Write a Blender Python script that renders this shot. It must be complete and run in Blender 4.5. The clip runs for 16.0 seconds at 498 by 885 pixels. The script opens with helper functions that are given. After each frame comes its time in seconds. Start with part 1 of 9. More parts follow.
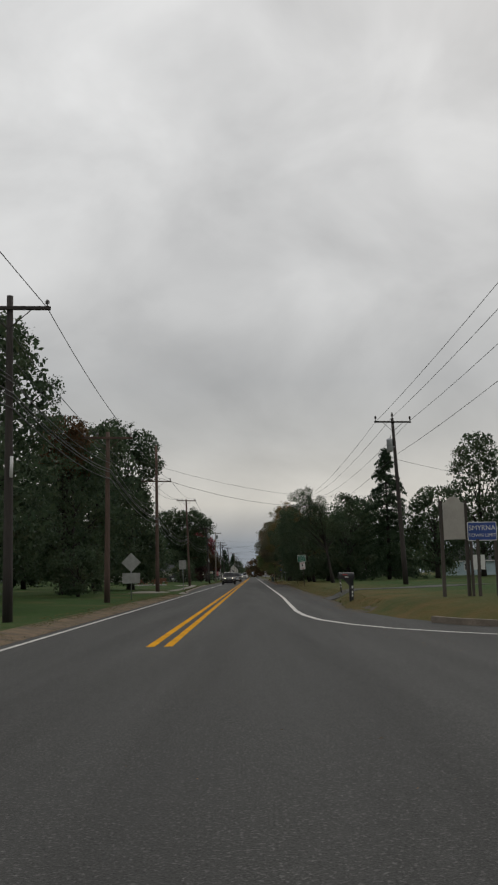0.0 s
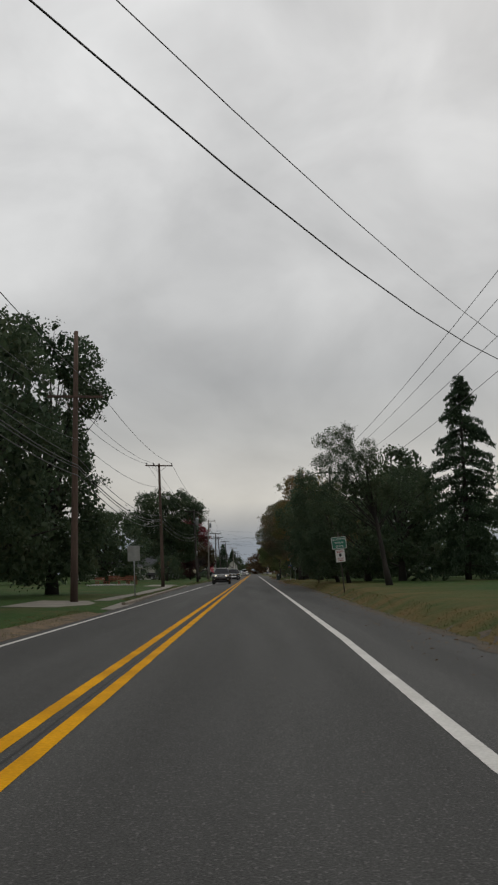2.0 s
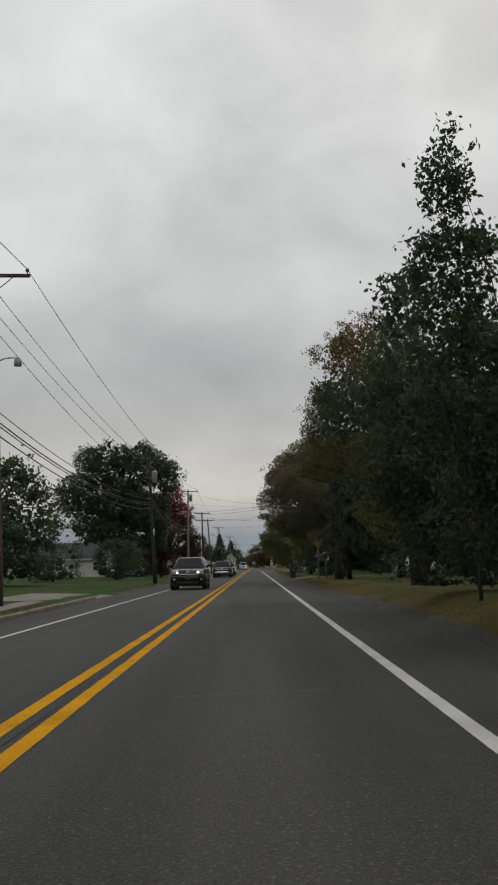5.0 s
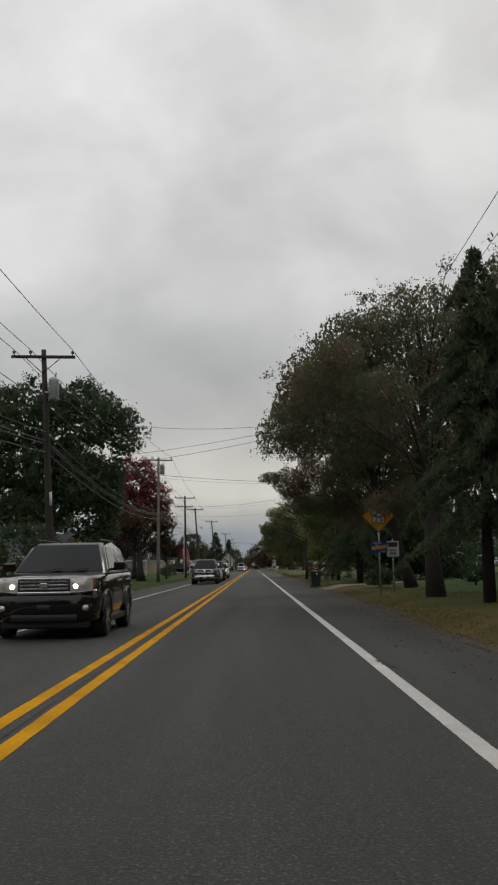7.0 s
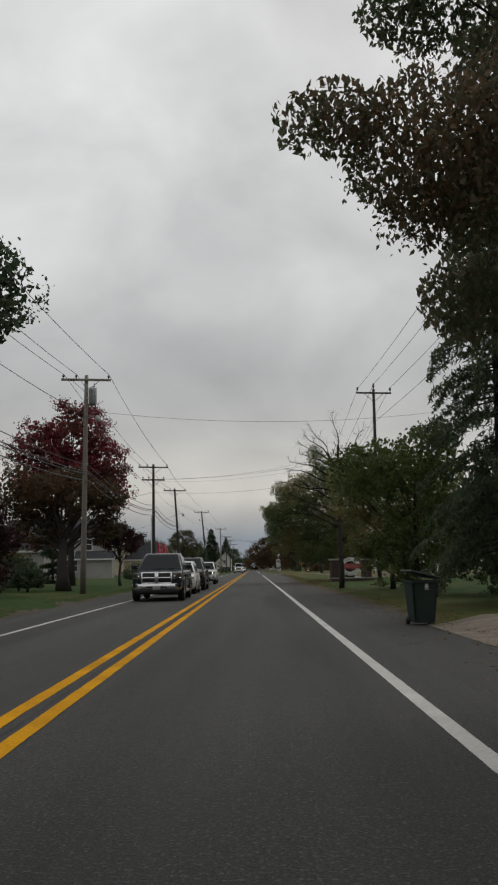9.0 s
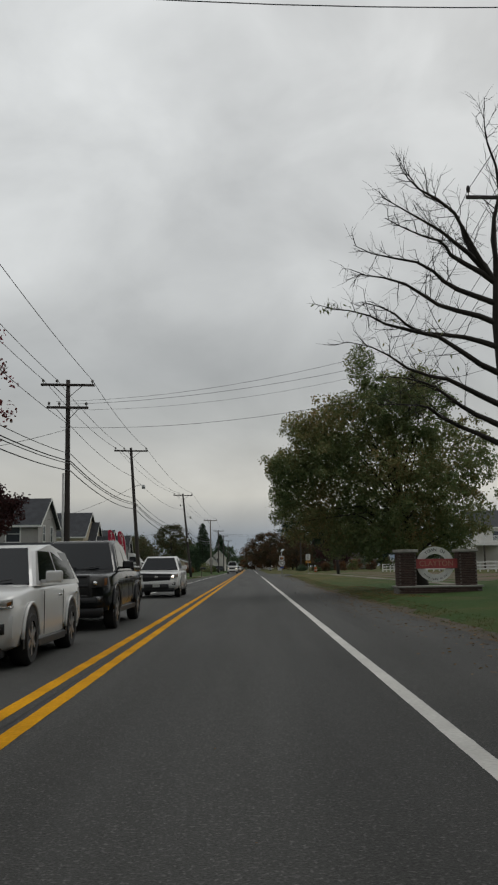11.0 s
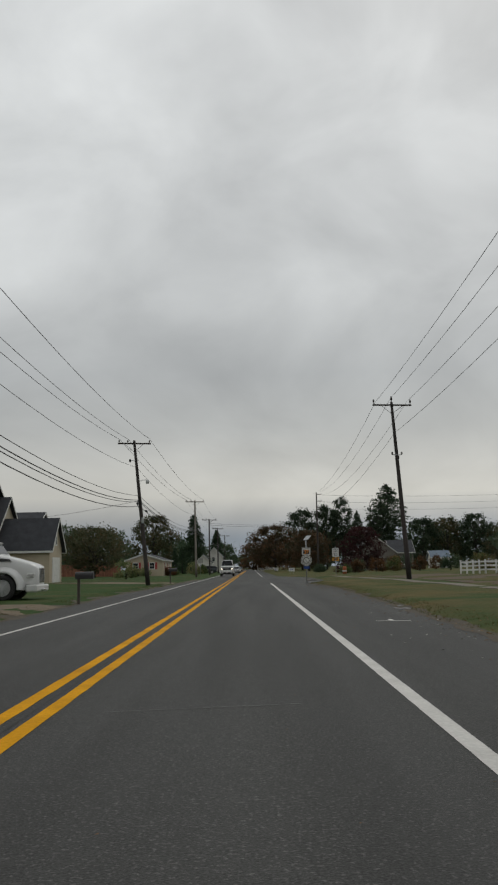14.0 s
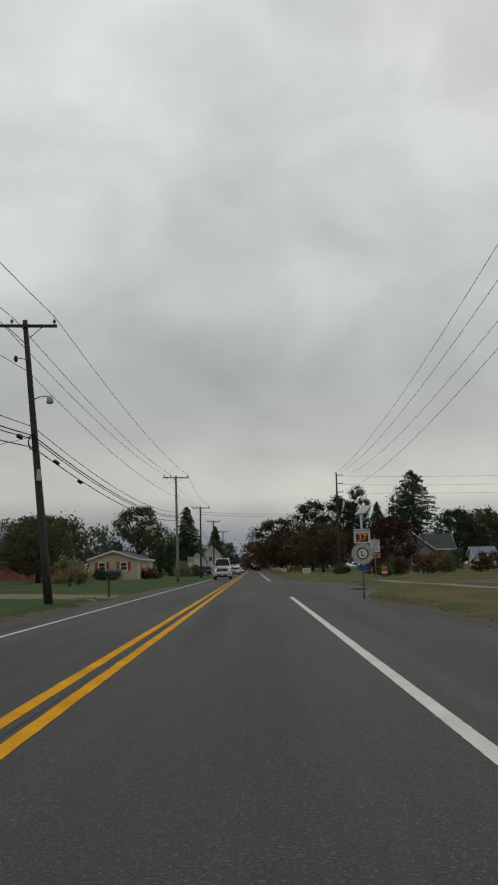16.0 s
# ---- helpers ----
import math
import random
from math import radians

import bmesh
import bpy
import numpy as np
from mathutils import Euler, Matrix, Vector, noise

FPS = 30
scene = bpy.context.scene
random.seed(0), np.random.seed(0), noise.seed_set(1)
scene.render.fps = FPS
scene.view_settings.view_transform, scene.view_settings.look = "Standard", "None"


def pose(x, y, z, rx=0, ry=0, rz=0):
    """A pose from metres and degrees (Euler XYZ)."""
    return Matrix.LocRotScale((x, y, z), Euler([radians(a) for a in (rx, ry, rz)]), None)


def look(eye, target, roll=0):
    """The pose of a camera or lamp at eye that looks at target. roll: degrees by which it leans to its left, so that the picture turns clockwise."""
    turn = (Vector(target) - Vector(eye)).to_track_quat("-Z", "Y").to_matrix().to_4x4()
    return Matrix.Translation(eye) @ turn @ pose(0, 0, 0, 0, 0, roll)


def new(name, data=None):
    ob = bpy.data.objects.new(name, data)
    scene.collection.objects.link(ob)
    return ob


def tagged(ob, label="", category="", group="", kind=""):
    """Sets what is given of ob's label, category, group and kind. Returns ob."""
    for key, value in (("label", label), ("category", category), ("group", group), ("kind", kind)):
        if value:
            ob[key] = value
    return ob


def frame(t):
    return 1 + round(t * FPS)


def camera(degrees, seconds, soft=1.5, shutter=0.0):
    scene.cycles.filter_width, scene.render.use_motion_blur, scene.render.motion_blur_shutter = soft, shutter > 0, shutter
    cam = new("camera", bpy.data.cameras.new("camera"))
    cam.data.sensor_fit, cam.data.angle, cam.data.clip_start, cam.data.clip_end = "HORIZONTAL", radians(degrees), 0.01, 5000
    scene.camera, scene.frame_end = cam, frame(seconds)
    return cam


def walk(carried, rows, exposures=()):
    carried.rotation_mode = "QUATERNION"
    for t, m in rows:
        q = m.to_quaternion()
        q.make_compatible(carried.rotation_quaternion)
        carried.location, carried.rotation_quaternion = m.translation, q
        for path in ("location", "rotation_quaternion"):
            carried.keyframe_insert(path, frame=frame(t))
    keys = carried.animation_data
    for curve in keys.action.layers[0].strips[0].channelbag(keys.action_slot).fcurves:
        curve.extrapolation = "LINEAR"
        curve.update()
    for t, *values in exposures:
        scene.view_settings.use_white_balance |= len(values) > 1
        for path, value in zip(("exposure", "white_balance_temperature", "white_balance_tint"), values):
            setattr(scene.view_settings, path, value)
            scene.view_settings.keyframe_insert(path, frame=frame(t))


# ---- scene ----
cam = camera(31.0, 16.0, 2.2)
PATH = [
    (0, (-0.111, -6.567, 1.260), (-0.1129, -4.5884, 1.5535), -1.20),
    (0.5, (-0.101, 2.035, 1.257), (-0.1034, 4.0135, 1.5505), -1.08),
    (1, (-0.099, 10.620, 1.258), (-0.1015, 12.5987, 1.5494), -0.99),
    (1.5, (-0.101, 19.195, 1.263), (-0.1047, 21.1734, 1.5538), -0.94),
    (2, (-0.101, 27.768, 1.263), (-0.1056, 29.7477, 1.5497), -0.91),
    (2.5, (-0.099, 36.343, 1.264), (-0.1042, 38.3227, 1.5499), -0.93),
    (3, (-0.092, 44.923, 1.266), (-0.0978, 46.9026, 1.5525), -0.99),
    (3.5, (-0.077, 53.513, 1.256), (-0.0821, 55.4923, 1.5404), -1.06),
    (4, (-0.056, 62.110, 1.245), (-0.0607, 64.0907, 1.5238), -1.12),
    (4.5, (-0.033, 70.686, 1.243), (-0.0375, 72.6672, 1.5181), -1.14),
    (5, (-0.008, 79.243, 1.244), (-0.0137, 81.2241, 1.5168), -1.13),
    (5.5, (0.017, 87.782, 1.244), (0.0105, 89.7636, 1.5164), -1.10),
    (6, (0.042, 96.307, 1.244), (0.0346, 98.2880, 1.5159), -1.05),
    (6.5, (0.066, 104.818, 1.244), (0.0588, 106.7994, 1.5170), -1.00),
    (7, (0.089, 113.319, 1.249), (0.0831, 115.2999, 1.5243), -0.93),
    (7.5, (0.107, 121.808, 1.254), (0.1011, 123.7885, 1.5295), -0.87),
    (8, (0.115, 130.293, 1.257), (0.1094, 132.2736, 1.5336), -0.81),
    (8.5, (0.112, 138.776, 1.256), (0.1063, 140.7571, 1.5331), -0.79),
    (9, (0.110, 147.248, 1.254), (0.1045, 149.2287, 1.5309), -0.78),
    (9.5, (0.116, 155.689, 1.252), (0.1126, 157.6696, 1.5282), -0.78),
    (10, (0.129, 164.097, 1.251), (0.1276, 166.0783, 1.5266), -0.78),
    (10.5, (0.146, 172.472, 1.251), (0.1465, 174.4532, 1.5267), -0.79),
    (11, (0.164, 180.812, 1.254), (0.1658, 182.7925, 1.5290), -0.80),
    (11.5, (0.179, 189.114, 1.258), (0.1815, 191.0946, 1.5333), -0.83),
    (12, (0.188, 197.376, 1.262), (0.1895, 199.3572, 1.5375), -0.89),
    (12.5, (0.186, 205.600, 1.260), (0.1875, 207.5811, 1.5339), -0.96),
    (13, (0.178, 213.781, 1.259), (0.1803, 215.7619, 1.5334), -1.01),
    (13.5, (0.167, 221.953, 1.259), (0.1688, 223.9335, 1.5340), -1.05),
    (14, (0.155, 230.140, 1.259), (0.1558, 232.1205, 1.5344), -1.08),
    (14.5, (0.146, 238.350, 1.253), (0.1458, 240.3310, 1.5285), -1.12),
    (15, (0.138, 246.577, 1.248), (0.1372, 248.5573, 1.5246), -1.17),
    (15.5, (0.131, 254.820, 1.246), (0.1297, 256.8005, 1.5233), -1.21),
    (16, (0.126, 263.071, 1.249), (0.1224, 265.0520, 1.5259), -1.26),
]
walk(cam, [(t, look(eye, target, roll)) for t, eye, target, roll in PATH],
     [(0, 0.0, 6500, 10), (3.5, 0.0, 6480, 10), (5.5, 0.06, 6500, 10), (6.5, 0.10, 6520, 10), (7.3, 0.06, 6520, 10), (8.5, 0.2, 6550, 10), (9.0, 0.02, 6480, 10), (11, -0.02, 6380, 8), (16, -0.03, 6380, 8)])

# ---- light: an overcast day, thick grey cloud with a paler band low down ----
SUN_ELEV, SUN_ROT = radians(48), radians(35)
world = bpy.data.worlds.new("overcast_sky")
scene.world = world
world.use_nodes = True


def build_sky(nt):
    n, l = nt.nodes, nt.links
    n.clear()
    out = n.new("ShaderNodeOutputWorld")
    bg = n.new("ShaderNodeBackground")
    sky = n.new("ShaderNodeTexSky")
    sky.sky_type, sky.sun_disc = "NISHITA", False
    sky.sun_elevation, sky.sun_rotation = SUN_ELEV, SUN_ROT
    sky.dust_density = 3.0
    dim = n.new("ShaderNodeVectorMath")
    dim.operation = "SCALE"
    dim.inputs["Scale"].default_value = 0.09
    l.new(sky.outputs["Color"], dim.inputs[0])
    tc = n.new("ShaderNodeTexCoord")
    sep = n.new("ShaderNodeSeparateXYZ")
    l.new(tc.outputs["Generated"], sep.inputs[0])
    # height bands of the cloud deck
    ramp = n.new("ShaderNodeValToRGB")
    e = ramp.color_ramp.elements
    e[0].position, e[0].color = 0.0, (0.27, 0.30, 0.34, 1)
    e[1].position, e[1].color = 1.0, (0.68, 0.68, 0.675, 1)
    for p, c in ((0.032, (0.25, 0.285, 0.325, 1)), (0.055, (0.40, 0.40, 0.395, 1)), (0.078, (0.56, 0.54, 0.495, 1)), (0.105, (0.52, 0.505, 0.47, 1)),
                 (0.15, (0.44, 0.437, 0.42, 1)), (0.21, (0.43, 0.432, 0.425, 1)), (0.29, (0.53, 0.53, 0.52, 1)), (0.38, (0.59, 0.59, 0.58, 1)), (0.5, (0.62, 0.62, 0.61, 1))):
        s = e.new(p)
        s.color = c
    l.new(sep.outputs["Z"], ramp.inputs["Fac"])
    # clouds: stretched along the horizon
    stretch = n.new("ShaderNodeMapping")
    stretch.inputs["Scale"].default_value = (1.0, 1.0, 1.5)
    stretch.inputs["Location"].default_value = (0.35, 0.1, 0.55)
    l.new(tc.outputs["Generated"], stretch.inputs[0])
    big = n.new("ShaderNodeTexNoise")
    big.inputs["Scale"].default_value, big.inputs["Detail"].default_value, big.inputs["Roughness"].default_value = 4.6, 6.0, 0.5
    big.inputs["Distortion"].default_value = 0.35
    l.new(stretch.outputs[0], big.inputs["Vector"])
    tone = n.new("ShaderNodeMapRange")
    tone.inputs["From Min"].default_value, tone.inputs["From Max"].default_value = 0.30, 0.70
    tone.inputs["To Min"].default_value, tone.inputs["To Max"].default_value = 0.84, 1.25
    l.new(big.outputs["Fac"], tone.inputs["Value"])
    # the cloud thins a little towards the left
    tilt = n.new("ShaderNodeMath")
    tilt.operation = "MULTIPLY_ADD"
    tilt.inputs[1].default_value = -0.30
    l.new(sep.outputs["X"], tilt.inputs[0])
    l.new(tone.outputs[0], tilt.inputs[2])
    # low down, thinner cloud lets more light through to the right
    low = n.new("ShaderNodeMapRange")
    low.interpolation_type = "SMOOTHSTEP"
    low.inputs["From Min"].default_value, low.inputs["From Max"].default_value = 0.33, 0.10
    low.inputs["To Min"].default_value, low.inputs["To Max"].default_value = 0.0, 1.05
    l.new(sep.outputs["Z"], low.inputs["Value"])
    lift = n.new("ShaderNodeMath")
    lift.operation = "MULTIPLY_ADD"
    l.new(sep.outputs["X"], lift.inputs[0])
    l.new(low.outputs[0], lift.inputs[1])
    l.new(tilt.outputs[0], lift.inputs[2])
    mul = n.new("ShaderNodeVectorMath")
    mul.operation = "SCALE"
    l.new(ramp.outputs["Color"], mul.inputs[0])
    l.new(lift.outputs[0], mul.inputs["Scale"])
    mix = n.new("ShaderNodeMix")
    mix.data_type = "RGBA"
    mix.inputs["Factor"].default_value = 0.92
    l.new(dim.outputs[0], mix.inputs["A"])
    l.new(mul.outputs[0], mix.inputs["B"])
    bg.inputs["Strength"].default_value = 1.0
    l.new(mix.outputs["Result"], bg.inputs["Color"])
    l.new(bg.outputs[0], out.inputs["Surface"])


build_sky(world.node_tree)
sun = new("sun", bpy.data.lights.new("sun", "SUN"))
sun.data.energy, sun.data.angle, sun.data.color = 0.5, radians(25), (1.0, 0.97, 0.92)
sun.matrix_world = look((0, 0, 60), Vector((0, 0, 60)) - Vector((math.sin(SUN_ROT) * math.cos(SUN_ELEV), math.cos(SUN_ROT) * math.cos(SUN_ELEV), math.sin(SUN_ELEV))))


# ---- materials ----
def paint(name, c1, c2=None, scale=3.0, rough=0.6, bump=0.0, fine=0.0, metal=0.0, island=0.0, random_hue=0.0, world_space=False,
          bump_scale=None, stretch=(1, 1, 1), coat=0.0, contrast=(0.35, 0.65)):
    """A two-tone surface: broad variation, fine grain, bump, and a shift of tone by piece."""
    m = bpy.data.materials.new(name)
    m.use_nodes = True
    nt = m.node_tree
    n, l = nt.nodes, nt.links
    b = n["Principled BSDF"]
    b.inputs["Roughness"].default_value, b.inputs["Metallic"].default_value = rough, metal
    b.inputs["Coat Weight"].default_value = coat
    c2 = c2 or tuple(v * 0.8 for v in c1)
    if world_space:
        src = n.new("ShaderNodeNewGeometry").outputs["Position"]
    else:
        src = n.new("ShaderNodeTexCoord").outputs["Object"]
    mp = n.new("ShaderNodeMapping")
    mp.inputs["Scale"].default_value = stretch
    l.new(src, mp.inputs[0])
    big = n.new("ShaderNodeTexNoise")
    big.inputs["Scale"].default_value, big.inputs["Detail"].default_value = scale, 4.0
    l.new(mp.outputs[0], big.inputs["Vector"])
    mr = n.new("ShaderNodeMapRange")
    mr.inputs["From Min"].default_value, mr.inputs["From Max"].default_value = contrast
    l.new(big.outputs["Fac"], mr.inputs["Value"])
    mix = n.new("ShaderNodeMix")
    mix.data_type = "RGBA"
    mix.inputs["A"].default_value, mix.inputs["B"].default_value = (*c1, 1), (*c2, 1)
    l.new(mr.outputs[0], mix.inputs["Factor"])
    col = mix.outputs["Result"]
    if fine:
        g = n.new("ShaderNodeTexNoise")
        g.inputs["Scale"].default_value, g.inputs["Detail"].default_value = scale * 22, 3.0
        l.new(mp.outputs[0], g.inputs["Vector"])
        gr = n.new("ShaderNodeMapRange")
        gr.inputs["From Min"].default_value, gr.inputs["From Max"].default_value = 0.3, 0.7
        gr.inputs["To Min"].default_value, gr.inputs["To Max"].default_value = 1 - fine, 1 + fine
        l.new(g.outputs["Fac"], gr.inputs["Value"])
        mu = n.new("ShaderNodeVectorMath")
        mu.operation = "SCALE"
        l.new(col, mu.inputs[0])
        l.new(gr.outputs[0], mu.inputs["Scale"])
        col = mu.outputs[0]
    if island or random_hue:
        if island:
            rnd = n.new("ShaderNodeNewGeometry").outputs["Random Per Island"]
        else:
            rnd = n.new("ShaderNodeObjectInfo").outputs["Random"]
        k = island or random_hue
        ir = n.new("ShaderNodeMapRange")
        ir.inputs["To Min"].default_value, ir.inputs["To Max"].default_value = 1 - k, 1 + k
        l.new(rnd, ir.inputs["Value"])
        mu = n.new("ShaderNodeVectorMath")
        mu.operation = "SCALE"
        l.new(col, mu.inputs[0])
        l.new(ir.outputs[0], mu.inputs["Scale"])
        col = mu.outputs[0]
    l.new(col, b.inputs["Base Color"])
    if bump:
        bt = n.new("ShaderNodeTexNoise")
        bt.inputs["Scale"].default_value, bt.inputs["Detail"].default_value = bump_scale or scale * 12, 4.0
        l.new(mp.outputs[0], bt.inputs["Vector"])
        bp = n.new("ShaderNodeBump")
        bp.inputs["Strength"].default_value, bp.inputs["Distance"].default_value = bump, 0.02
        l.new(bt.outputs["Fac"], bp.inputs["Height"])
        l.new(bp.outputs[0], b.inputs["Normal"])
    return m


def leaf_paint(name, tones, rough=0.55):
    """Leaves: each takes its own tone from a ramp; light comes a little through them."""
    m = bpy.data.materials.new(name)
    m.use_nodes = True
    n, l = m.node_tree.nodes, m.node_tree.links
    b = n["Principled BSDF"]
    geo = n.new("ShaderNodeNewGeometry")
    big = n.new("ShaderNodeTexNoise")
    big.inputs["Scale"].default_value, big.inputs["Detail"].default_value = 0.45, 2.0
    l.new(geo.outputs["Position"], big.inputs["Vector"])
    add = n.new("ShaderNodeMath")
    add.operation = "MULTIPLY_ADD"
    add.inputs[1].default_value = 0.5
    l.new(geo.outputs["Random Per Island"], add.inputs[0])
    sub = n.new("ShaderNodeMapRange")
    sub.inputs["From Min"].default_value, sub.inputs["From Max"].default_value = 0.32, 0.68
    sub.inputs["To Min"].default_value, sub.inputs["To Max"].default_value = 0.0, 0.5
    l.new(big.outputs["Fac"], sub.inputs["Value"])
    l.new(sub.outputs[0], add.inputs[2])
    ramp = n.new("ShaderNodeValToRGB")
    e = ramp.color_ramp.elements
    e[0].position, e[0].color = 0.0, (*tones[0], 1)
    e[1].position, e[1].color = 1.0, (*tones[-1], 1)
    for i, c in enumerate(tones[1:-1]):
        s = e.new((i + 1) / (len(tones) - 1))
        s.color = (*c, 1)
    l.new(add.outputs[0], ramp.inputs["Fac"])
    l.new(ramp.outputs["Color"], b.inputs["Base Color"])
    b.inputs["Roughness"].default_value = rough
    b.inputs["Specular IOR Level"].default_value = 0.2
    tr = n.new("ShaderNodeBsdfTranslucent")
    l.new(ramp.outputs["Color"], tr.inputs["Color"])
    mx = n.new("ShaderNodeMixShader")
    mx.inputs[0].default_value = 0.42
    l.new(b.outputs[0], mx.inputs[1])
    l.new(tr.outputs[0], mx.inputs[2])
    l.new(mx.outputs[0], n["Material Output"].inputs["Surface"])
    return m


def asphalt_paint():
    m = bpy.data.materials.new("asphalt")
    m.use_nodes = True
    n, l = m.node_tree.nodes, m.node_tree.links
    b = n["Principled BSDF"]
    pos = n.new("ShaderNodeNewGeometry").outputs["Position"]
    sep = n.new("ShaderNodeSeparateXYZ")
    l.new(pos, sep.inputs[0])

    def noise_of(scale, detail, stretch=(1, 1, 1), lo=0.35, hi=0.65, a=0.0, z=1.0, rough=0.5):
        mp = n.new("ShaderNodeMapping")
        mp.inputs["Scale"].default_value = stretch
        l.new(pos, mp.inputs[0])
        t = n.new("ShaderNodeTexNoise")
        t.inputs["Scale"].default_value, t.inputs["Detail"].default_value, t.inputs["Roughness"].default_value = scale, detail, rough
        l.new(mp.outputs[0], t.inputs["Vector"])
        r = n.new("ShaderNodeMapRange")
        r.inputs["From Min"].default_value, r.inputs["From Max"].default_value = lo, hi
        r.inputs["To Min"].default_value, r.inputs["To Max"].default_value = a, z
        l.new(t.outputs["Fac"], r.inputs["Value"])
        return r.outputs[0]

    def times(a, k):
        v = n.new("ShaderNodeVectorMath")
        v.operation = "SCALE"
        l.new(a, v.inputs[0])
        l.new(k, v.inputs["Scale"])
        return v.outputs[0]

    mix = n.new("ShaderNodeMix")
    mix.data_type = "RGBA"
    mix.inputs["A"].default_value, mix.inputs["B"].default_value = (0.0330, 0.0328, 0.0305, 1), (0.0485, 0.0480, 0.0448, 1)
    l.new(noise_of(0.25, 4, (2.2, 0.08, 1), lo=0.3, hi=0.7), mix.inputs["Factor"])
    col = mix.outputs["Result"]
    # polished wheel tracks and an oily lane middle, a little uneven
    wave = n.new("ShaderNodeMath")
    wave.operation = "MULTIPLY_ADD"
    wave.inputs[1].default_value, wave.inputs[2].default_value = 3.6, 1.1
    l.new(sep.outputs["X"], wave.inputs[0])
    sine = n.new("ShaderNodeMath")
    sine.operation = "SINE"
    l.new(wave.outputs[0], sine.inputs[0])
    track = n.new("ShaderNodeMapRange")
    track.inputs["From Min"].default_value, track.inputs["From Max"].default_value = -1.0, 1.0
    track.inputs["To Min"].default_value, track.inputs["To Max"].default_value = 0.93, 1.05
    l.new(sine.outputs[0], track.inputs["Value"])
    col = times(col, track.outputs[0])
    col = times(col, noise_of(1.1, 5, (1.8, 0.10, 1), lo=0.3, hi=0.7, a=0.95, z=1.05))
    col = times(col, noise_of(9.0, 4, (1.0, 0.6, 1), lo=0.3, hi=0.7, a=0.86, z=1.14, rough=0.65))
    col = times(col, noise_of(60, 2, lo=0.3, hi=0.7, a=0.45, z=1.6, rough=0.7))
    # pale stone chips worn bare in the binder
    chips = noise_of(34, 2, lo=0.56, hi=0.66, a=0.88, z=2.0, rough=0.6)
    col = times(col, chips)
    # patches of rubbed-off surface
    col = times(col, noise_of(0.9, 6, (1.0, 0.5, 1), lo=0.62, hi=0.74, a=1.0, z=0.88, rough=0.7))
    # a few thin wandering cracks
    vor = n.new("ShaderNodeTexVoronoi")
    vor.feature = "DISTANCE_TO_EDGE"
    vor.inputs["Scale"].default_value = 0.11
    wob = n.new("ShaderNodeTexNoise")
    wob.inputs["Scale"].default_value, wob.inputs["Detail"].default_value = 0.7, 6
    l.new(pos, wob.inputs["Vector"])
    va = n.new("ShaderNodeVectorMath")
    va.operation = "MULTIPLY_ADD"
    va.inputs[1].default_value = (2.4, 2.4, 0)
    l.new(wob.outputs["Color"], va.inputs[0])
    l.new(pos, va.inputs[2])
    l.new(va.outputs[0], vor.inputs["Vector"])
    cr = n.new("ShaderNodeMapRange")
    cr.inputs["From Min"].default_value, cr.inputs["From Max"].default_value = 0.0006, 0.0022
    cr.inputs["To Min"].default_value, cr.inputs["To Max"].default_value = 0.80, 1.0
    l.new(vor.outputs["Distance"], cr.inputs["Value"])
    mask = noise_of(0.08, 2, lo=0.52, hi=0.62)
    mm = n.new("ShaderNodeMix")
    mm.inputs["A"].default_value = 1.0
    l.new(mask, mm.inputs["Factor"])
    l.new(cr.outputs[0], mm.inputs["B"])
    col = times(col, mm.outputs["Result"])
    l.new(col, b.inputs["Base Color"])
    l.new(noise_of(0.8, 3, (1.5, 0.08, 1), a=0.76, z=0.86), b.inputs["Roughness"])
    b.inputs["Specular IOR Level"].default_value = 0.3
    bt = n.new("ShaderNodeTexNoise")
    bt.inputs["Scale"].default_value, bt.inputs["Detail"].default_value = 70, 3
    l.new(pos, bt.inputs["Vector"])
    bp = n.new("ShaderNodeBump")
    bp.inputs["Strength"].default_value, bp.inputs["Distance"].default_value = 0.5, 0.01
    l.new(bt.outputs["Fac"], bp.inputs["Height"])
    l.new(bp.outputs[0], b.inputs["Normal"])
    return m


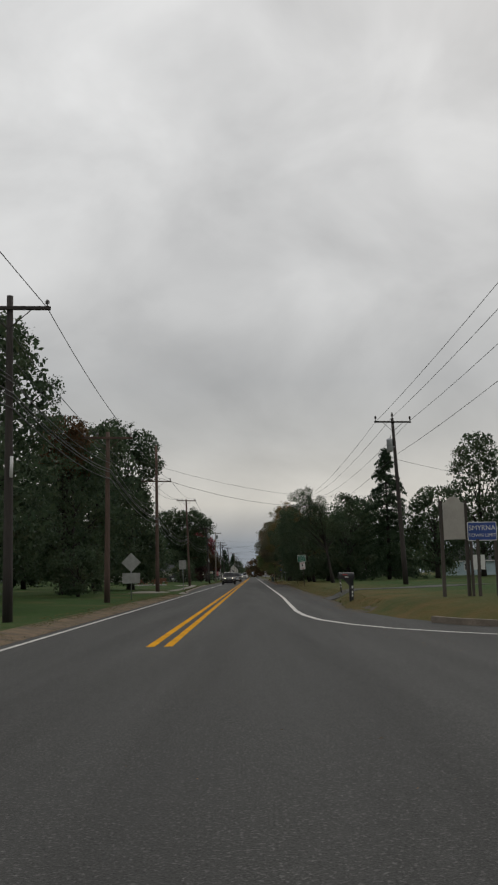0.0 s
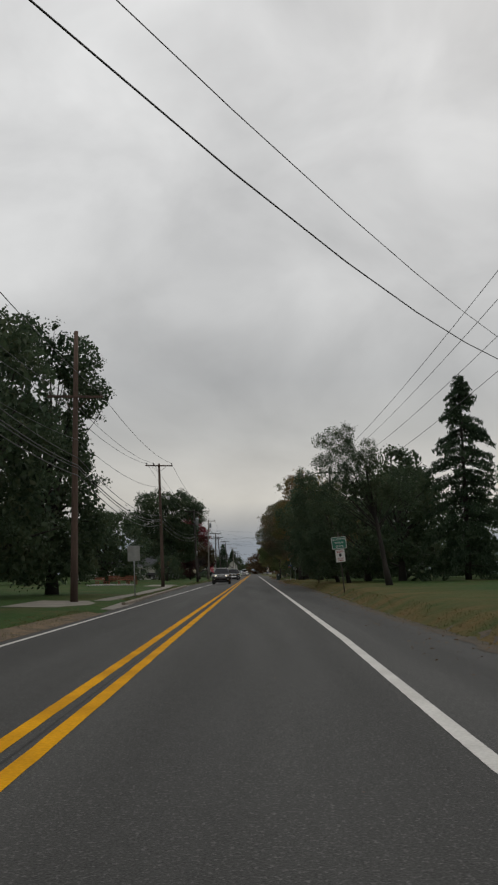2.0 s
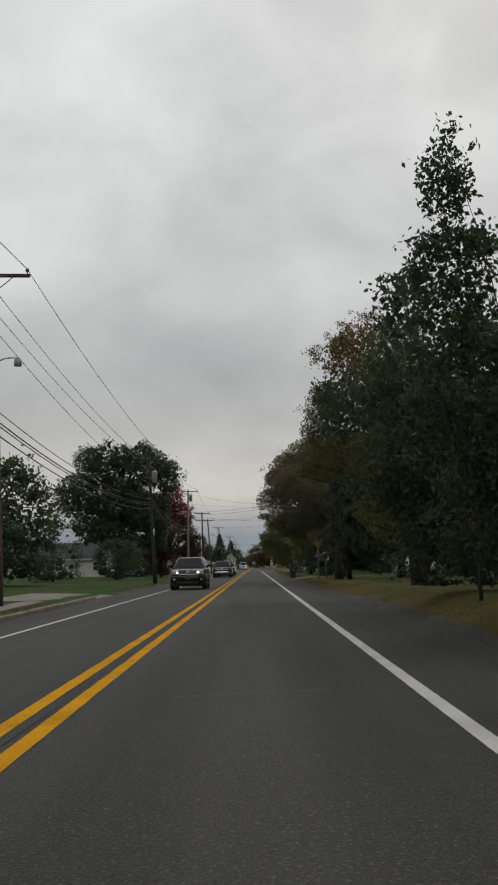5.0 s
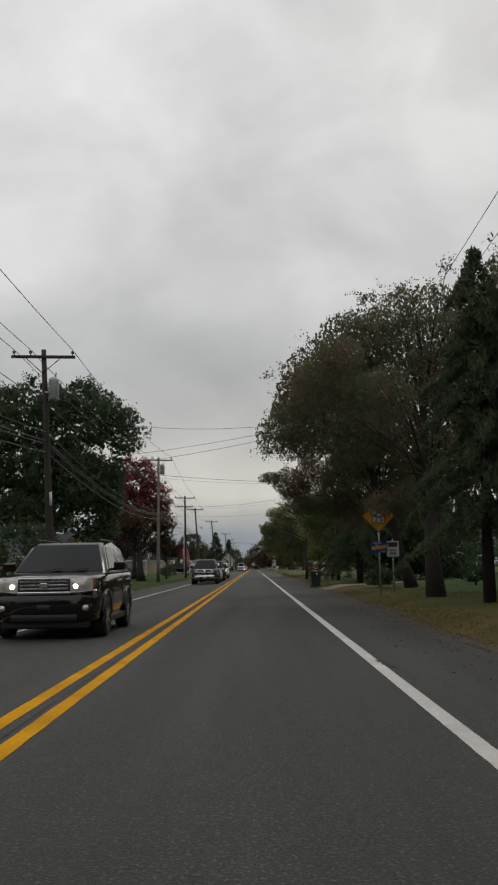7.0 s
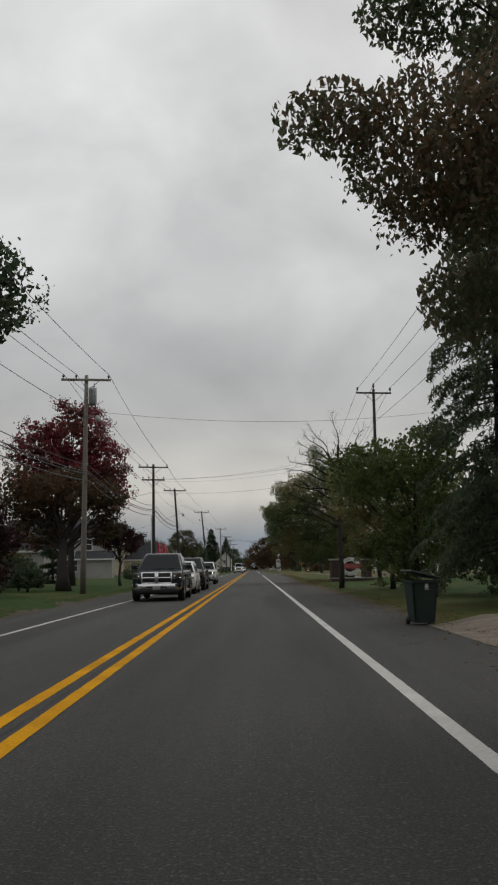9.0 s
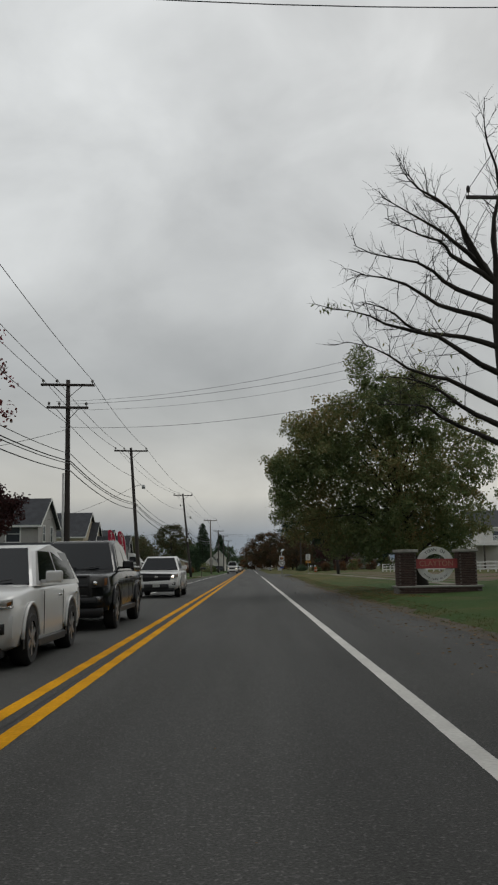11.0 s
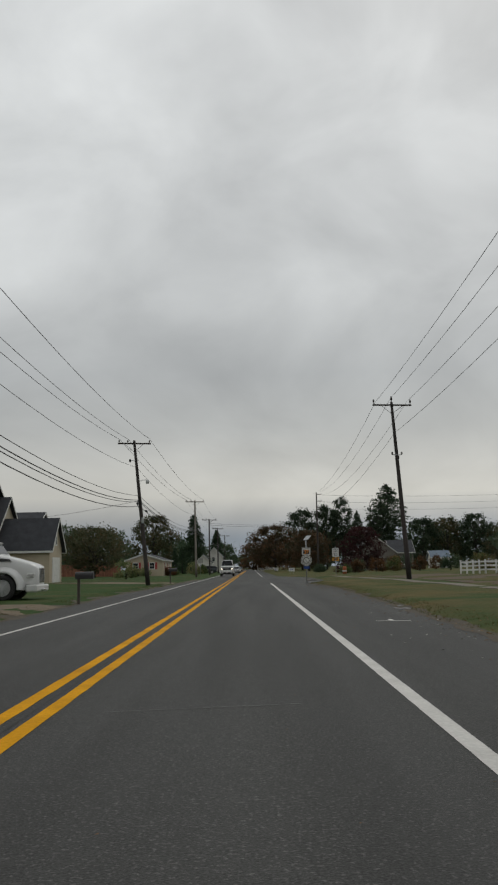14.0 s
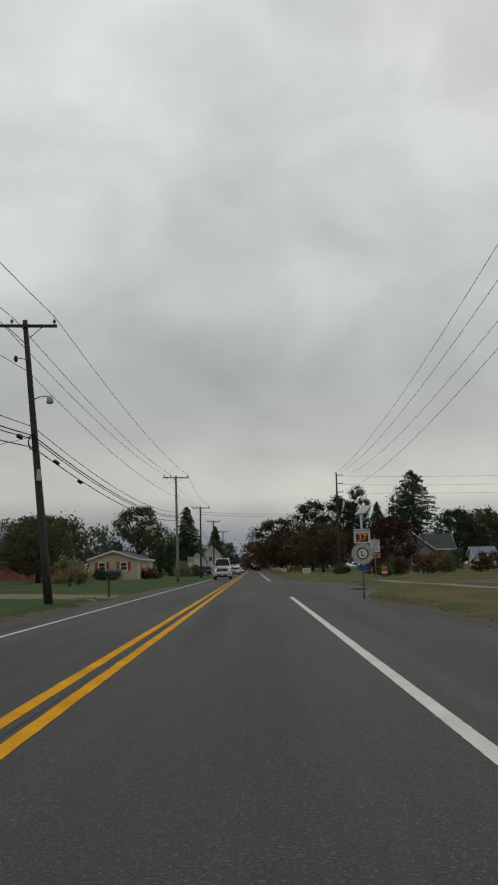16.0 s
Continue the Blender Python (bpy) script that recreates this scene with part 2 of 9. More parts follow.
def lawn_paint():
    m = bpy.data.materials.new("lawn")
    m.use_nodes = True
    n, l = m.node_tree.nodes, m.node_tree.links
    b = n["Principled BSDF"]
    b.inputs["Roughness"].default_value = 0.95
    b.inputs["Specular IOR Level"].default_value = 0.12
    pos = n.new("ShaderNodeNewGeometry").outputs["Position"]

    def noise_of(scale, detail, lo, hi, rough=0.55):
        t = n.new("ShaderNodeTexNoise")
        t.inputs["Scale"].default_value, t.inputs["Detail"].default_value, t.inputs["Roughness"].default_value = scale, detail, rough
        l.new(pos, t.inputs["Vector"])
        r = n.new("ShaderNodeMapRange")
        r.inputs["From Min"].default_value, r.inputs["From Max"].default_value = lo, hi
        l.new(t.outputs["Fac"], r.inputs["Value"])
        return r.outputs[0]

    def blend(a, c, f):
        mix = n.new("ShaderNodeMix")
        mix.data_type = "RGBA"
        if isinstance(a, tuple):
            mix.inputs["A"].default_value = (*a, 1)
        else:
            l.new(a, mix.inputs["A"])
        mix.inputs["B"].default_value = (*c, 1)
        l.new(f, mix.inputs["Factor"])
        return mix.outputs["Result"]

    col = blend((0.026, 0.060, 0.013), (0.040, 0.074, 0.016), noise_of(0.35, 4, 0.35, 0.7))
    col = blend(col, (0.098, 0.072, 0.032), noise_of(0.17, 5, 0.50, 0.78, 0.62))
    col = blend(col, (0.020, 0.034, 0.008), noise_of(5.0, 4, 0.5, 0.85, 0.7))
    col = blend(col, (0.085, 0.064, 0.028), noise_of(1.5, 6, 0.55, 0.82, 0.7))
    # the grass beside the right shoulder is dry and straw-coloured
    sep = n.new("ShaderNodeSeparateXYZ")
    l.new(pos, sep.inputs[0])
    dry = n.new("ShaderNodeMapRange")
    dry.inputs["From Min"].default_value, dry.inputs["From Max"].default_value = 9.5, 4.0
    l.new(sep.outputs["X"], dry.inputs["Value"])
    side = n.new("ShaderNodeMath")
    side.operation = "GREATER_THAN"
    side.inputs[1].default_value = 0.0
    l.new(sep.outputs["X"], side.inputs[0])
    fac = n.new("ShaderNodeMath")
    fac.operation = "MULTIPLY"
    l.new(dry.outputs[0], fac.inputs[0])
    l.new(side.outputs[0], fac.inputs[1])
    fade = n.new("ShaderNodeMapRange")
    fade.inputs["From Min"].default_value, fade.inputs["From Max"].default_value = 165.0, 195.0
    fade.inputs["To Min"].default_value, fade.inputs["To Max"].default_value = 1.0, 0.12
    l.new(sep.outputs["Y"], fade.inputs["Value"])
    fac1 = n.new("ShaderNodeMath")
    fac1.operation = "MULTIPLY"
    l.new(fac.outputs[0], fac1.inputs[0])
    l.new(fade.outputs[0], fac1.inputs[1])
    fac2 = n.new("ShaderNodeMath")
    fac2.operation = "MULTIPLY"
    l.new(fac1.outputs[0], fac2.inputs[0])
    l.new(noise_of(0.45, 5, 0.28, 0.62, 0.65), fac2.inputs[1])
    col = blend(col, (0.120, 0.080, 0.030), fac2.outputs[0])
    # towards the open field the whole right side is dry
    far = n.new("ShaderNodeMapRange")
    far.inputs["From Min"].default_value, far.inputs["From Max"].default_value = 232.0, 262.0
    l.new(sep.outputs["Y"], far.inputs["Value"])
    fac3 = n.new("ShaderNodeMath")
    fac3.operation = "MULTIPLY"
    l.new(far.outputs[0], fac3.inputs[0])
    l.new(side.outputs[0], fac3.inputs[1])
    fac4 = n.new("ShaderNodeMath")
    fac4.operation = "MULTIPLY"
    l.new(fac3.outputs[0], fac4.inputs[0])
    l.new(noise_of(0.22, 5, 0.38, 0.74, 0.65), fac4.inputs[1])
    col = blend(col, (0.135, 0.092, 0.038), fac4.outputs[0])
    l.new(col, b.inputs["Base Color"])
    bt = n.new("ShaderNodeTexNoise")
    bt.inputs["Scale"].default_value, bt.inputs["Detail"].default_value = 9, 5
    l.new(pos, bt.inputs["Vector"])
    bp = n.new("ShaderNodeBump")
    bp.inputs["Strength"].default_value, bp.inputs["Distance"].default_value = 0.9, 0.08
    l.new(bt.outputs["Fac"], bp.inputs["Height"])
    l.new(bp.outputs[0], b.inputs["Normal"])
    return m


def glass_paint(name, tint=(0.03, 0.035, 0.04), rough=0.06, spec=0.8):
    m = paint(name, tint, tint, rough=rough)
    m.node_tree.nodes["Principled BSDF"].inputs["Specular IOR Level"].default_value = spec
    return m


def lamp_paint(name, colour, strength):
    m = bpy.data.materials.new(name)
    m.use_nodes = True
    b = m.node_tree.nodes["Principled BSDF"]
    b.inputs["Base Color"].default_value = (*colour, 1)
    b.inputs["Emission Color"].default_value, b.inputs["Emission Strength"].default_value = (*colour, 1), strength
    return m


ASPHALT, LAWN = asphalt_paint(), lawn_paint()
WHITE_LINE = paint("white_road_paint", (0.60, 0.585, 0.55), (0.50, 0.485, 0.455), 1.2, 0.75, 0.3, 0.10, world_space=True)
YELLOW_LINE = paint("yellow_road_paint", (0.66, 0.315, 0.003), (0.48, 0.225, 0.004), 1.3, 0.9, 0.3, 0.14, world_space=True)
for road_paint in (YELLOW_LINE, WHITE_LINE):
    road_paint.node_tree.nodes["Principled BSDF"].inputs["Specular IOR Level"].default_value = 0.1
CONCRETE = paint("concrete", (0.205, 0.180, 0.150), (0.140, 0.126, 0.105), 0.9, 0.85, 0.4, 0.15, world_space=True)
OLD_KERB = paint("weathered_kerb", (0.23, 0.19, 0.15), (0.13, 0.11, 0.085), 1.4, 0.9, 0.6, 0.2, world_space=True)
DIRT = paint("bare_dirt", (0.155, 0.112, 0.068), (0.10, 0.078, 0.05), 1.5, 0.95, 0.7, 0.25, world_space=True)
GRAVEL = paint("pale_gravel", (0.21, 0.175, 0.135), (0.13, 0.105, 0.08), 2.0, 0.95, 0.8, 0.3, world_space=True)
BARK = paint("bark", (0.038, 0.031, 0.026), (0.019, 0.016, 0.013), 2.5, 0.95, 0.9, 0.25, stretch=(1, 1, 0.25))
POLE_BROWN = paint("brown_pole_wood", (0.112, 0.070, 0.052), (0.062, 0.042, 0.034), 1.5, 0.9, 0.5, 0.2, stretch=(1, 1, 0.08))
POLE_DARK = paint("dark_creosote_wood", (0.048, 0.039, 0.034), (0.026, 0.022, 0.020), 1.5, 0.85, 0.5, 0.2, stretch=(1, 1, 0.08))
POLE_GREY = paint("silvered_pole_wood", (0.24, 0.215, 0.185), (0.145, 0.125, 0.105), 1.5, 0.9, 0.5, 0.2, stretch=(1, 1, 0.08))
WIRE = paint("dark_cable", (0.022, 0.022, 0.023), rough=0.55)
STEEL = paint("galvanised_steel", (0.40, 0.41, 0.42), (0.30, 0.31, 0.32), 4, 0.45, 0.1, 0.05, metal=0.7)
PORCELAIN = paint("insulator_glaze", (0.30, 0.29, 0.28), (0.16, 0.15, 0.15), 6, 0.25)
MAPLE_GREEN = leaf_paint("maple_leaf", [(0.098, 0.140, 0.062), (0.145, 0.185, 0.076), (0.200, 0.205, 0.086), (0.300, 0.200, 0.088)])
DARK_GREEN = leaf_paint("dark_leaf", [(0.038, 0.064, 0.040), (0.056, 0.086, 0.048), (0.073, 0.103, 0.054), (0.096, 0.103, 0.055)])
AUTUMN_MIX = leaf_paint("turning_leaf", [(0.053, 0.096, 0.034), (0.101, 0.130, 0.044), (0.170, 0.116, 0.053), (0.315, 0.150, 0.044)])
RUST_MIX = leaf_paint("rust_leaf", [(0.040, 0.044, 0.020), (0.075, 0.050, 0.026), (0.12, 0.056, 0.024), (0.15, 0.075, 0.028)])
# the far trees' darkness is put into these leaf tones
FAR_GREEN = leaf_paint("deep_green_leaf", [(0.025, 0.042, 0.026), (0.034, 0.055, 0.031), (0.046, 0.066, 0.035), (0.058, 0.064, 0.036)])
MAROON_LEAF = leaf_paint("maroon_leaf", [(0.022, 0.018, 0.014), (0.038, 0.018, 0.017), (0.056, 0.022, 0.022), (0.085, 0.030, 0.028)])
PURPLE_MIX = leaf_paint("purple_green_leaf", [(0.082, 0.118, 0.064), (0.116, 0.140, 0.076), (0.165, 0.136, 0.090), (0.275, 0.160, 0.082)])
BROWN_MIX = leaf_paint("brown_leaf", [(0.041, 0.047, 0.023), (0.066, 0.053, 0.028), (0.097, 0.059, 0.031), (0.149, 0.072, 0.037)])
RED_LEAF = leaf_paint("red_leaf", [(0.059, 0.055, 0.030), (0.121, 0.048, 0.038), (0.228, 0.043, 0.059), (0.342, 0.066, 0.089)])
SPRUCE_GREEN = leaf_paint("spruce_needle", [(0.056, 0.085, 0.055), (0.088, 0.118, 0.068), (0.135, 0.148, 0.082)], 0.6)
PINE_GREEN = leaf_paint("conifer_needle", [(0.027, 0.051, 0.030), (0.045, 0.074, 0.039), (0.061, 0.093, 0.045)], 0.6)
OLIVE_MIX = leaf_paint("olive_leaf", [(0.042, 0.054, 0.027), (0.062, 0.072, 0.034), (0.088, 0.078, 0.038), (0.124, 0.083, 0.040)])
LIGHT_GREEN = leaf_paint("light_leaf", [(0.050, 0.075, 0.024), (0.073, 0.101, 0.031), (0.105, 0.121, 0.037)])


# ---- mesh helpers ----
def mesh_of(name, verts, faces, material, smooth=False):
    me = bpy.data.meshes.new(name)
    me.from_pydata([tuple(v) for v in verts], [], faces)
    for m in (material if isinstance(material, (list, tuple)) else [material]):
        me.materials.append(m)
    if smooth:
        me.polygons.foreach_set("use_smooth", [True] * len(me.polygons))
    me.update()
    return me


def part(name, bm, material, parent=None, label="", smooth=False):
    """Links a bmesh as one mesh object, under a thing or a part."""
    bmesh.ops.recalc_face_normals(bm, faces=bm.faces)
    me = bpy.data.meshes.new(name)
    bm.to_mesh(me)
    bm.free()
    for m in (material if isinstance(material, (list, tuple)) else [material]):
        me.materials.append(m)
    if smooth:
        me.polygons.foreach_set("use_smooth", [True] * len(me.polygons))
    ob = new(name, me)
    if parent is not None:
        ob.parent = parent
    return tagged(ob, label) if label else ob


def thing(name, m, label, category, group=""):
    ob = new(name)
    ob.empty_display_size = 0.2
    ob.matrix_world = m
    return tagged(ob, label, category, group)


def add_box(bm, x0, x1, y0, y1, z0, z1, bevel=0.0, m=None, index=0):
    r = bmesh.ops.create_cube(bm, size=1)
    vs = r["verts"]
    for v in vs:
        v.co = Vector((x0 + (v.co.x + 0.5) * (x1 - x0), y0 + (v.co.y + 0.5) * (y1 - y0), z0 + (v.co.z + 0.5) * (z1 - z0)))
    fs = list({f for v in vs for f in v.link_faces})
    if bevel:
        es = list({e for v in vs for e in v.link_edges})
        out = bmesh.ops.bevel(bm, geom=es, offset=bevel, segments=2, affect="EDGES", profile=0.5)
        vs = list({v for f in out["faces"] for v in f.verts} | {v for v in vs if v.is_valid})
        fs = list({f for v in vs for f in v.link_faces})
    for f in fs:
        f.material_index = index
    if m is not None:
        bmesh.ops.transform(bm, matrix=m, verts=vs)
    return vs


def add_tube(bm, pts, radii, sides=8, cap=True):
    """A tapered tube along points."""
    rings = []
    pts = [Vector(p) for p in pts]
    for i, p in enumerate(pts):
        d = (pts[min(i + 1, len(pts) - 1)] - pts[max(i - 1, 0)]).normalized()
        a = d.orthogonal().normalized() if abs(d.z) > 0.9 else Vector((0, 0, 1)).cross(d).normalized()
        if abs(d.z) > 0.9:
            a = (Vector((1, 0, 0)) - d * d.x).normalized()
        b = d.cross(a)
        r = radii[i] if isinstance(radii, (list, tuple)) else radii
        rings.append([bm.verts.new(p + r * (math.cos(k * math.tau / sides) * a + math.sin(k * math.tau / sides) * b)) for k in range(sides)])
    for u, v in zip(rings, rings[1:]):
        for k in range(sides):
            bm.faces.new((u[k], u[(k + 1) % sides], v[(k + 1) % sides], v[k]))
    if cap:
        bm.faces.new(rings[0][::-1])
        bm.faces.new(rings[-1])
    return rings


def rod(name, pts, radii, material, parent=None, label="", sides=8):
    bm = bmesh.new()
    add_tube(bm, pts, radii, sides)
    return part(name, bm, material, parent, label, smooth=sides > 5)


def box(name, x0, x1, y0, y1, z0, z1, material, parent=None, label="", bevel=0.0, m=None):
    bm = bmesh.new()
    add_box(bm, x0, x1, y0, y1, z0, z1, bevel, m)
    return part(name, bm, material, parent, label)


def polygon(name, outline, depth, material, parent=None, label="", m=None):
    """A flat plate: an outline in x and z, thickened along y."""
    bm = bmesh.new()
    front = [bm.verts.new((x, 0, z)) for x, z in outline]
    back = [bm.verts.new((x, depth, z)) for x, z in outline]
    bm.faces.new(front)
    bm.faces.new(back[::-1])
    k = len(outline)
    for i in range(k):
        bm.faces.new((front[i], back[i], back[(i + 1) % k], front[(i + 1) % k]))
    if m is not None:
        bmesh.ops.transform(bm, matrix=m, verts=bm.verts)
    return part(name, bm, material, parent, label)


def lettering(name, text, size, material, parent, m, align="CENTER", stretch=1.0):
    """Raised lettering, facing -y, upright along z."""
    cu = bpy.data.curves.new(name, "FONT")
    cu.body, cu.size, cu.align_x, cu.align_y, cu.extrude = text, size, align, "CENTER", 0.003
    tmp = new(name + "_shape", cu)
    bpy.context.view_layer.update()
    me = bpy.data.meshes.new_from_object(tmp.evaluated_get(bpy.context.evaluated_depsgraph_get()))
    bpy.data.objects.remove(tmp)
    bpy.data.curves.remove(cu)
    me.transform(m @ pose(0, 0, 0, 90) @ Matrix.Diagonal((stretch, 1, 1, 1)))
    me.materials.clear()
    me.materials.append(material)
    ob = new(name, me)
    ob.parent = parent
    return ob


def between(v, table):
    """Straight-line reading of a table of (key, value)."""
    if v <= table[0][0]:
        return table[0][1]
    for (a, p), (b, q) in zip(table, table[1:]):
        if v <= b:
            return p + (q - p) * (v - a) / (b - a)
    return table[-1][1]


def ease(t):
    t = max(0.0, min(1.0, t))
    return t * t * (3 - 2 * t)


# ---- the lie of the land ----
RIGHT_EDGE = [(-300, 3.6), (-46, 3.6), (-40, 9), (-36, 60), (7, 60), (11.5, 11.0), (14.2, 5.5), (16.9, 4.5), (19, 3.95), (23, 3.45), (27, 3.15), (34, 3.6), (45, 3.7),
              (53, 3.6), (80, 3.9), (110, 4.2), (130, 3.5), (150, 3.85), (165, 4.0), (205, 4.3), (217, 4.2), (239, 4.1), (258, 4.6),
              (282, 5.1), (289, 5.0), (296, 4.4), (301, 4.8), (306, 5.7), (312, 6.7), (327, 6.8), (337, 6.6), (345, 4.8), (352, 3.6), (900, 3.6)]
LEFT_EDGE = [(-300, -5.0), (55, -5.0), (62, -5.25), (69, -5.45), (81, -5.8), (117, -6.6), (125, -6.6), (205, -6.6), (252, -6.2), (275, -6.6), (300, -6.0), (340, -5.3), (900, -5.2)]
RIGHT_RISE = [(-300, 0.1), (8, 0.16), (20, 0.46), (110, 0.46), (135, 0.30), (150, 0.16), (220, 0.14), (900, 0.10)]
LEFT_RISE = [(-300, 0.12), (900, 0.12)]


def ground_z(x, y):
    xr, xl = between(y, RIGHT_EDGE), between(y, LEFT_EDGE)
    if x > xr:
        d = x - xr
        return -0.012 + between(y, RIGHT_RISE) * ease(d / 1.3) + 0.012 * min(d, 30) * ease(d / 6) + 0.02 * math.sin(x * 0.9 + y * 0.4) * ease(d / 3)
    if x < xl:
        d = xl - x
        return -0.012 + between(y, LEFT_RISE) * ease(d / 0.9) + 0.010 * min(d, 30) * ease(d / 6) + 0.02 * math.sin(x * 0.8 - y * 0.33) * ease(d / 3)
    return -0.03


def build_ground():
    ys = sorted({-1500, -700, -300, -150, *range(-80, 362, 2), *[v for v, _ in RIGHT_EDGE if -80 < v < 362], *range(362, 660, 12), 720, 900, 1300, 2200, 4000})
    out = (0.0, 0.12, 0.45, 0.9, 1.5, 2.2, 3.2, 4.5, 6.5, 9, 13, 18, 25, 36, 60, 120, 300, 900, 2500)
    verts, faces = [], []
    for y in ys:
        xr, xl = between(y, RIGHT_EDGE), between(y, LEFT_EDGE)
        row = [(xl - d) for d in out[::-1]] + [xl + 0.02, xr - 0.02] + [xr + d for d in out]
        for x in row:
            verts.append((x, y, ground_z(x, y) + (0.05 * noise.noise(Vector((x * 0.3, y * 0.3, 0))) if abs(x) > 6 else 0)))
    w = 2 * len(out) + 2
    for j in range(len(ys) - 1):
        for i in range(w - 1):
            a = j * w + i
            faces.append((a, a + 1, a + w + 1, a + w))
    ob = new("ground", mesh_of("ground", verts, faces, LAWN, smooth=True))
    tagged(ob, "mown lawn and verge with dry brown patches beside the road", "ground", kind="structure")


def build_road():
    ys = sorted({-300, -150, *range(-80, 362, 2), *[v for v, _ in RIGHT_EDGE if -80 < v < 362], *range(362, 900, 20)})
    verts, faces = [], []
    cols = (0.0, 0.25, 0.5, 0.75, 1.0)
    for y in ys:
        xr, xl = between(y, RIGHT_EDGE), between(y, LEFT_EDGE)
        jit = 0.06 * noise.noise(Vector((3.1, y * 0.8, 0)))
        jit2 = 0.06 * noise.noise(Vector((9.7, y * 0.8, 0)))
        verts.append((xl - 0.06 + jit2, y, -0.08))
        for c in cols:
            verts.append((xl - 0.05 + jit2 + (xr + jit + 0.05 - xl + 0.05 - jit2) * c, y, 0.0))
        verts.append((xr + 0.06 + jit, y, -0.08))
    w = len(cols) + 2
    for j in range(len(ys) - 1):
        for i in range(w - 1):
            a = j * w + i
            faces.append((a, a + 1, a + w + 1, a + w))
    ob = new("road", mesh_of("road", verts, faces, ASPHALT))
    tagged(ob, "grey worn asphalt two-lane road with paved shoulders", "road", kind="structure")


def ribbon(name, pts, width, material, label, z=0.004, wear=0.0):
    """A painted line along points in plan."""
    verts, faces = [], []
    pts = [Vector((*p, 0)) for p in pts]
    for i, p in enumerate(pts):
        d = (pts[min(i + 1, len(pts) - 1)] - pts[max(i - 1, 0)]).normalized()
        s = Vector((d.y, -d.x, 0))
        k = width / 2
        a = wear * noise.noise(Vector((p.y * 5.7, width, 1)))
        b = wear * noise.noise(Vector((p.y * 5.7, width, 5)))
        verts += [p - s * (k + a) + Vector((0, 0, z)), p + s * (k + b) + Vector((0, 0, z))]
    for i in range(len(pts) - 1):
        faces.append((2 * i, 2 * i + 1, 2 * i + 3, 2 * i + 2))
    ob = new(name, mesh_of(name, verts, faces, material))
    return tagged(ob, label, "road marking", kind="structure")


def run(x, y0, y1, step):
    k = max(1, int((y1 - y0) / step))
    return [(x(y0 + (y1 - y0) * i / k) if callable(x) else x, y0 + (y1 - y0) * i / k) for i in range(k + 1)]


build_ground()
build_road()
EDGE_LINE = [(26, 1.40), (35, 1.48), (45, 1.59), (58, 1.61), (70, 1.62), (150, 1.64), (205, 1.68), (265, 1.69), (301, 1.69)]
LEFT_LINE = [(-80, -4.74), (55, -4.74), (160, -4.88), (275, -4.92), (620, -4.92)]
ribbon("yellow_line_1", run(-1.69, 10.3, 620, 0.4), 0.155, YELLOW_LINE, "worn yellow centre stripe on the road", wear=0.012)
ribbon("yellow_line_2", run(-2.025, 10.3, 620, 0.4), 0.155, YELLOW_LINE, "worn yellow centre stripe on the road", wear=0.012)
ribbon("edge_line_1", [(30, 8.6), (16, 9.2), (9, 10.2), (6.4, 11.0), (4.75, 11.8), (4.05, 12.75), (3.1, 14.4), (2.35, 16.4), (1.75, 19.0), (1.48, 22), (1.38, 26)]
       + run(lambda v: between(v, EDGE_LINE), 26.5, 301.6, 0.12), 0.155, WHITE_LINE, "white painted edge line curving into the side street", wear=0.006)
ribbon("edge_line_2", run(1.6, 346, 620, 2.0), 0.12, WHITE_LINE, "white painted edge line on the road", wear=0.008)
ribbon("edge_line_3", run(lambda v: between(v, LEFT_LINE), -80, 620, 0.5), 0.105, WHITE_LINE, "thin white painted edge line on the road", wear=0.01)


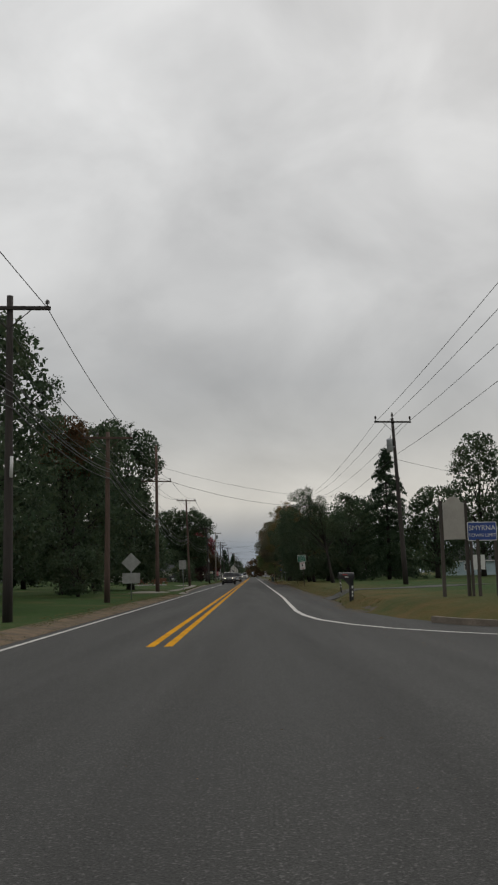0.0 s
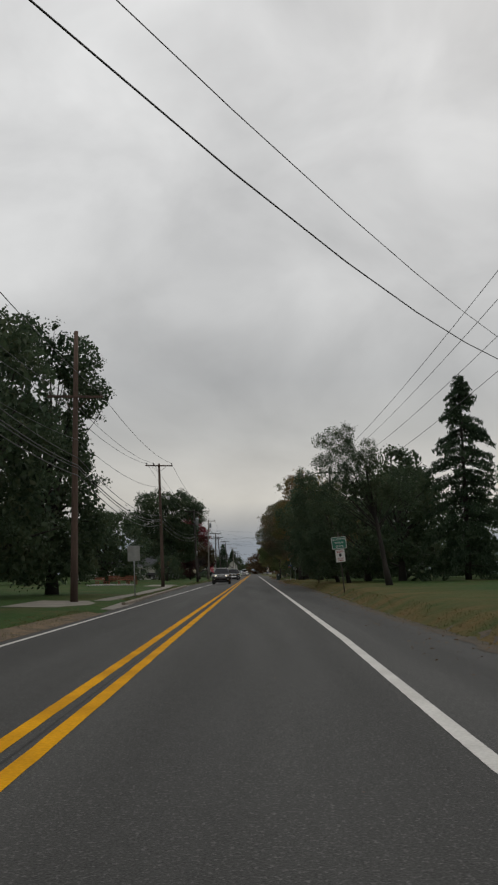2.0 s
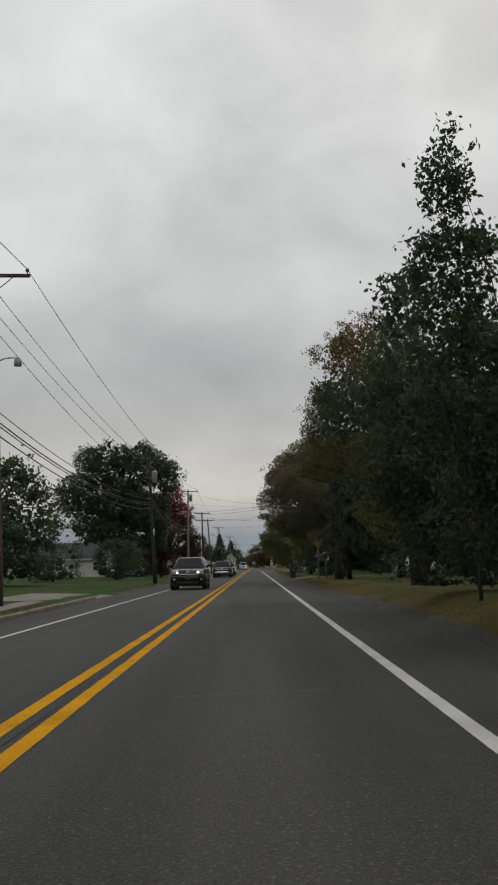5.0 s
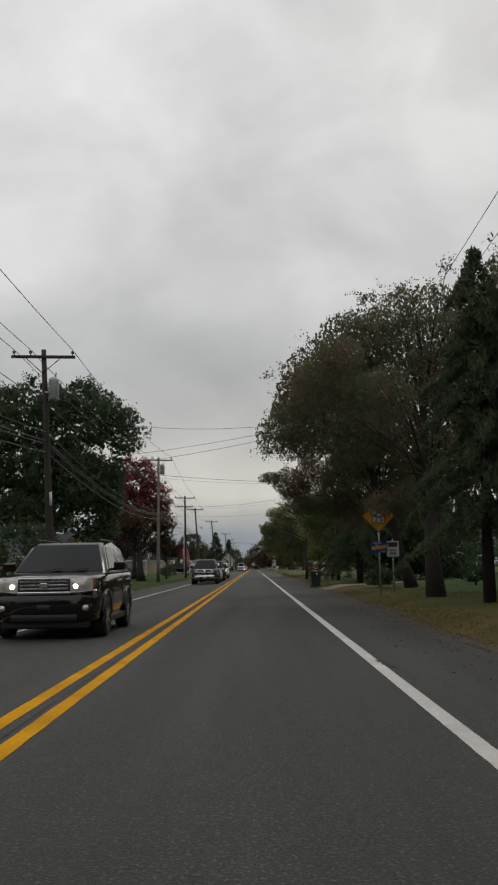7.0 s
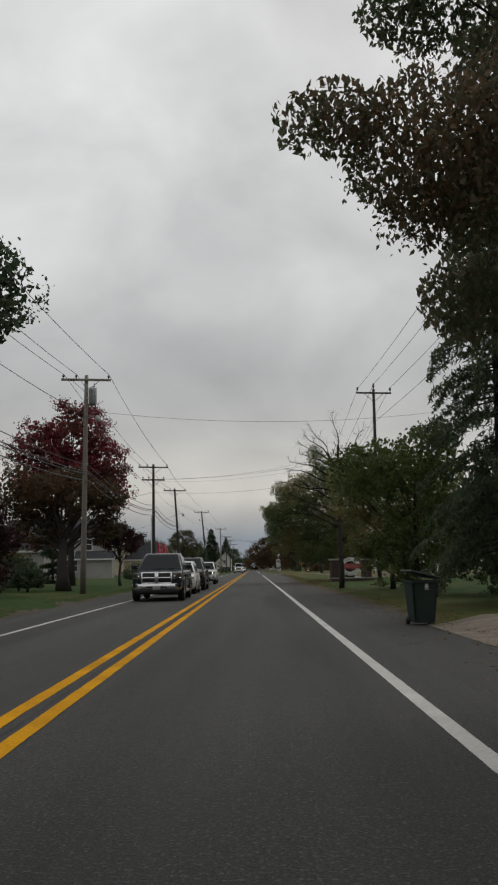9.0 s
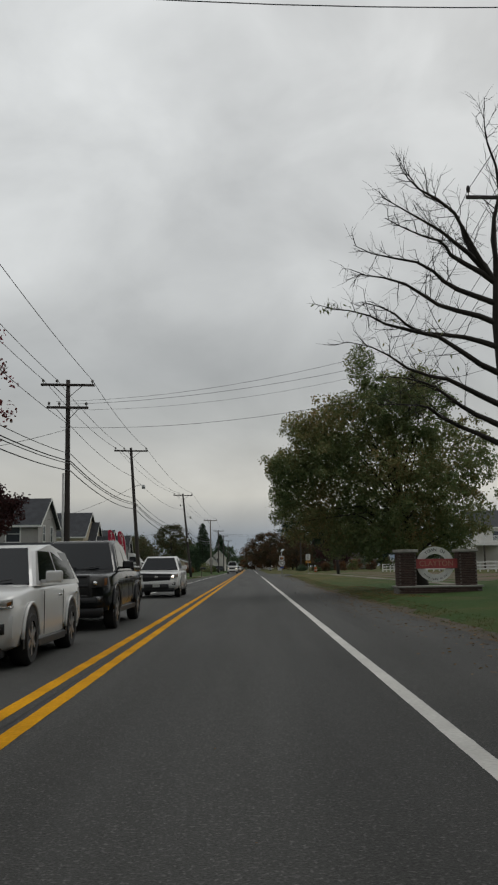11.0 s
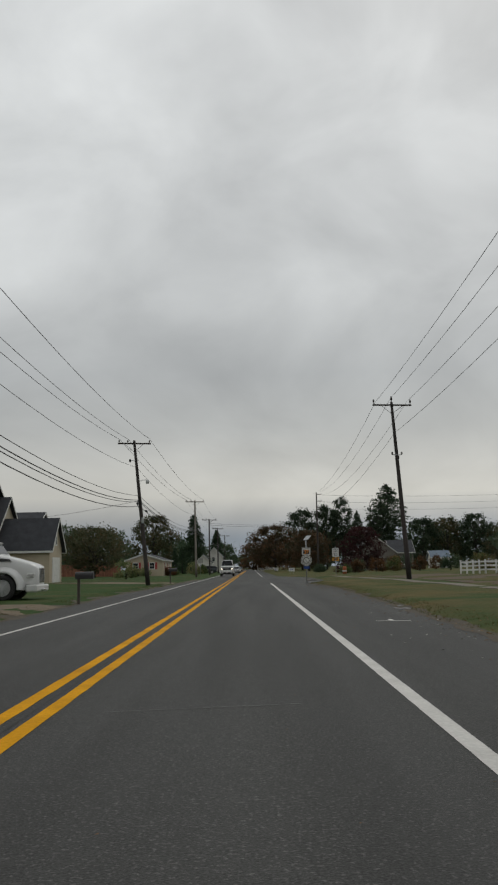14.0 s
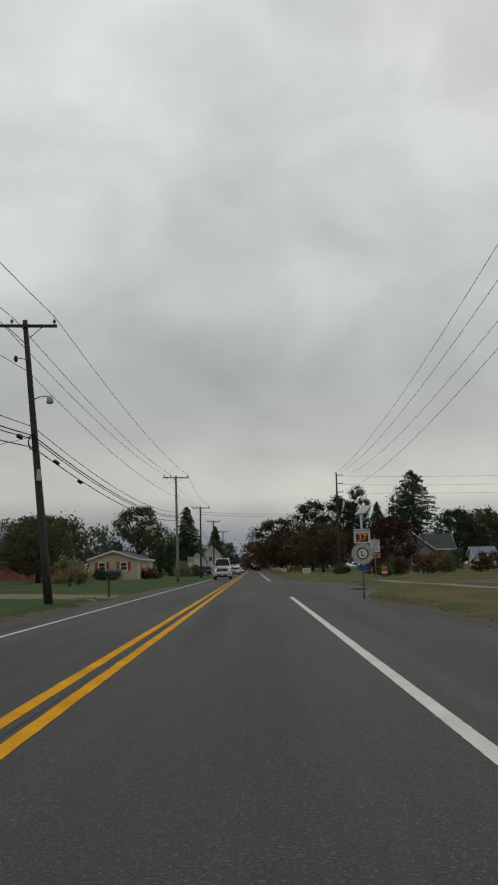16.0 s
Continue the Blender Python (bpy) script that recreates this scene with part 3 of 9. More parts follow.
# ---- poles and cables ----
def utility_pole(x, y, h, wood, lean=(0.0, 0.0), arm_z=None, arm_len=2.45, arm_turn=0.0, second_arm=None, transformer=None, lamp=None, riser=None, radius=0.15,
                 label="", side_arms=False, tall_pins=False):
    """One wooden utility pole. lean: how far the top stands off the foot, in x and y."""
    z0 = ground_z(x, y) - 0.05
    ob = thing("utility_pole", pose(x, y, z0), label, "utility pole", "utility poles along the road")
    lx, ly = lean
    at = lambda z: Vector((lx * z / h, ly * z / h, z))
    rod("pole", [at(h * k / 6) for k in range(7)], [radius - (radius - 0.095) * k / 6 for k in range(7)], wood, ob, sides=12)
    arms = [] if arm_z is None else [(arm_z, arm_len, True)]
    if second_arm:
        arms.append((second_arm, 1.9, False))
    for az, al, pins in arms:
        c = at(az)
        turn = Matrix.Translation(c) @ pose(0, 0, 0, 0, 1.5, arm_turn)
        arm = box("crossarm", -al / 2, al / 2, -0.16, -0.06, -0.055, 0.055, wood, ob, bevel=0.012, m=turn)
        for s in (-1, 1):
            rod("brace", [turn @ Vector((s * al * 0.27, -0.11, -0.05)), turn @ Vector((s * 0.02, -0.11, -0.62))], 0.016, STEEL if wood is POLE_GREY else wood, ob, sides=5)
        for sx in ((-al / 2 + 0.1, -al * 0.2, al / 2 - 0.1) if not tall_pins else (-al / 2 + 0.08, al / 2 - 0.08)):
            q = turn @ Vector((sx, -0.11, 0.055))
            t = 0.34 if tall_pins else 0.2
            bm = bmesh.new()
            add_tube(bm, [q, q + Vector((0, 0, t * 0.35)), q + Vector((0, 0, t * 0.4)), q + Vector((0, 0, t * 0.6)), q + Vector((0, 0, t * 0.65)), q + Vector((0, 0, t))],
                     [0.02, 0.02, 0.065, 0.055, 0.075, 0.04], 8)
            part("insulator", bm, PORCELAIN if not tall_pins else POLE_DARK, ob, smooth=True)
    if tall_pins:
        q = at(h)
        bm = bmesh.new()
        add_tube(bm, [q, q + Vector((0, 0, 0.1)), q + Vector((0, 0, 0.14)), q + Vector((0, 0, 0.28)), q + Vector((0, 0, 0.42))], [0.03, 0.03, 0.08, 0.07, 0.03], 8)
        part("insulator", bm, POLE_DARK, ob, smooth=True)
    if transformer:
        tz, ts = transformer
        c = at(tz) + Vector((ts * 0.34, -0.08, 0))
        bm = bmesh.new()
        add_tube(bm, [c, c + Vector((0, 0, 0.06)), c + Vector((0, 0, 0.75)), c + Vector((0, 0, 0.82)), c + Vector((0, 0, 0.9))], [0.17, 0.2, 0.2, 0.21, 0.1], 14)
        can = part("transformer", bm, STEEL, ob, "grey steel transformer can", smooth=True)
        rod("bushing", [c + Vector((0.05, 0, 0.86)), c + Vector((0.08, 0, 1.1))], [0.035, 0.02], PORCELAIN, can, sides=6)
        box("bracket", -0.14, 0.14, -0.04, 0.04, 0.1, 0.16, STEEL, can, m=Matrix.Translation(at(tz) + Vector((ts * 0.14, -0.08, 0.2))))
    if lamp:
        lz, ls, reach = lamp
        c = at(lz)
        arm = [c, c + Vector((ls * reach * 0.45, -0.05, 0.12)), c + Vector((ls * reach * 0.85, -0.05, 0.14)), c + Vector((ls * reach, -0.05, 0.10))]
        rod("lamp_arm", arm, 0.022, STEEL, ob, sides=6)
        q = arm[-1]
        bm = bmesh.new()
        add_tube(bm, [q + Vector((0, 0, 0.06)), q + Vector((0, 0, 0)), q + Vector((0, 0, -0.08)), q + Vector((0, 0, -0.24))], [0.05, 0.11, 0.12, 0.13], 12)
        part("lamp_head", bm, PALE_GREY, ob, "pale grey street lamp head", smooth=True)
    if riser:
        r0, r1, rx = riser
        p0, p1 = at(r0) + Vector((rx, -radius - 0.03, 0)), at(r1) + Vector((rx, -radius + 0.02, 0))
        rod("conduit", [p0, p1], 0.05, WHITE_PLASTIC, ob, "pale plastic cable riser", sides=8)
    if side_arms:
        for k in range(3):
            c = at(h - 0.35 - 1.15 * k)
            box("side_arm", 0.05, 0.85, -0.05, 0.05, -0.05, 0.05, wood, ob, m=Matrix.Translation(c))
            rod("insulator", [c + Vector((0.8, 0, 0.05)), c + Vector((0.8, 0, 0.25))], [0.05, 0.03], PORCELAIN, ob, sides=6)
    return ob


def cable(pts, sags, radius, label="dark overhead cable strung between utility poles", group="overhead cables"):
    """A cable hung from point to point, each span with its own sag."""
    bm = bmesh.new()
    line = []
    for (p, q), s in zip(zip(pts, pts[1:]), sags):
        p, q = Vector(p), Vector(q)
        for k in range(14):
            t = k / 14
            line.append(p.lerp(q, t) - Vector((0, 0, 4 * s * t * (1 - t))))
    line.append(Vector(pts[-1]))
    add_tube(bm, line, radius, 5)
    ob = part("overhead_cable", bm, WIRE, None, smooth=True)
    return tagged(ob, label, "cable", group)


PALE_GREY = paint("pale_grey_enamel", (0.42, 0.43, 0.42), (0.34, 0.35, 0.34), 4, 0.5)
WHITE_PLASTIC = paint("white_plastic", (0.62, 0.62, 0.60), (0.50, 0.50, 0.48), 2, 0.5, 0, 0.06)
# x, y, height, wood, lean x, arm height, extras
utility_pole(-7.0, 19.0, 9.5, POLE_DARK, (-0.1, 0), 9.1, riser=(4.1, 4.7, 0.12), label="dark wooden utility pole on the lawn verge")
utility_pole(-7.1, 37.0, 8.3, POLE_BROWN, (0.02, 0), 8.0, label="brown wooden utility pole beside the warning sign")
utility_pole(-7.8, 66.8, 12.0, POLE_BROWN, (-0.05, 0), 9.0, radius=0.17, label="tall reddish-brown wooden utility pole with a low crossarm")
utility_pole(-8.05, 107.8, 11.0, POLE_BROWN, (-0.35, 0), 10.8, lamp=(7.9, 1, 0.75), radius=0.16, label="brown wooden utility pole with street lamp beside the sidewalk")
utility_pole(-7.4, 147.0, 9.6, POLE_DARK, (-0.45, 0), 9.3, transformer=(7.6, 1), riser=(3.6, 4.1, 0.12), radius=0.16, label="dark wooden utility pole with transformer")
utility_pole(-8.1, 191.0, 10.8, POLE_GREY, (0.05, 0), 10.55, transformer=(9.3, 1), lamp=(8.6, 1, 0.6), label="silver-grey wooden utility pole with crossarm")
utility_pole(-8.0, 221.2, 9.8, POLE_DARK, (-0.05, 0), 9.55, second_arm=8.5, riser=(0.3, 5.5, -0.16), label="dark wooden utility pole with two crossarms")
utility_pole(-7.8, 246.2, 10.0, POLE_DARK, (-0.66, 0), 9.75, lamp=(7.1, 1, 0.75), label="dark leaning wooden utility pole with street lamp")
splice_pole = utility_pole(-7.35, 296.2, 10.7, POLE_DARK, (-1.0, 0), 10.45, lamp=(7.6, 1, 0.7), radius=0.17, label="dark leaning wooden utility pole with cable splices")
utility_pole(-7.0, 348.6, 10.1, POLE_GREY, (-0.1, 0), 9.9, label="grey wooden utility pole with crossarm")
utility_pole(-6.9, 385.0, 9.6, POLE_DARK, (0.0, 0), 9.4, label="dark wooden utility pole farther along the road")
utility_pole(-6.9, 425.0, 9.8, POLE_DARK, (0.0, 0), 9.6, label="dark wooden utility pole farther along the road")
utility_pole(-6.7, 470.0, 9.8, POLE_DARK, (0.0, 0), 9.6, label="dark wooden utility pole farther along the road")
utility_pole(9.85, 52.6, 11.0, POLE_DARK, (-0.42, 0), 10.75, transformer=(8.75, -1), tall_pins=True, radius=0.18, label="dark wooden utility pole with transformer on the lawn")
utility_pole(8.9, 130.5, 12.5, POLE_DARK, (0, 0), 12.2, tall_pins=True, label="dark wooden utility pole among the trees")
utility_pole(8.75, 209.4, 13.5, POLE_DARK, (0, 0), 13.2, tall_pins=True, label="dark wooden utility pole behind the bushes")
verge_pole = utility_pole(11.1, 293.0, 12.55, POLE_DARK, (-0.75, 0), 12.3, arm_len=2.75, tall_pins=True, radius=0.19, label="tall dark leaning utility pole on the open verge")
utility_pole(11.6, 384.0, 13.6, POLE_DARK, (0, 0), None, side_arms=True, radius=0.2, label="tall dark utility pole with short side arms")

rod("bracket", [(-0.86, -0.14, 9.15), (-1.28, -0.18, 9.2)], 0.022, STEEL, splice_pole, sides=6)
rod("insulator", [(-1.26, -0.18, 9.05), (-1.28, -0.18, 9.15), (-1.28, -0.18, 9.28)], [0.04, 0.085, 0.05], POLE_DARK, splice_pole, sides=8)
rod("bracket", [(-0.86, -0.17, 8.75), (-0.52, -0.2, 8.72), (-0.2, -0.17, 8.75)], 0.03, STEEL, verge_pole, sides=6)
for bx in (-0.86, -0.2):
    rod("insulator", [(bx, -0.18, 8.75), (bx, -0.18, 8.82), (bx, -0.18, 8.95)], [0.03, 0.07, 0.04], POLE_DARK, verge_pole, sides=8)
box("cable_clamp", -0.66, -0.38, -0.26, -0.12, 8.45, 8.68, POLE_DARK, verge_pole, bevel=0.02)
LEFT_TOPS = [(-7.0, -30, 9.4), (-7.1, 19.0, 9.1), (-7.1, 37.0, 8.1), (-7.85, 66.8, 9.15), (-8.4, 107.8, 11.0), (-7.85, 147.0, 9.55), (-8.05, 191.0, 10.8), (-8.05, 221.2, 9.75),
             (-8.45, 246.2, 9.95), (-8.3, 296.2, 10.75), (-7.1, 348.6, 10.15), (-6.9, 385, 9.65), (-6.9, 425, 9.85), (-6.7, 470, 9.85)]
for dx in (-1.1, -0.48, 1.1):
    cable([(x + dx, y, z + 0.1) for x, y, z in LEFT_TOPS], [0.5, 0.25, 0.35, 0.55, 0.5, 0.55, 0.35, 0.3, 0.6, 0.6, 0.5, 0.5, 0.5], 0.013)
cable([(x + 0.12, y, z - 2.0) for x, y, z in LEFT_TOPS], [0.5, 0.3, 0.4, 0.6, 0.6, 0.6, 0.4, 0.3, 0.7, 0.7, 0.5, 0.5, 0.5], 0.012)
LOW_Z = [6.6, 6.5, 6.4, 5.9, 5.95, 6.0, 5.9, 6.0, 5.9, 6.2, 6.2, 6.2, 6.2, 6.2]
for k, (dz, r) in enumerate(((0.45, 0.016), (0.12, 0.024), (0.0, 0.02), (-0.32, 0.022))):
    cable([(x + 0.16 + (-0.35 if y in (246.2, 296.2) else 0) * (10.7 - z0) / 10.7 * -1, y, z0 + dz) for (x, y, z), z0 in zip(LEFT_TOPS, LOW_Z)],
          [0.6 + 0.07 * k, 0.35, 0.5, 0.75 + 0.06 * k, 0.7, 0.8, 0.5, 0.4, 0.85 + 0.05 * k, 0.8, 0.6, 0.6, 0.6], r, "thick dark communication cable strung low between utility poles")
RIGHT_TOPS = [(9.4, -20, 11.6), (9.43, 52.6, 11.1), (8.9, 130.5, 12.6), (8.75, 209.4, 13.5), (10.35, 293, 12.6), (12.2, 384, 13.4)]
for dx, dz in ((-1.12, 0.15), (0.0, 0.45), (1.12, 0.15)):
    cable([(x + dx, y, z + dz) for x, y, z in RIGHT_TOPS], [0.7, 0.8, 0.8, 1.0, 1.3], 0.0125)
cable([(x + 0.15, y, z - 2.1) for x, y, z in RIGHT_TOPS], [0.7, 0.8, 0.8, 1.0, 1.3], 0.0125)
# cables over the road
cable([(-7.5, 21.23, 6.33), (9.5, 53.72, 6.92)], [1.92], 0.0085)
cable([(-7.5, 21.41, 6.34), (9.5, 53.53, 6.65)], [1.20], 0.0055)
cable([(-7.6, 151.0, 7.85), (8.0, 129.0, 5.25)], [1.13], 0.0060)
cable([(-7.6, 147.0, 5.35), (8.0, 133.1, 6.1)], [0.54], 0.0060)
cable([(-7.6, 148.9, 5.25), (8.0, 131.4, 5.85)], [0.55], 0.0060)
cable([(-7.6, 149.22, 5.53), (9.0, 151.73, 5.03)], [0.52], 0.0075)
cable([(-8.0, 191.1, 9.1), (9.2, 192.1, 8.92)], [0.51], 0.0075)
cable([(-8.0, 218.49, 8.37), (9.2, 212.65, 10.18)], [0.71], 0.0066)
cable([(-8.0, 219.85, 8.49), (9.2, 214.34, 9.85)], [0.55], 0.0078)
cable([(-8.0, 220.84, 8.42), (9.2, 215.13, 9.75)], [0.67], 0.0054)
cable([(-8.0, 219.39, 7.40), (9.2, 213.34, 8.43)], [0.69], 0.0078)
cable([(-8.0, 221.2, 7.6), (-20, 222, 6.4)], [0.5], 0.011)
cable([(-8.2, 246.2, 7.2), (-19, 262, 5.6)], [0.4], 0.011)
cable([(-7.9, 296.2, 6.3), (-24, 300, 5.0)], [0.4], 0.011)
for dz in (0.0, -0.3):
    cable([(-6.9, 385, 8.9 + dz), (11.6, 384, 8.6 + dz)], [0.35], 0.016)
for k in range(3):
    cable([(12.45, 384, 13.3 - 1.15 * k), (60, 372, 12.6 - 1.0 * k)], [0.6], 0.014)
cable([(9.6, 52.6, 8.7), (26, 60, 7.0)], [0.4], 0.011)


def splice_case(a, b, label):
    """A dark closure strapped under a communication cable, from a to b."""
    a, b = Vector(a), Vector(b)
    ob = part("splice_case", (lambda q: (add_tube(q, [a, a.lerp(b, 0.12), a.lerp(b, 0.15), a.lerp(b, 0.85), a.lerp(b, 0.88), b], [0.03, 0.04, 0.085, 0.085, 0.04, 0.03], 10), q)[1])(bmesh.new()), WIRE, None, smooth=True)
    return tagged(ob, label, "cable closure", "splice closures on the cables")


splice_case((-7.75, 293.6, 5.88), (-7.72, 293.0, 5.84), "dark splice closure hung on the low cable")
splice_case((-7.9, 304.5, 5.42), (-7.88, 305.2, 5.40), "dark splice closure hung on the low cable")
splice_case((-7.85, 299.2, 5.72), (-7.83, 299.9, 5.68), "dark splice closure hung on the low cable")
coil = thing("cable_coil", pose(-7.95, 295.98, 6.05), "black coiled spare cable hung on the pole", "cable")
for k in range(3):
    bm = bmesh.new()
    add_tube(bm, [Vector((0.16 * math.cos(a) + 0.02 * k, -0.04 * k, 0.30 * math.sin(a))) for a in [math.tau * i / 20 for i in range(21)]], 0.018, 5)
    part("loop", bm, WIRE, coil, smooth=True)
meter = thing("junction_box", pose(-7.72, 296.09, 4.6), "small pale metal box fixed to the pole", "box")
box("case", -0.08, 0.08, -0.08, 0.0, 0.0, 0.42, PALE_GREY, meter, bevel=0.015)


# ---- trees ----
def leaf_cards(name, centres, sizes, rng, material, slim=0.55, hang=0.35, lobed=False):
    """Many small folded leaves in one mesh; lobed ones have a point at either side, with a notch between it and the tip."""
    k = len(centres)
    ax = rng.normal(size=(k, 3))
    ax[:, 2] -= hang * 2
    ax /= np.linalg.norm(ax, axis=1)[:, None]
    side = np.cross(ax, rng.normal(size=(k, 3)))
    side /= np.linalg.norm(side, axis=1)[:, None] + 1e-9
    up = np.cross(side, ax)
    s = sizes[:, None]
    # outline from the stalk round by the tip: along the leaf, across it, lift
    if lobed:
        outline = [(-0.5, 0, 0), (-0.02, -0.62 * slim, 0.14), (0.14, -0.22 * slim, 0.05), (0.5, 0, -0.04), (0.14, 0.22 * slim, 0.05), (-0.02, 0.62 * slim, 0.14)]
    else:
        outline = [(-0.5, 0, 0), (-0.06, -0.5 * slim, 0.12), (0.5, 0, 0), (-0.06, 0.5 * slim, 0.12)]
    m = len(outline)
    v = np.empty((k, m, 3))
    for i, (along, across, lift) in enumerate(outline):
        v[:, i] = centres + ax * s * along + side * s * across + up * s * lift
    fan = np.array([(0, i, i + 1) for i in range(1, m - 1)]).ravel()
    n = m - 2
    me = bpy.data.meshes.new(name)
    me.vertices.add(m * k)
    me.vertices.foreach_set("co", v.ravel())
    tri = np.arange(k)[:, None] * m + fan
    me.loops.add(3 * n * k)
    me.loops.foreach_set("vertex_index", tri.ravel().astype(np.int32))
    me.polygons.add(n * k)
    me.polygons.foreach_set("loop_start", np.arange(n * k, dtype=np.int32) * 3)
    me.polygons.foreach_set("loop_total", np.full(n * k, 3, dtype=np.int32))
    me.materials.append(material)
    me.update(calc_edges=True)
    return me


def broadleaf(x, y, h, r, leaves, material, seed, label, base=0.22, trunk_r=0.22, leaf=0.17, clumps=90, open_crown=0.0,
              low=False, hang=0.35, widest=0.8, slim=0.62, full=2.2, puff=1.0, lobes=None, fill=0.32, coarse=2.1, lobed=False):
    """A broad tree: trunk and limbs, and a crown of leaf clumps with gaps. lobes: the boughs of the crown, if it has plain ones, as (x, y, z, half width, half height)."""
    leaves = int(leaves * 0.64)
    rng = np.random.default_rng(seed)
    z0 = ground_z(x, y) - 0.05
    ob = thing("tree", pose(x, y, z0), label, "tree", "trees along the road")
    zb = h * base
    c = np.array([0.0, 0.0, (zb + h) / 2])
    # clump centres: a full crown, widest below its middle, most clumps near the outside
    u = rng.uniform(0.0, 1.0, clumps * 6)
    prof = (1 - np.abs(2 * u ** widest - 1) ** full) ** 0.5
    keep = rng.choice(clumps * 6, size=clumps, replace=False, p=(prof + 0.12) / (prof + 0.12).sum())
    u, prof = u[keep], prof[keep]
    a = rng.uniform(0, math.tau, clumps)
    bulge = np.array([1 + 0.18 * noise.noise(Vector((math.cos(p) * 1.3 + seed, math.sin(p) * 1.3, q * 2.6))) for p, q in zip(a, u)])
    rr = r * 0.86 * prof * bulge * rng.uniform(0.05, 1.0, clumps) ** 0.36
    cl = np.stack([c[0] + rr * np.cos(a), c[1] + rr * np.sin(a), zb + (h - zb) * (0.03 + 0.92 * u)], -1)
    if lobes:
        lob = np.array(lobes, dtype=float)
        lob[:, :3] -= np.array([x, y, z0])
        weight = lob[:, 3] * lob[:, 4]
        own = rng.choice(len(lob), size=clumps, p=weight / weight.sum())
        ray = rng.normal(size=(clumps, 3))
        ray /= np.linalg.norm(ray, axis=1)[:, None]
        girth = lob[own][:, [3, 3, 4]] * rng.uniform(0.86, 1.16, clumps)[:, None]
        cl = lob[own][:, :3] + ray * girth * (0.96 * rng.uniform(0.10, 1.0, clumps) ** 0.34)[:, None]
        c = np.average(lob[:, :3], axis=0, weights=weight)
    if low:
        cl[:, 2] = np.maximum(cl[:, 2], 0.5)
    rc = puff * rng.uniform(0.5, 1.3, clumps) * r * 0.175 * (110 / max(clumps, 60)) ** 0.42 * (0.8 if leaf < 0.14 else 1.0)
    if lobes:
        rc = puff * rng.uniform(0.5, 1.15, clumps) * 0.30 * np.sqrt(lob[own][:, 3] * lob[own][:, 4])
    # wood
    bm = bmesh.new()
    top = Vector((c[0] * 0.7, c[1] * 0.7, h * 0.72))
    pts, rad_t = [], []
    for k in range(7):
        t = k / 6
        w = Vector((noise.noise(Vector((seed, t * 3, 0))), noise.noise(Vector((seed + 9, t * 3, 0))), 0)) * 0.5 * t
        pts.append(Vector((0, 0, 0)).lerp(top, t) + w)
        rad_t.append(trunk_r * (1.35 if k == 0 else 1.0) * (1 - 0.85 * t) + 0.02)
    add_tube(bm, pts, rad_t, 9)
    part("trunk", bm, BARK, ob, smooth=True)
    bm = bmesh.new()
    order = np.argsort(-rc)
    step = max(1, clumps // 34)
    for j, i in enumerate(order[::step]):
        tip = Vector(cl[i])
        hz = min(max(zb * 0.75 + 0.1 * h * rng.random(), tip.z * 0.55), h * 0.62)
        t = hz / top.z
        root = Vector((0, 0, 0)).lerp(top, t) + Vector((noise.noise(Vector((seed, t * 3, 0))), noise.noise(Vector((seed + 9, t * 3, 0))), 0)) * 0.5 * t
        mid = root.lerp(tip, 0.5) + Vector((0, 0, 0.10 * r)) + Vector(rng.normal(size=3) * 0.05 * r)
        rb = trunk_r * (0.42 if leaf > 0.14 else 0.27 if open_crown < 0.9 else 0.13) * (1 - 0.5 * t)
        add_tube(bm, [root, root.lerp(mid, 0.5), mid, mid.lerp(tip, 0.55), tip], [rb, rb * 0.75, rb * 0.52, rb * 0.3, 0.012], 5, cap=False)
    # twigs
    for i in range(0, clumps, 2 if open_crown else 4):
        for q in range(3):
            e = Vector(cl[i]) + Vector(rng.normal(size=3)).normalized() * float(rc[i]) * (0.8 if open_crown else 0.55)
            add_tube(bm, [Vector(cl[i]), Vector(cl[i]).lerp(e, 0.5) + Vector((0, 0, 0.04)), e], [0.014, 0.010, 0.004] if open_crown < 0.9 else [0.009, 0.006, 0.003], 3, cap=False)
    tagged(part("branchwork", bm, BARK, ob, smooth=True), kind="stuff")
    share = rc ** 2 * (1 - open_crown * rng.random(clumps))
    # slender boughs of the near trees carry more and smaller leaves
    fine = lob[own][:, 3] < 1.3 if lobes and leaf < 0.12 else np.zeros(clumps, bool)
    share[fine] *= 2.2
    pick = rng.choice(clumps, size=leaves, p=share / share.sum())
    # leaves sit along short sprays that fan out of each clump
    sprays = rng.normal(size=(clumps, 11, 3))
    sprays *= (rng.uniform(0.45, 1.15, (clumps, 11)) / np.linalg.norm(sprays, axis=2))[:, :, None] * np.array([1.0, 1.0, 0.78])
    sprays[:, :, 2] -= 0.25 * hang
    p = sprays[pick, rng.integers(0, 11, leaves)] * (rng.uniform(0.0, 1.0, leaves) ** (0.65 if leaf > 0.14 else 0.95))[:, None]
    pos = cl[pick] + p * rc[pick][:, None] + rng.normal(size=(leaves, 3)) * leaf * 0.85
    pos[:, 2] = np.maximum(pos[:, 2], 0.25)
    size = rng.uniform(0.65, 1.25, leaves) * leaf * np.where(fine[pick], 0.68, 1.0)
    if not open_crown:
        # dense sprays inside the crown
        inner = rng.random(leaves) < 0.16
        pos[inner] = cl[pick[inner]] * np.array([0.8, 0.8, 1.0]) + p[inner] * rc[pick[inner]][:, None] * 0.5 - np.array([0, 0, 0.1])
        size[inner] *= 1.25 if leaf < 0.14 else 2.2
        pos[:, 2] = np.maximum(pos[:, 2], 0.25)
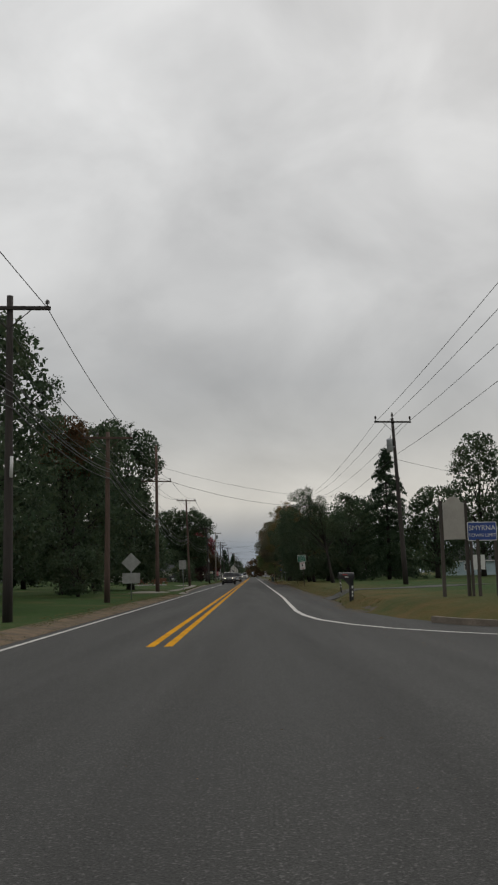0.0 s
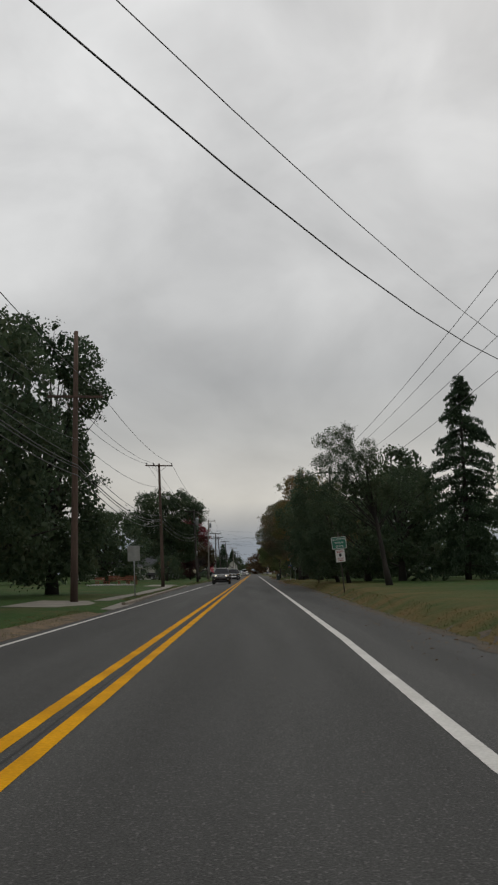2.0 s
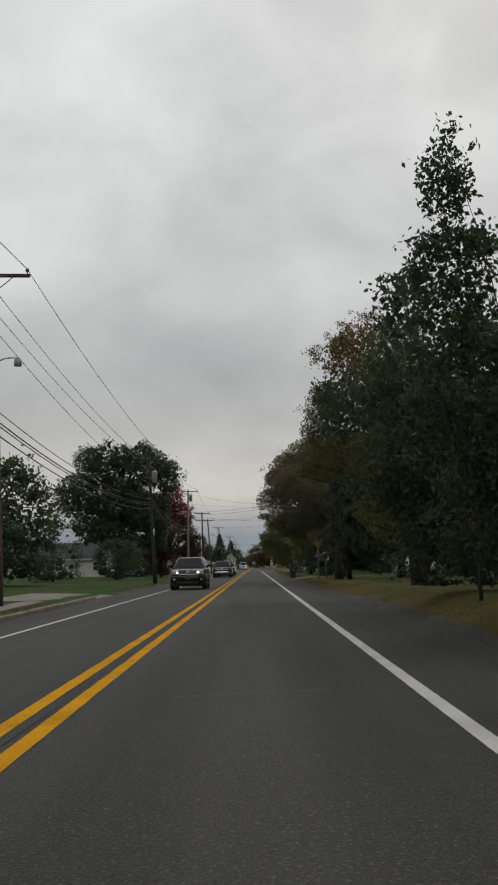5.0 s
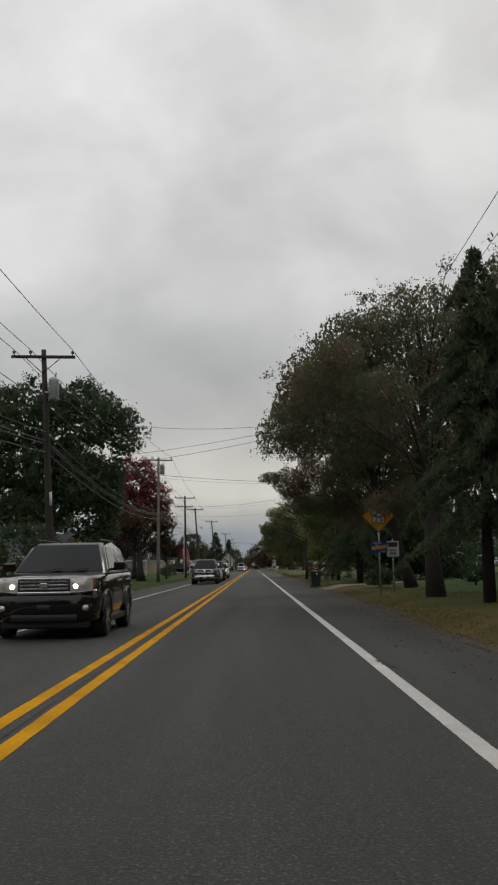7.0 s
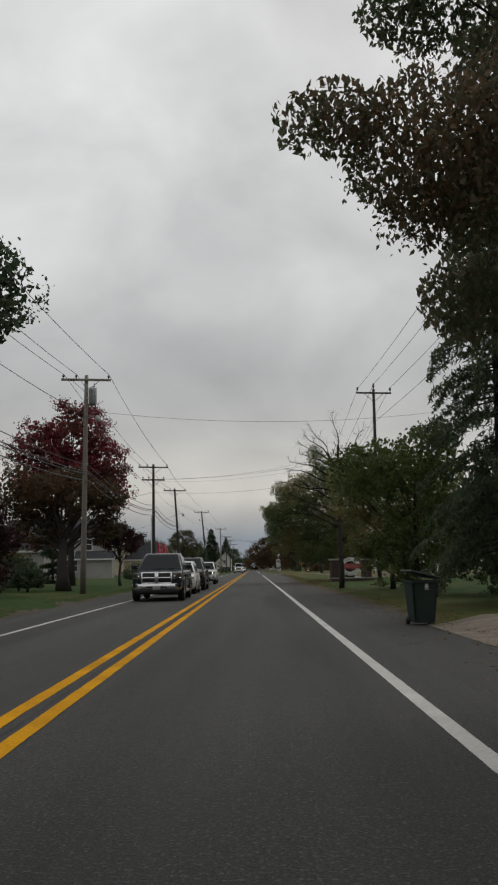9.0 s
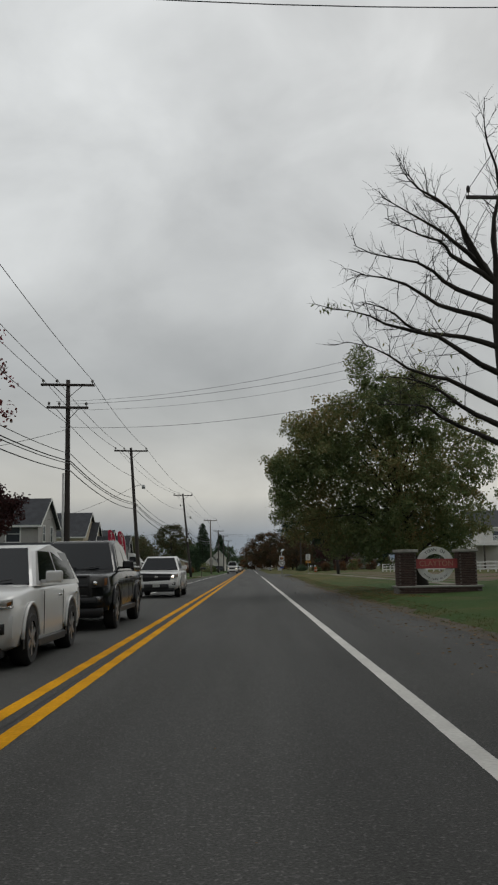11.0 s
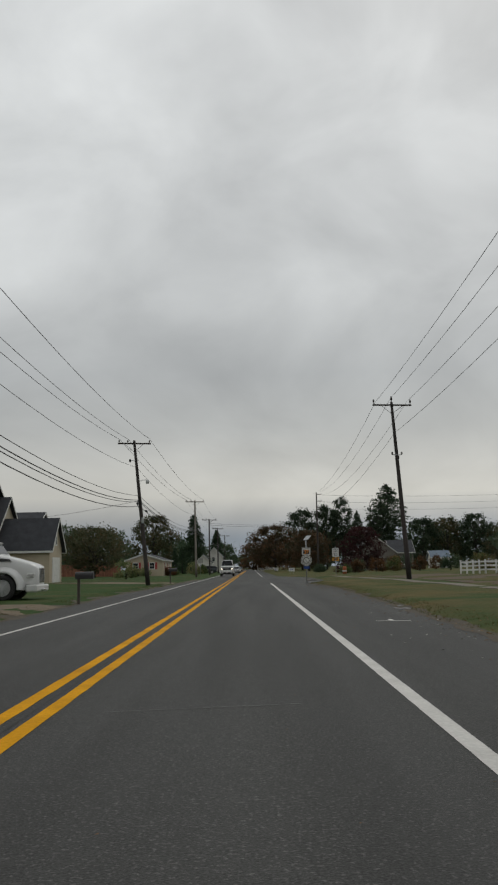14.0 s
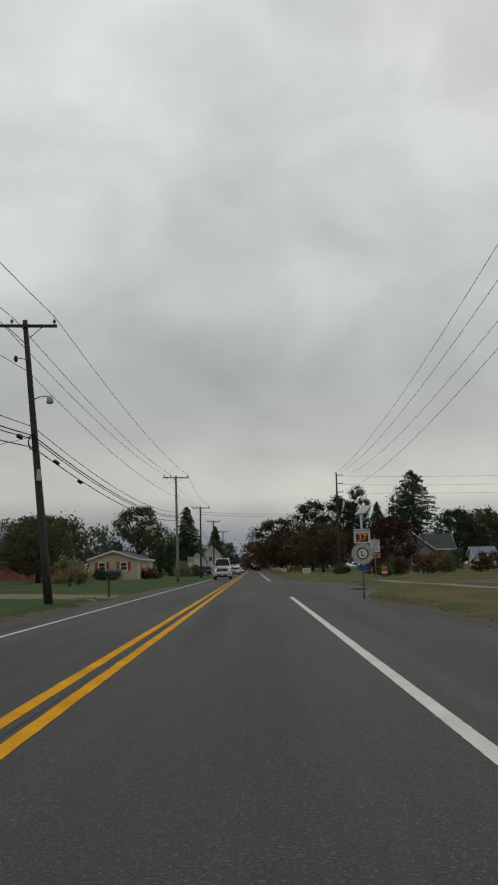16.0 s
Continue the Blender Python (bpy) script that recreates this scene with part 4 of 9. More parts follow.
    if open_crown < 0.3:
        # the shaded heart of the crown: larger, overlapping foliage
        near = leaf < 0.14
        k = min(15000, int(r * h * 230)) if near else min(5000 if y < 340 else 1600, max(120, int(r * h * 45)))
        v = rng.uniform(0.04, 0.93, k)
        b = rng.uniform(0, math.tau, k)
        q = r * (0.78 if near else 0.74) * (1 - np.abs(2 * v ** widest - 1) ** full) ** 0.5 * rng.uniform(0, 1, k) ** 0.45
        heart = np.stack([c[0] + q * np.cos(b), c[1] + q * np.sin(b), zb + (h - zb) * v], -1)
        if lobes:
            # coarse foliage deep in the broad boughs, fine foliage in the slender ones
            core = np.minimum(0.34, leaf * (1.75 if leaf > 0.12 else np.where(lob[:, 3] > 1.7, coarse, np.where(lob[:, 3] < 1.3, 0.95, 1.3))) * np.ones(len(lob)))
            own_k = (fill * 27 / (core ** 2 * slim) * weight).astype(int)
            part_of = np.repeat(np.arange(len(lob)), own_k)
            k = len(part_of)
            way = rng.normal(size=(k, 3))
            way /= np.linalg.norm(way, axis=1)[:, None]
            heart = lob[part_of][:, :3] + way * lob[part_of][:, [3, 3, 4]] * (0.80 * rng.uniform(0, 1, k) ** 0.40)[:, None]
        heart[:, 2] = np.maximum(heart[:, 2], 0.3)
        bulk = rng.uniform(0.7, 1.3, k) * (core[part_of] if lobes else 0.15 if near else max(0.22, min(0.42, r * 0.075)))
        if lobed:
            inner_crown = new("inner_crown", leaf_cards("inner_crown", heart, bulk, rng, material, 0.62, hang))
            inner_crown.parent = ob
        else:
            pos, size = np.concatenate([pos, heart]), np.concatenate([size, bulk])
    crown = new("crown", leaf_cards("crown", pos, size, rng, material, slim, hang, lobed))
    crown.parent = ob
    return ob


def bare_tree(x, y, seed, label, reach):
    """A leafless tree: limbs that run out to the given tips, side shoots all along them, and twigs on the shoots."""
    rng = np.random.default_rng(seed)
    z0 = ground_z(x, y) - 0.05
    ob = thing("tree", pose(x, y, z0), label, "tree", "trees along the road")
    bm = bmesh.new()
    add_tube(bm, [Vector((0.05 * math.sin(2.1 * k), 0.04 * math.cos(1.7 * k), 1.15 * k)) for k in range(8)], [0.17, 0.135, 0.125, 0.11, 0.095, 0.075, 0.05, 0.03], 9)
    part("trunk", bm, BARK, ob, smooth=True)
    bm = bmesh.new()

    def shoot(p, d, length, r, bend, n=4, sides=4):
        pts = [p]
        for k in range(n):
            d = (d + Vector(rng.normal(size=3)) * bend + Vector((0, 0, 0.05))).normalized()
            pts.append(pts[-1] + d * length / n)
        add_tube(bm, pts, [r * (1 - 0.6 * k / n) for k in range(n + 1)], sides, cap=False)
        return pts

    for tip in reach:
        tip = Vector(tip) - Vector((x, y, z0))
        root = Vector((0, 0, min(6.6, max(2.2, tip.z - 0.35 * (tip.xy.length) ** 0.9))))
        line = []
        for k in range(9):
            t = k / 8
            wob = Vector((noise.noise(Vector((seed, t * 2.6, tip.z))), noise.noise(Vector((tip.x, t * 2.6, seed))), noise.noise(Vector((t * 2.6, tip.z, tip.x))))) * 0.35 * math.sin(math.pi * t)
            line.append(root.lerp(tip, t) + Vector((0, 0, 0.12 * math.sin(math.pi * t))) + wob)
        add_tube(bm, line, [0.055 * (1 - t / 8) ** 1.1 + 0.006 for t in range(9)], 6, cap=False)
        ahead = (tip - root).normalized()
        for j in range(15):
            t = 0.22 + 0.78 * (j + rng.random()) / 15
            i = min(7, int(t * 8))
            p = line[i].lerp(line[i + 1], t * 8 - i)
            d = (ahead * 0.75 + Vector(rng.normal(size=3)) * 0.55 + Vector((0, 0, 0.12))).normalized()
            arm = shoot(p, d, rng.uniform(0.35, 0.9) * (1.2 - 0.75 * t), 0.009, 0.16)
            for q in range(5):
                e = (d * 0.8 + Vector(rng.normal(size=3)) * 0.6).normalized()
                shoot(arm[rng.integers(1, 5)], e, rng.uniform(0.12, 0.42), 0.0045, 0.2, 3, 3)
    tagged(part("branchwork", bm, BARK, ob, smooth=True), kind="stuff")
    # the last leaves hang at the end of the longest limb and from the low shoots
    end = np.array(reach[0]) - np.array([x, y, z0])
    pos = np.concatenate([end + rng.normal(size=(16, 3)) * np.array([0.10, 0.08, 0.07]), end + np.array([0.35, 0, -0.06]) + rng.normal(size=(7, 3)) * np.array([0.16, 0.1, 0.05]),
                          np.array([-1.7, -0.6, 4.6]) + rng.normal(size=(34, 3)) * np.array([0.35, 0.4, 0.55])])
    crown = new("crown", leaf_cards("crown", pos, rng.uniform(0.08, 0.14, len(pos)), rng, MAPLE_GREEN, 0.34, 0.7))
    crown.parent = ob
    return ob


def conifer(x, y, h, r, needles, seed, label, base=0.06, material=None, droop=0.35, ragged=0.3, card=0.34, power=0.85):
    """A spire of whorled, drooping boughs."""
    rng = np.random.default_rng(seed)
    ob = thing("conifer", pose(x, y, ground_z(x, y) - 0.05), label, "tree", "trees along the road")
    bm = bmesh.new()
    add_tube(bm, [(0, 0, 0), (0.05, 0.03, h * 0.5), (0, 0, h)], [0.012 * h + 0.06, 0.009 * h, 0.015], 8)
    part("trunk", bm, BARK, ob, smooth=True)
    bm = bmesh.new()
    spots, dirs = [], []
    z = h * base
    boughs = []
    while z < h * 0.985:
        t = z / h
        length = r * (1 - t) ** power
        for k in range(int(6 + 3 * rng.random())):
            a = rng.uniform(0, math.tau)
            boughs.append((z + rng.uniform(-0.2, 0.2), a, max(0.2, length * rng.uniform(1 - ragged, 1.08))))
        z += 0.30 + 0.35 * (1 - t)
    total = sum(b[2] for b in boughs)
    for bz, a, ln in boughs:
        d = np.array([math.cos(a), math.sin(a), 0.0])
        k = max(6, int(needles * ln / total))
        s = rng.uniform(0.08, 1.0, k) ** 0.7
        rise = 0.10 * ln * s - droop * ln * s ** 2
        w = (1 - s) * 0.30 * ln + 0.10
        side = np.array([-d[1], d[0], 0.0])
        spots.append(np.array([0, 0, bz]) + d * (ln * s)[:, None] + side * (rng.uniform(-1, 1, k) * w)[:, None] + np.array([0, 0, 1.0]) * (rise + rng.normal(size=k) * 0.07 - 0.06)[:, None])
        e = Vector(d) * ln
        add_tube(bm, [(0, 0, bz), Vector((0, 0, bz)) + e * 0.5 + Vector((0, 0, 0.05 * ln - droop * ln * 0.25)), Vector((0, 0, bz)) + e * 0.95 + Vector((0, 0, 0.1 * ln - droop * ln * 0.9))], [0.03, 0.02, 0.006], 3, cap=False)
    tagged(part("boughwork", bm, BARK, ob, smooth=True), kind="stuff")
    p = np.concatenate(spots)
    crown = new("crown", leaf_cards("crown", p, rng.uniform(0.6, 1.3, len(p)) * card, rng, material or PINE_GREEN, slim=0.24, hang=0.6))
    crown.parent = ob
    return ob


# left of the road, from the start on
broadleaf(-15.5, 44, 17.4, 6.2, 34000, DARK_GREEN, 11, "tall dark green tree on the lawn", leaf=0.18, trunk_r=0.38, clumps=230, base=0.06)
broadleaf(-13.4, 56.8, 13.0, 2.6, 7000, RUST_MIX, 85, "slender tree turning rust-orange among the dark ones", leaf=0.17, trunk_r=0.16, clumps=70, base=0.62)
broadleaf(-13.0, 58, 12.0, 4.9, 22000, DARK_GREEN, 12, "dense dark green tree on the lawn", leaf=0.17, trunk_r=0.3, clumps=170, base=0.05)
broadleaf(-14.0, 74, 15.6, 5.6, 27000, DARK_GREEN, 13, "broad dark green tree on the lawn", leaf=0.2, trunk_r=0.35, clumps=180, base=0.05)
broadleaf(-11.9, 81, 17.0, 4.6, 26500, DARK_GREEN, 14, "dark green tree reaching towards the road", leaf=0.17, trunk_r=0.3, clumps=190,
          lobes=[(-10.6, 80, 13.9, 2.0, 2.2), (-13.4, 79, 14.6, 2.3, 2.4), (-10.2, 82.5, 12.4, 1.9, 1.7), (-11.6, 81, 9.6, 2.2, 2.2), (-10.8, 82, 6.3, 1.9, 1.9), (-13.5, 81, 4.6, 3.0, 3.4), (-14.5, 80, 10, 3.0, 3.0), (-11.2, 81, 3.0, 1.9, 2.2), (-10.8, 81.5, 8.2, 1.6, 1.6), (-9.7, 82, 4.2, 1.4, 2.0), (-12.2, 80, 1.7, 2.4, 1.5), (-10.4, 81.5, 1.9, 1.4, 1.5)], fill=0.42)
broadleaf(-24, 62, 14, 6, 7000, DARK_GREEN, 15, "dark tree behind the others", leaf=0.34, clumps=90, base=0.05, low=True)
broadleaf(-25, 92, 12, 6, 7000, DARK_GREEN, 16, "dark tree behind the others", leaf=0.34, clumps=90, base=0.05, low=True)
broadleaf(-11.0, 50, 3.2, 2.6, 6000, DARK_GREEN, 17, "dark shrub under the trees", leaf=0.16, clumps=40, base=0.02, trunk_r=0.08, low=True)
broadleaf(-12.5, 28, 9, 4.5, 7000, DARK_GREEN, 18, "dark green tree near the lawn's edge", leaf=0.25, clumps=80, base=0.1)
broadleaf(-18.5, 141, 9.4, 6.2, 14000, DARK_GREEN, 21, "rounded dark green tree behind the lawn", leaf=0.27, clumps=100, base=0.02, low=True)
broadleaf(-26, 128, 9.0, 5.5, 6000, DARK_GREEN, 22, "rounded dark green tree behind the lawn", leaf=0.31, clumps=80, base=0.01, low=True)
broadleaf(-14.6, 177, 15.6, 7.9, 50000, DARK_GREEN, 23, "large spreading green maple beside the road", leaf=0.19, trunk_r=0.42, clumps=330,
          lobes=[(-12.0, 178, 12.4, 3.6, 2.9), (-16.6, 178, 12.5, 3.8, 2.9), (-19.2, 177, 9.2, 3.0, 3.0), (-14.5, 177, 8.2, 3.8, 3.0), (-15.2, 176, 5.0, 3.4, 2.0), (-9.6, 179, 11.9, 2.2, 1.7), (-9.2, 178.5, 10.2, 1.5, 1.0), (-12.0, 177, 7.4, 2.9, 2.9), (-17.5, 177, 6.0, 3.0, 2.4), (-10.7, 178, 8.0, 1.6, 1.5), (-11.0, 178, 5.9, 1.8, 1.6), (-11.6, 178, 4.0, 1.8, 1.3), (-9.9, 178, 6.3, 1.1, 2.0), (-9.8, 178.5, 8.4, 1.1, 1.3), (-10.2, 178, 4.2, 1.1, 1.2)], fill=0.45)
broadleaf(-13.2, 166, 4.2, 2.8, 7500, DARK_GREEN, 24, "dark rounded shrub on the lawn", leaf=0.16, clumps=40, base=0.02, trunk_r=0.08, low=True)
broadleaf(-12.9, 212, 13.6, 5.0, 30000, RED_LEAF, 25, "tree turning crimson red beside the road", leaf=0.15, trunk_r=0.24, clumps=200,
          lobes=[(-12.6, 212, 11.3, 2.7, 2.8), (-15.2, 212, 9.9, 2.7, 2.5), (-10.7, 212, 8.9, 2.1, 2.5), (-12.6, 212.5, 8.2, 3.4, 2.2), (-15.6, 212, 7.8, 2.2, 1.8), (-9.8, 212.5, 7.0, 1.4, 1.8)])
broadleaf(-10.3, 197, 7.4, 4.1, 19000, BROWN_MIX, 84, "dense brown-green tree with a thick forked trunk before the crimson one", leaf=0.14, trunk_r=0.34, clumps=130,
          lobes=[(-10.9, 199, 5.7, 2.8, 1.8), (-8.5, 199.4, 5.2, 1.3, 1.6), (-13.4, 199, 5.7, 1.7, 1.8), (-8.4, 199.4, 3.7, 1.3, 1.0), (-12.6, 198.6, 3.4, 1.9, 1.2)])
broadleaf(-11.0, 186, 4.4, 1.8, 8000, MAROON_LEAF, 86, "low dark red ornamental tree under the maple", leaf=0.12, trunk_r=0.08, clumps=50,
          lobes=[(-11.2, 186, 3.4, 1.1, 1.0), (-10.5, 186, 2.5, 0.9, 0.9), (-12.2, 186.3, 2.6, 1.1, 1.0), (-11.2, 186.2, 1.3, 1.3, 0.9)])
conifer(-15.9, 219.6, 6.6, 1.2, 5000, 87, "narrow dark evergreen in the yard", card=0.3, power=0.4, droop=0.1)
broadleaf(-11.6, 194.4, 1.7, 1.1, 3500, DARK_GREEN, 88, "low dark bush beside the forked trunk", leaf=0.12, clumps=30, base=0.02, trunk_r=0.05, low=True)
broadleaf(-13.5, 190, 3.4, 2.2, 5000, DARK_GREEN, 26, "dark shrub beside the lawn", leaf=0.15, clumps=34, base=0.02, trunk_r=0.07, low=True)
broadleaf(-9.4, 212, 4.6, 2.2, 9000, MAROON_LEAF, 27, "low spreading dark maroon ornamental tree", leaf=0.12, clumps=60, trunk_r=0.09,
          lobes=[(-10.3, 212, 3.6, 1.4, 1.0), (-8.7, 212, 3.2, 1.3, 0.9), (-9.4, 212, 4.1, 1.1, 0.6)])
broadleaf(-26, 381, 8.6, 7.5, 5500, OLIVE_MIX, 28, "wide dark bushy tree beside the fence", leaf=0.34, clumps=90, base=0.05, low=True)
broadleaf(-21, 352, 7.0, 4.6, 4000, OLIVE_MIX, 29, "green bushy tree on the lawn", leaf=0.25, clumps=60, base=0.1, low=True)
broadleaf(-22.4, 440, 14.2, 6.8, 14000, OLIVE_MIX, 30, "tall tree turning brown behind the house", leaf=0.30, clumps=100, base=0.12)
conifer(-14.5, 463, 15.0, 5.2, 9000, 31, "tall dark conifer behind the house", card=0.6, ragged=0.4, power=0.6)
conifer(-12.0, 555, 15, 4.2, 6000, 32, "dark pointed conifer beside the far road", card=0.8, power=0.6)
conifer(-15.0, 411, 5.2, 1.1, 3000, 33, "narrow columnar evergreen beside the house", card=0.28, power=0.35, droop=0.05)
conifer(-13.4, 409, 5.4, 1.2, 3000, 34, "narrow columnar evergreen beside the house", card=0.28, power=0.35, droop=0.05)
broadleaf(-40, 420, 11, 9, 4000, DARK_GREEN, 35, "dark trees behind the yards", leaf=0.45, clumps=90, base=0.05, low=True)
broadleaf(-48, 350, 10, 9, 3500, OLIVE_MIX, 36, "dark trees behind the yards", leaf=0.45, clumps=90, base=0.05, low=True)
# right of the road
for k, (x, y) in enumerate(((9.0, 98), (11.4, 108), (10.6, 119), (9.9, 178), (12.8, 175), (13.0, 99), (17.0, 100))):
    broadleaf(x, y, 3.4, 3.2, 4200, DARK_GREEN, 90 + k, "dark undergrowth shrub in the shade of the grove", leaf=0.2, clumps=40, base=0.0, trunk_r=0.07, low=True)
broadleaf(7.3, 77.2, 9.2, 3.4, 44000, DARK_GREEN, 41, "thin-leaved tree with open branches near the sign", fill=0.14, leaf=0.09, trunk_r=0.14, clumps=250, open_crown=0.25, slim=0.52, base=0.36,
          lobes=[(3.7, 77, 8.4, 0.6, 0.6), (4.4, 77, 8.7, 0.75, 0.7), (5.2, 77, 8.75, 0.6, 0.7), (3.7, 77, 5.7, 0.8, 0.45), (4.5, 77, 5.2, 0.8, 0.4), (3.8, 77, 7.1, 0.75, 0.9), (4.8, 77, 7.7, 1.1, 1.2), (4.7, 77, 6.3, 1.0, 0.8), (3.9, 77, 5.8, 0.7, 0.45),
                 (5.9, 77, 6.6, 1.3, 1.3), (6.4, 77.3, 7.5, 1.0, 1.1), (7.0, 77, 5.5, 1.3, 1.2), (3.8, 77, 5.2, 0.7, 0.25), (8.1, 77.5, 5.8, 1.2, 1.3)])
conifer(14.1, 87.7, 13.9, 4.4, 18000, 42, "tall dark spruce with a ragged outline", ragged=0.4, card=0.34, power=0.62)
broadleaf(18.8, 86, 10.0, 4.2, 15000, DARK_GREEN, 43, "dark green tree at the back of the lawn", leaf=0.17, clumps=130, base=0.08)
broadleaf(24.5, 90, 16.4, 4.6, 20000, DARK_GREEN, 44, "tall dark dense tree at the back of the lawn", leaf=0.17, clumps=200, base=0.08, widest=0.6)
broadleaf(32, 95, 13, 6.0, 6000, DARK_GREEN, 45, "dark tree at the back of the lawn", leaf=0.31, clumps=80, base=0.08)
broadleaf(8.3, 94.4, 7.8, 3.5, 17000, DARK_GREEN, 46, "dense dark green tree on the lawn", leaf=0.15, trunk_r=0.2, clumps=150, base=0.06)
broadleaf(6.5, 90.4, 6.2, 2.0, 15000, DARK_GREEN, 74, "slender ragged dark green tree near the verge", leaf=0.115, trunk_r=0.12, clumps=110,
          lobes=[(3.95, 88.8, 7.2, 0.62, 1.1), (4.35, 89.3, 5.6, 0.95, 1.3), (4.7, 89.6, 3.5, 1.25, 1.6), (5.4, 90, 2.1, 1.7, 1.4)])
broadleaf(6.3, 96.4, 6.2, 1.8, 17000, DARK_GREEN, 78, "slender ragged dark green tree near the verge", leaf=0.12, trunk_r=0.11, clumps=120,
          lobes=[(3.5, 94.4, 7.9, 0.65, 1.05), (3.6, 95.0, 6.2, 1.1, 1.5), (4.4, 95.4, 3.9, 1.6, 2.0), (5.2, 96, 2.1, 1.9, 1.5)])
broadleaf(-17.5, 158, 3.6, 2.9, 5000, DARK_GREEN, 79, "dark rounded shrub on the lawn", leaf=0.18, clumps=40, base=0.02, trunk_r=0.08, low=True)
broadleaf(-16.0, 200, 4.6, 3.2, 6000, AUTUMN_MIX, 80, "brown-green bushy shrub under the trees", leaf=0.18, clumps=50, base=0.02, trunk_r=0.08, low=True)
broadleaf(7.0, 104.0, 7.6, 3.3, 24000, DARK_GREEN, 75, "ragged dark green tree near the verge", leaf=0.125, trunk_r=0.14, clumps=170,
          lobes=[(3.5, 99.0, 7.1, 0.9, 1.1), (3.7, 101.0, 5.6, 1.5, 1.8), (2.9, 106.0, 5.9, 1.3, 1.4), (4.6, 103.5, 3.9, 2.0, 2.4), (6.4, 102, 6.0, 2.0, 2.2), (5.6, 104, 2.1, 2.3, 1.6)])
broadleaf(8.6, 126.0, 9.4, 4.0, 15500, AUTUMN_MIX, 76, "dark tree turning brown in the grove", leaf=0.15, trunk_r=0.2, clumps=130, base=0.15)
broadleaf(9.2, 136.0, 10.0, 4.2, 14000, DARK_GREEN, 77, "dark green tree in the grove", leaf=0.17, trunk_r=0.22, clumps=120, base=0.12)
broadleaf(10.2, 90.4, 9.6, 3.6, 10500, DARK_GREEN, 47, "dense dark green tree", leaf=0.2, clumps=80, base=0.1)
broadleaf(6.2, 113.2, 10.0, 4.7, 72000, AUTUMN_MIX, 48, "purple-brown tree with branches over the road", leaf=0.085, trunk_r=0.26, clumps=300, hang=0.7, slim=0.52, base=0.36,
          lobes=[(2.9, 112.6, 5.5, 1.25, 1.15), (2.85, 112.4, 7.2, 1.05, 1.1), (2.8, 111.0, 7.1, 0.7, 0.8), (2.0, 112.6, 4.8, 0.5, 0.35), (2.3, 112.6, 6.3, 0.65, 0.8), (2.4, 112.6, 4.5, 0.6, 0.35), (4.6, 113, 8.9, 2.4, 1.9), (6.6, 114, 7.0, 2.9, 2.5), (5.0, 112.4, 5.3, 2.2, 1.2)])
broadleaf(14, 112, 11, 5.0, 7000, DARK_GREEN, 49, "dark green tree in the grove", leaf=0.27, clumps=80, base=0.1)
broadleaf(5.9, 142.4, 13.9, 6.5, 80000, PURPLE_MIX, 51, "large tree turning purple-brown that overhangs the road", fill=0.40, coarse=1.8, leaf=0.088, trunk_r=0.24, clumps=380, base=0.28, hang=0.6, slim=0.55,
          lobes=[(6.8, 146.0, 9.0, 3.9, 3.2), (2.7, 147.0, 8.1, 2.0, 1.9), (1.4, 146.4, 6.1, 1.5, 1.2), (4.0, 146.0, 9.5, 1.9, 1.5), (3.8, 145.6, 6.0, 2.3, 1.6), (7.0, 144.4, 5.2, 2.6, 1.7), (9.5, 147, 7.0, 3.0, 3.4), (4.5, 144.0, 3.3, 0.8, 0.6), (5.5, 144.0, 3.4, 1.0, 0.7), (2.4, 146.6, 7.4, 1.9, 1.7), (10.6, 147, 12.0, 2.0, 1.9), (1.95, 139.2, 6.5, 0.85, 1.1), (2.7, 139.3, 7.4, 1.0, 0.8), (3.1, 139.5, 6.2, 1.0, 1.1), (4.2, 140.5, 6.4, 1.2, 1.2)])
conifer(5.95, 136.0, 9.3, 2.9, 24000, 52, "dark drooping spruce beside the road", ragged=0.55, droop=0.6, card=0.19, power=0.6, base=0.22, material=SPRUCE_GREEN)
broadleaf(13.5, 150, 11, 5.0, 7000, DARK_GREEN, 53, "dark green tree in the grove", leaf=0.27, clumps=80, base=0.4)
broadleaf(7.6, 156.6, 9.2, 5.6, 78000, PURPLE_MIX, 54, "leafy tree with branches hanging over the road", fill=0.46, leaf=0.095, trunk_r=0.25, clumps=320, base=0.33, hang=0.7, slim=0.52,
          lobes=[(1.75, 156.4, 8.7, 0.95, 0.8), (3.0, 156.4, 8.9, 1.35, 1.2), (4.6, 156.8, 8.6, 1.8, 1.7), (2.0, 156.4, 7.4, 0.9, 0.6), (3.5, 156.4, 7.3, 1.3, 0.9), (5.0, 157, 6.8, 1.5, 1.3),
                 (0.9, 155.1, 5.35, 0.72, 0.38), (1.8, 155.3, 5.2, 1.05, 0.85), (2.15, 155.4, 4.65, 0.85, 0.55), (3.0, 155.4, 5.5, 1.25, 1.05), (2.75, 156.0, 6.4, 0.7, 0.6), (4.6, 156.8, 5.6, 1.5, 1.5), (2.5, 156.6, 4.1, 0.75, 0.65), (3.7, 156.8, 4.2, 1.2, 0.95),
                 (4.9, 157, 3.8, 1.3, 1.2), (6.4, 157.4, 7.6, 2.4, 2.4), (7.8, 158, 5.0, 2.7, 2.2), (3.0, 156.6, 10.2, 1.4, 0.9), (4.8, 157, 10.3, 1.7, 1.2)])
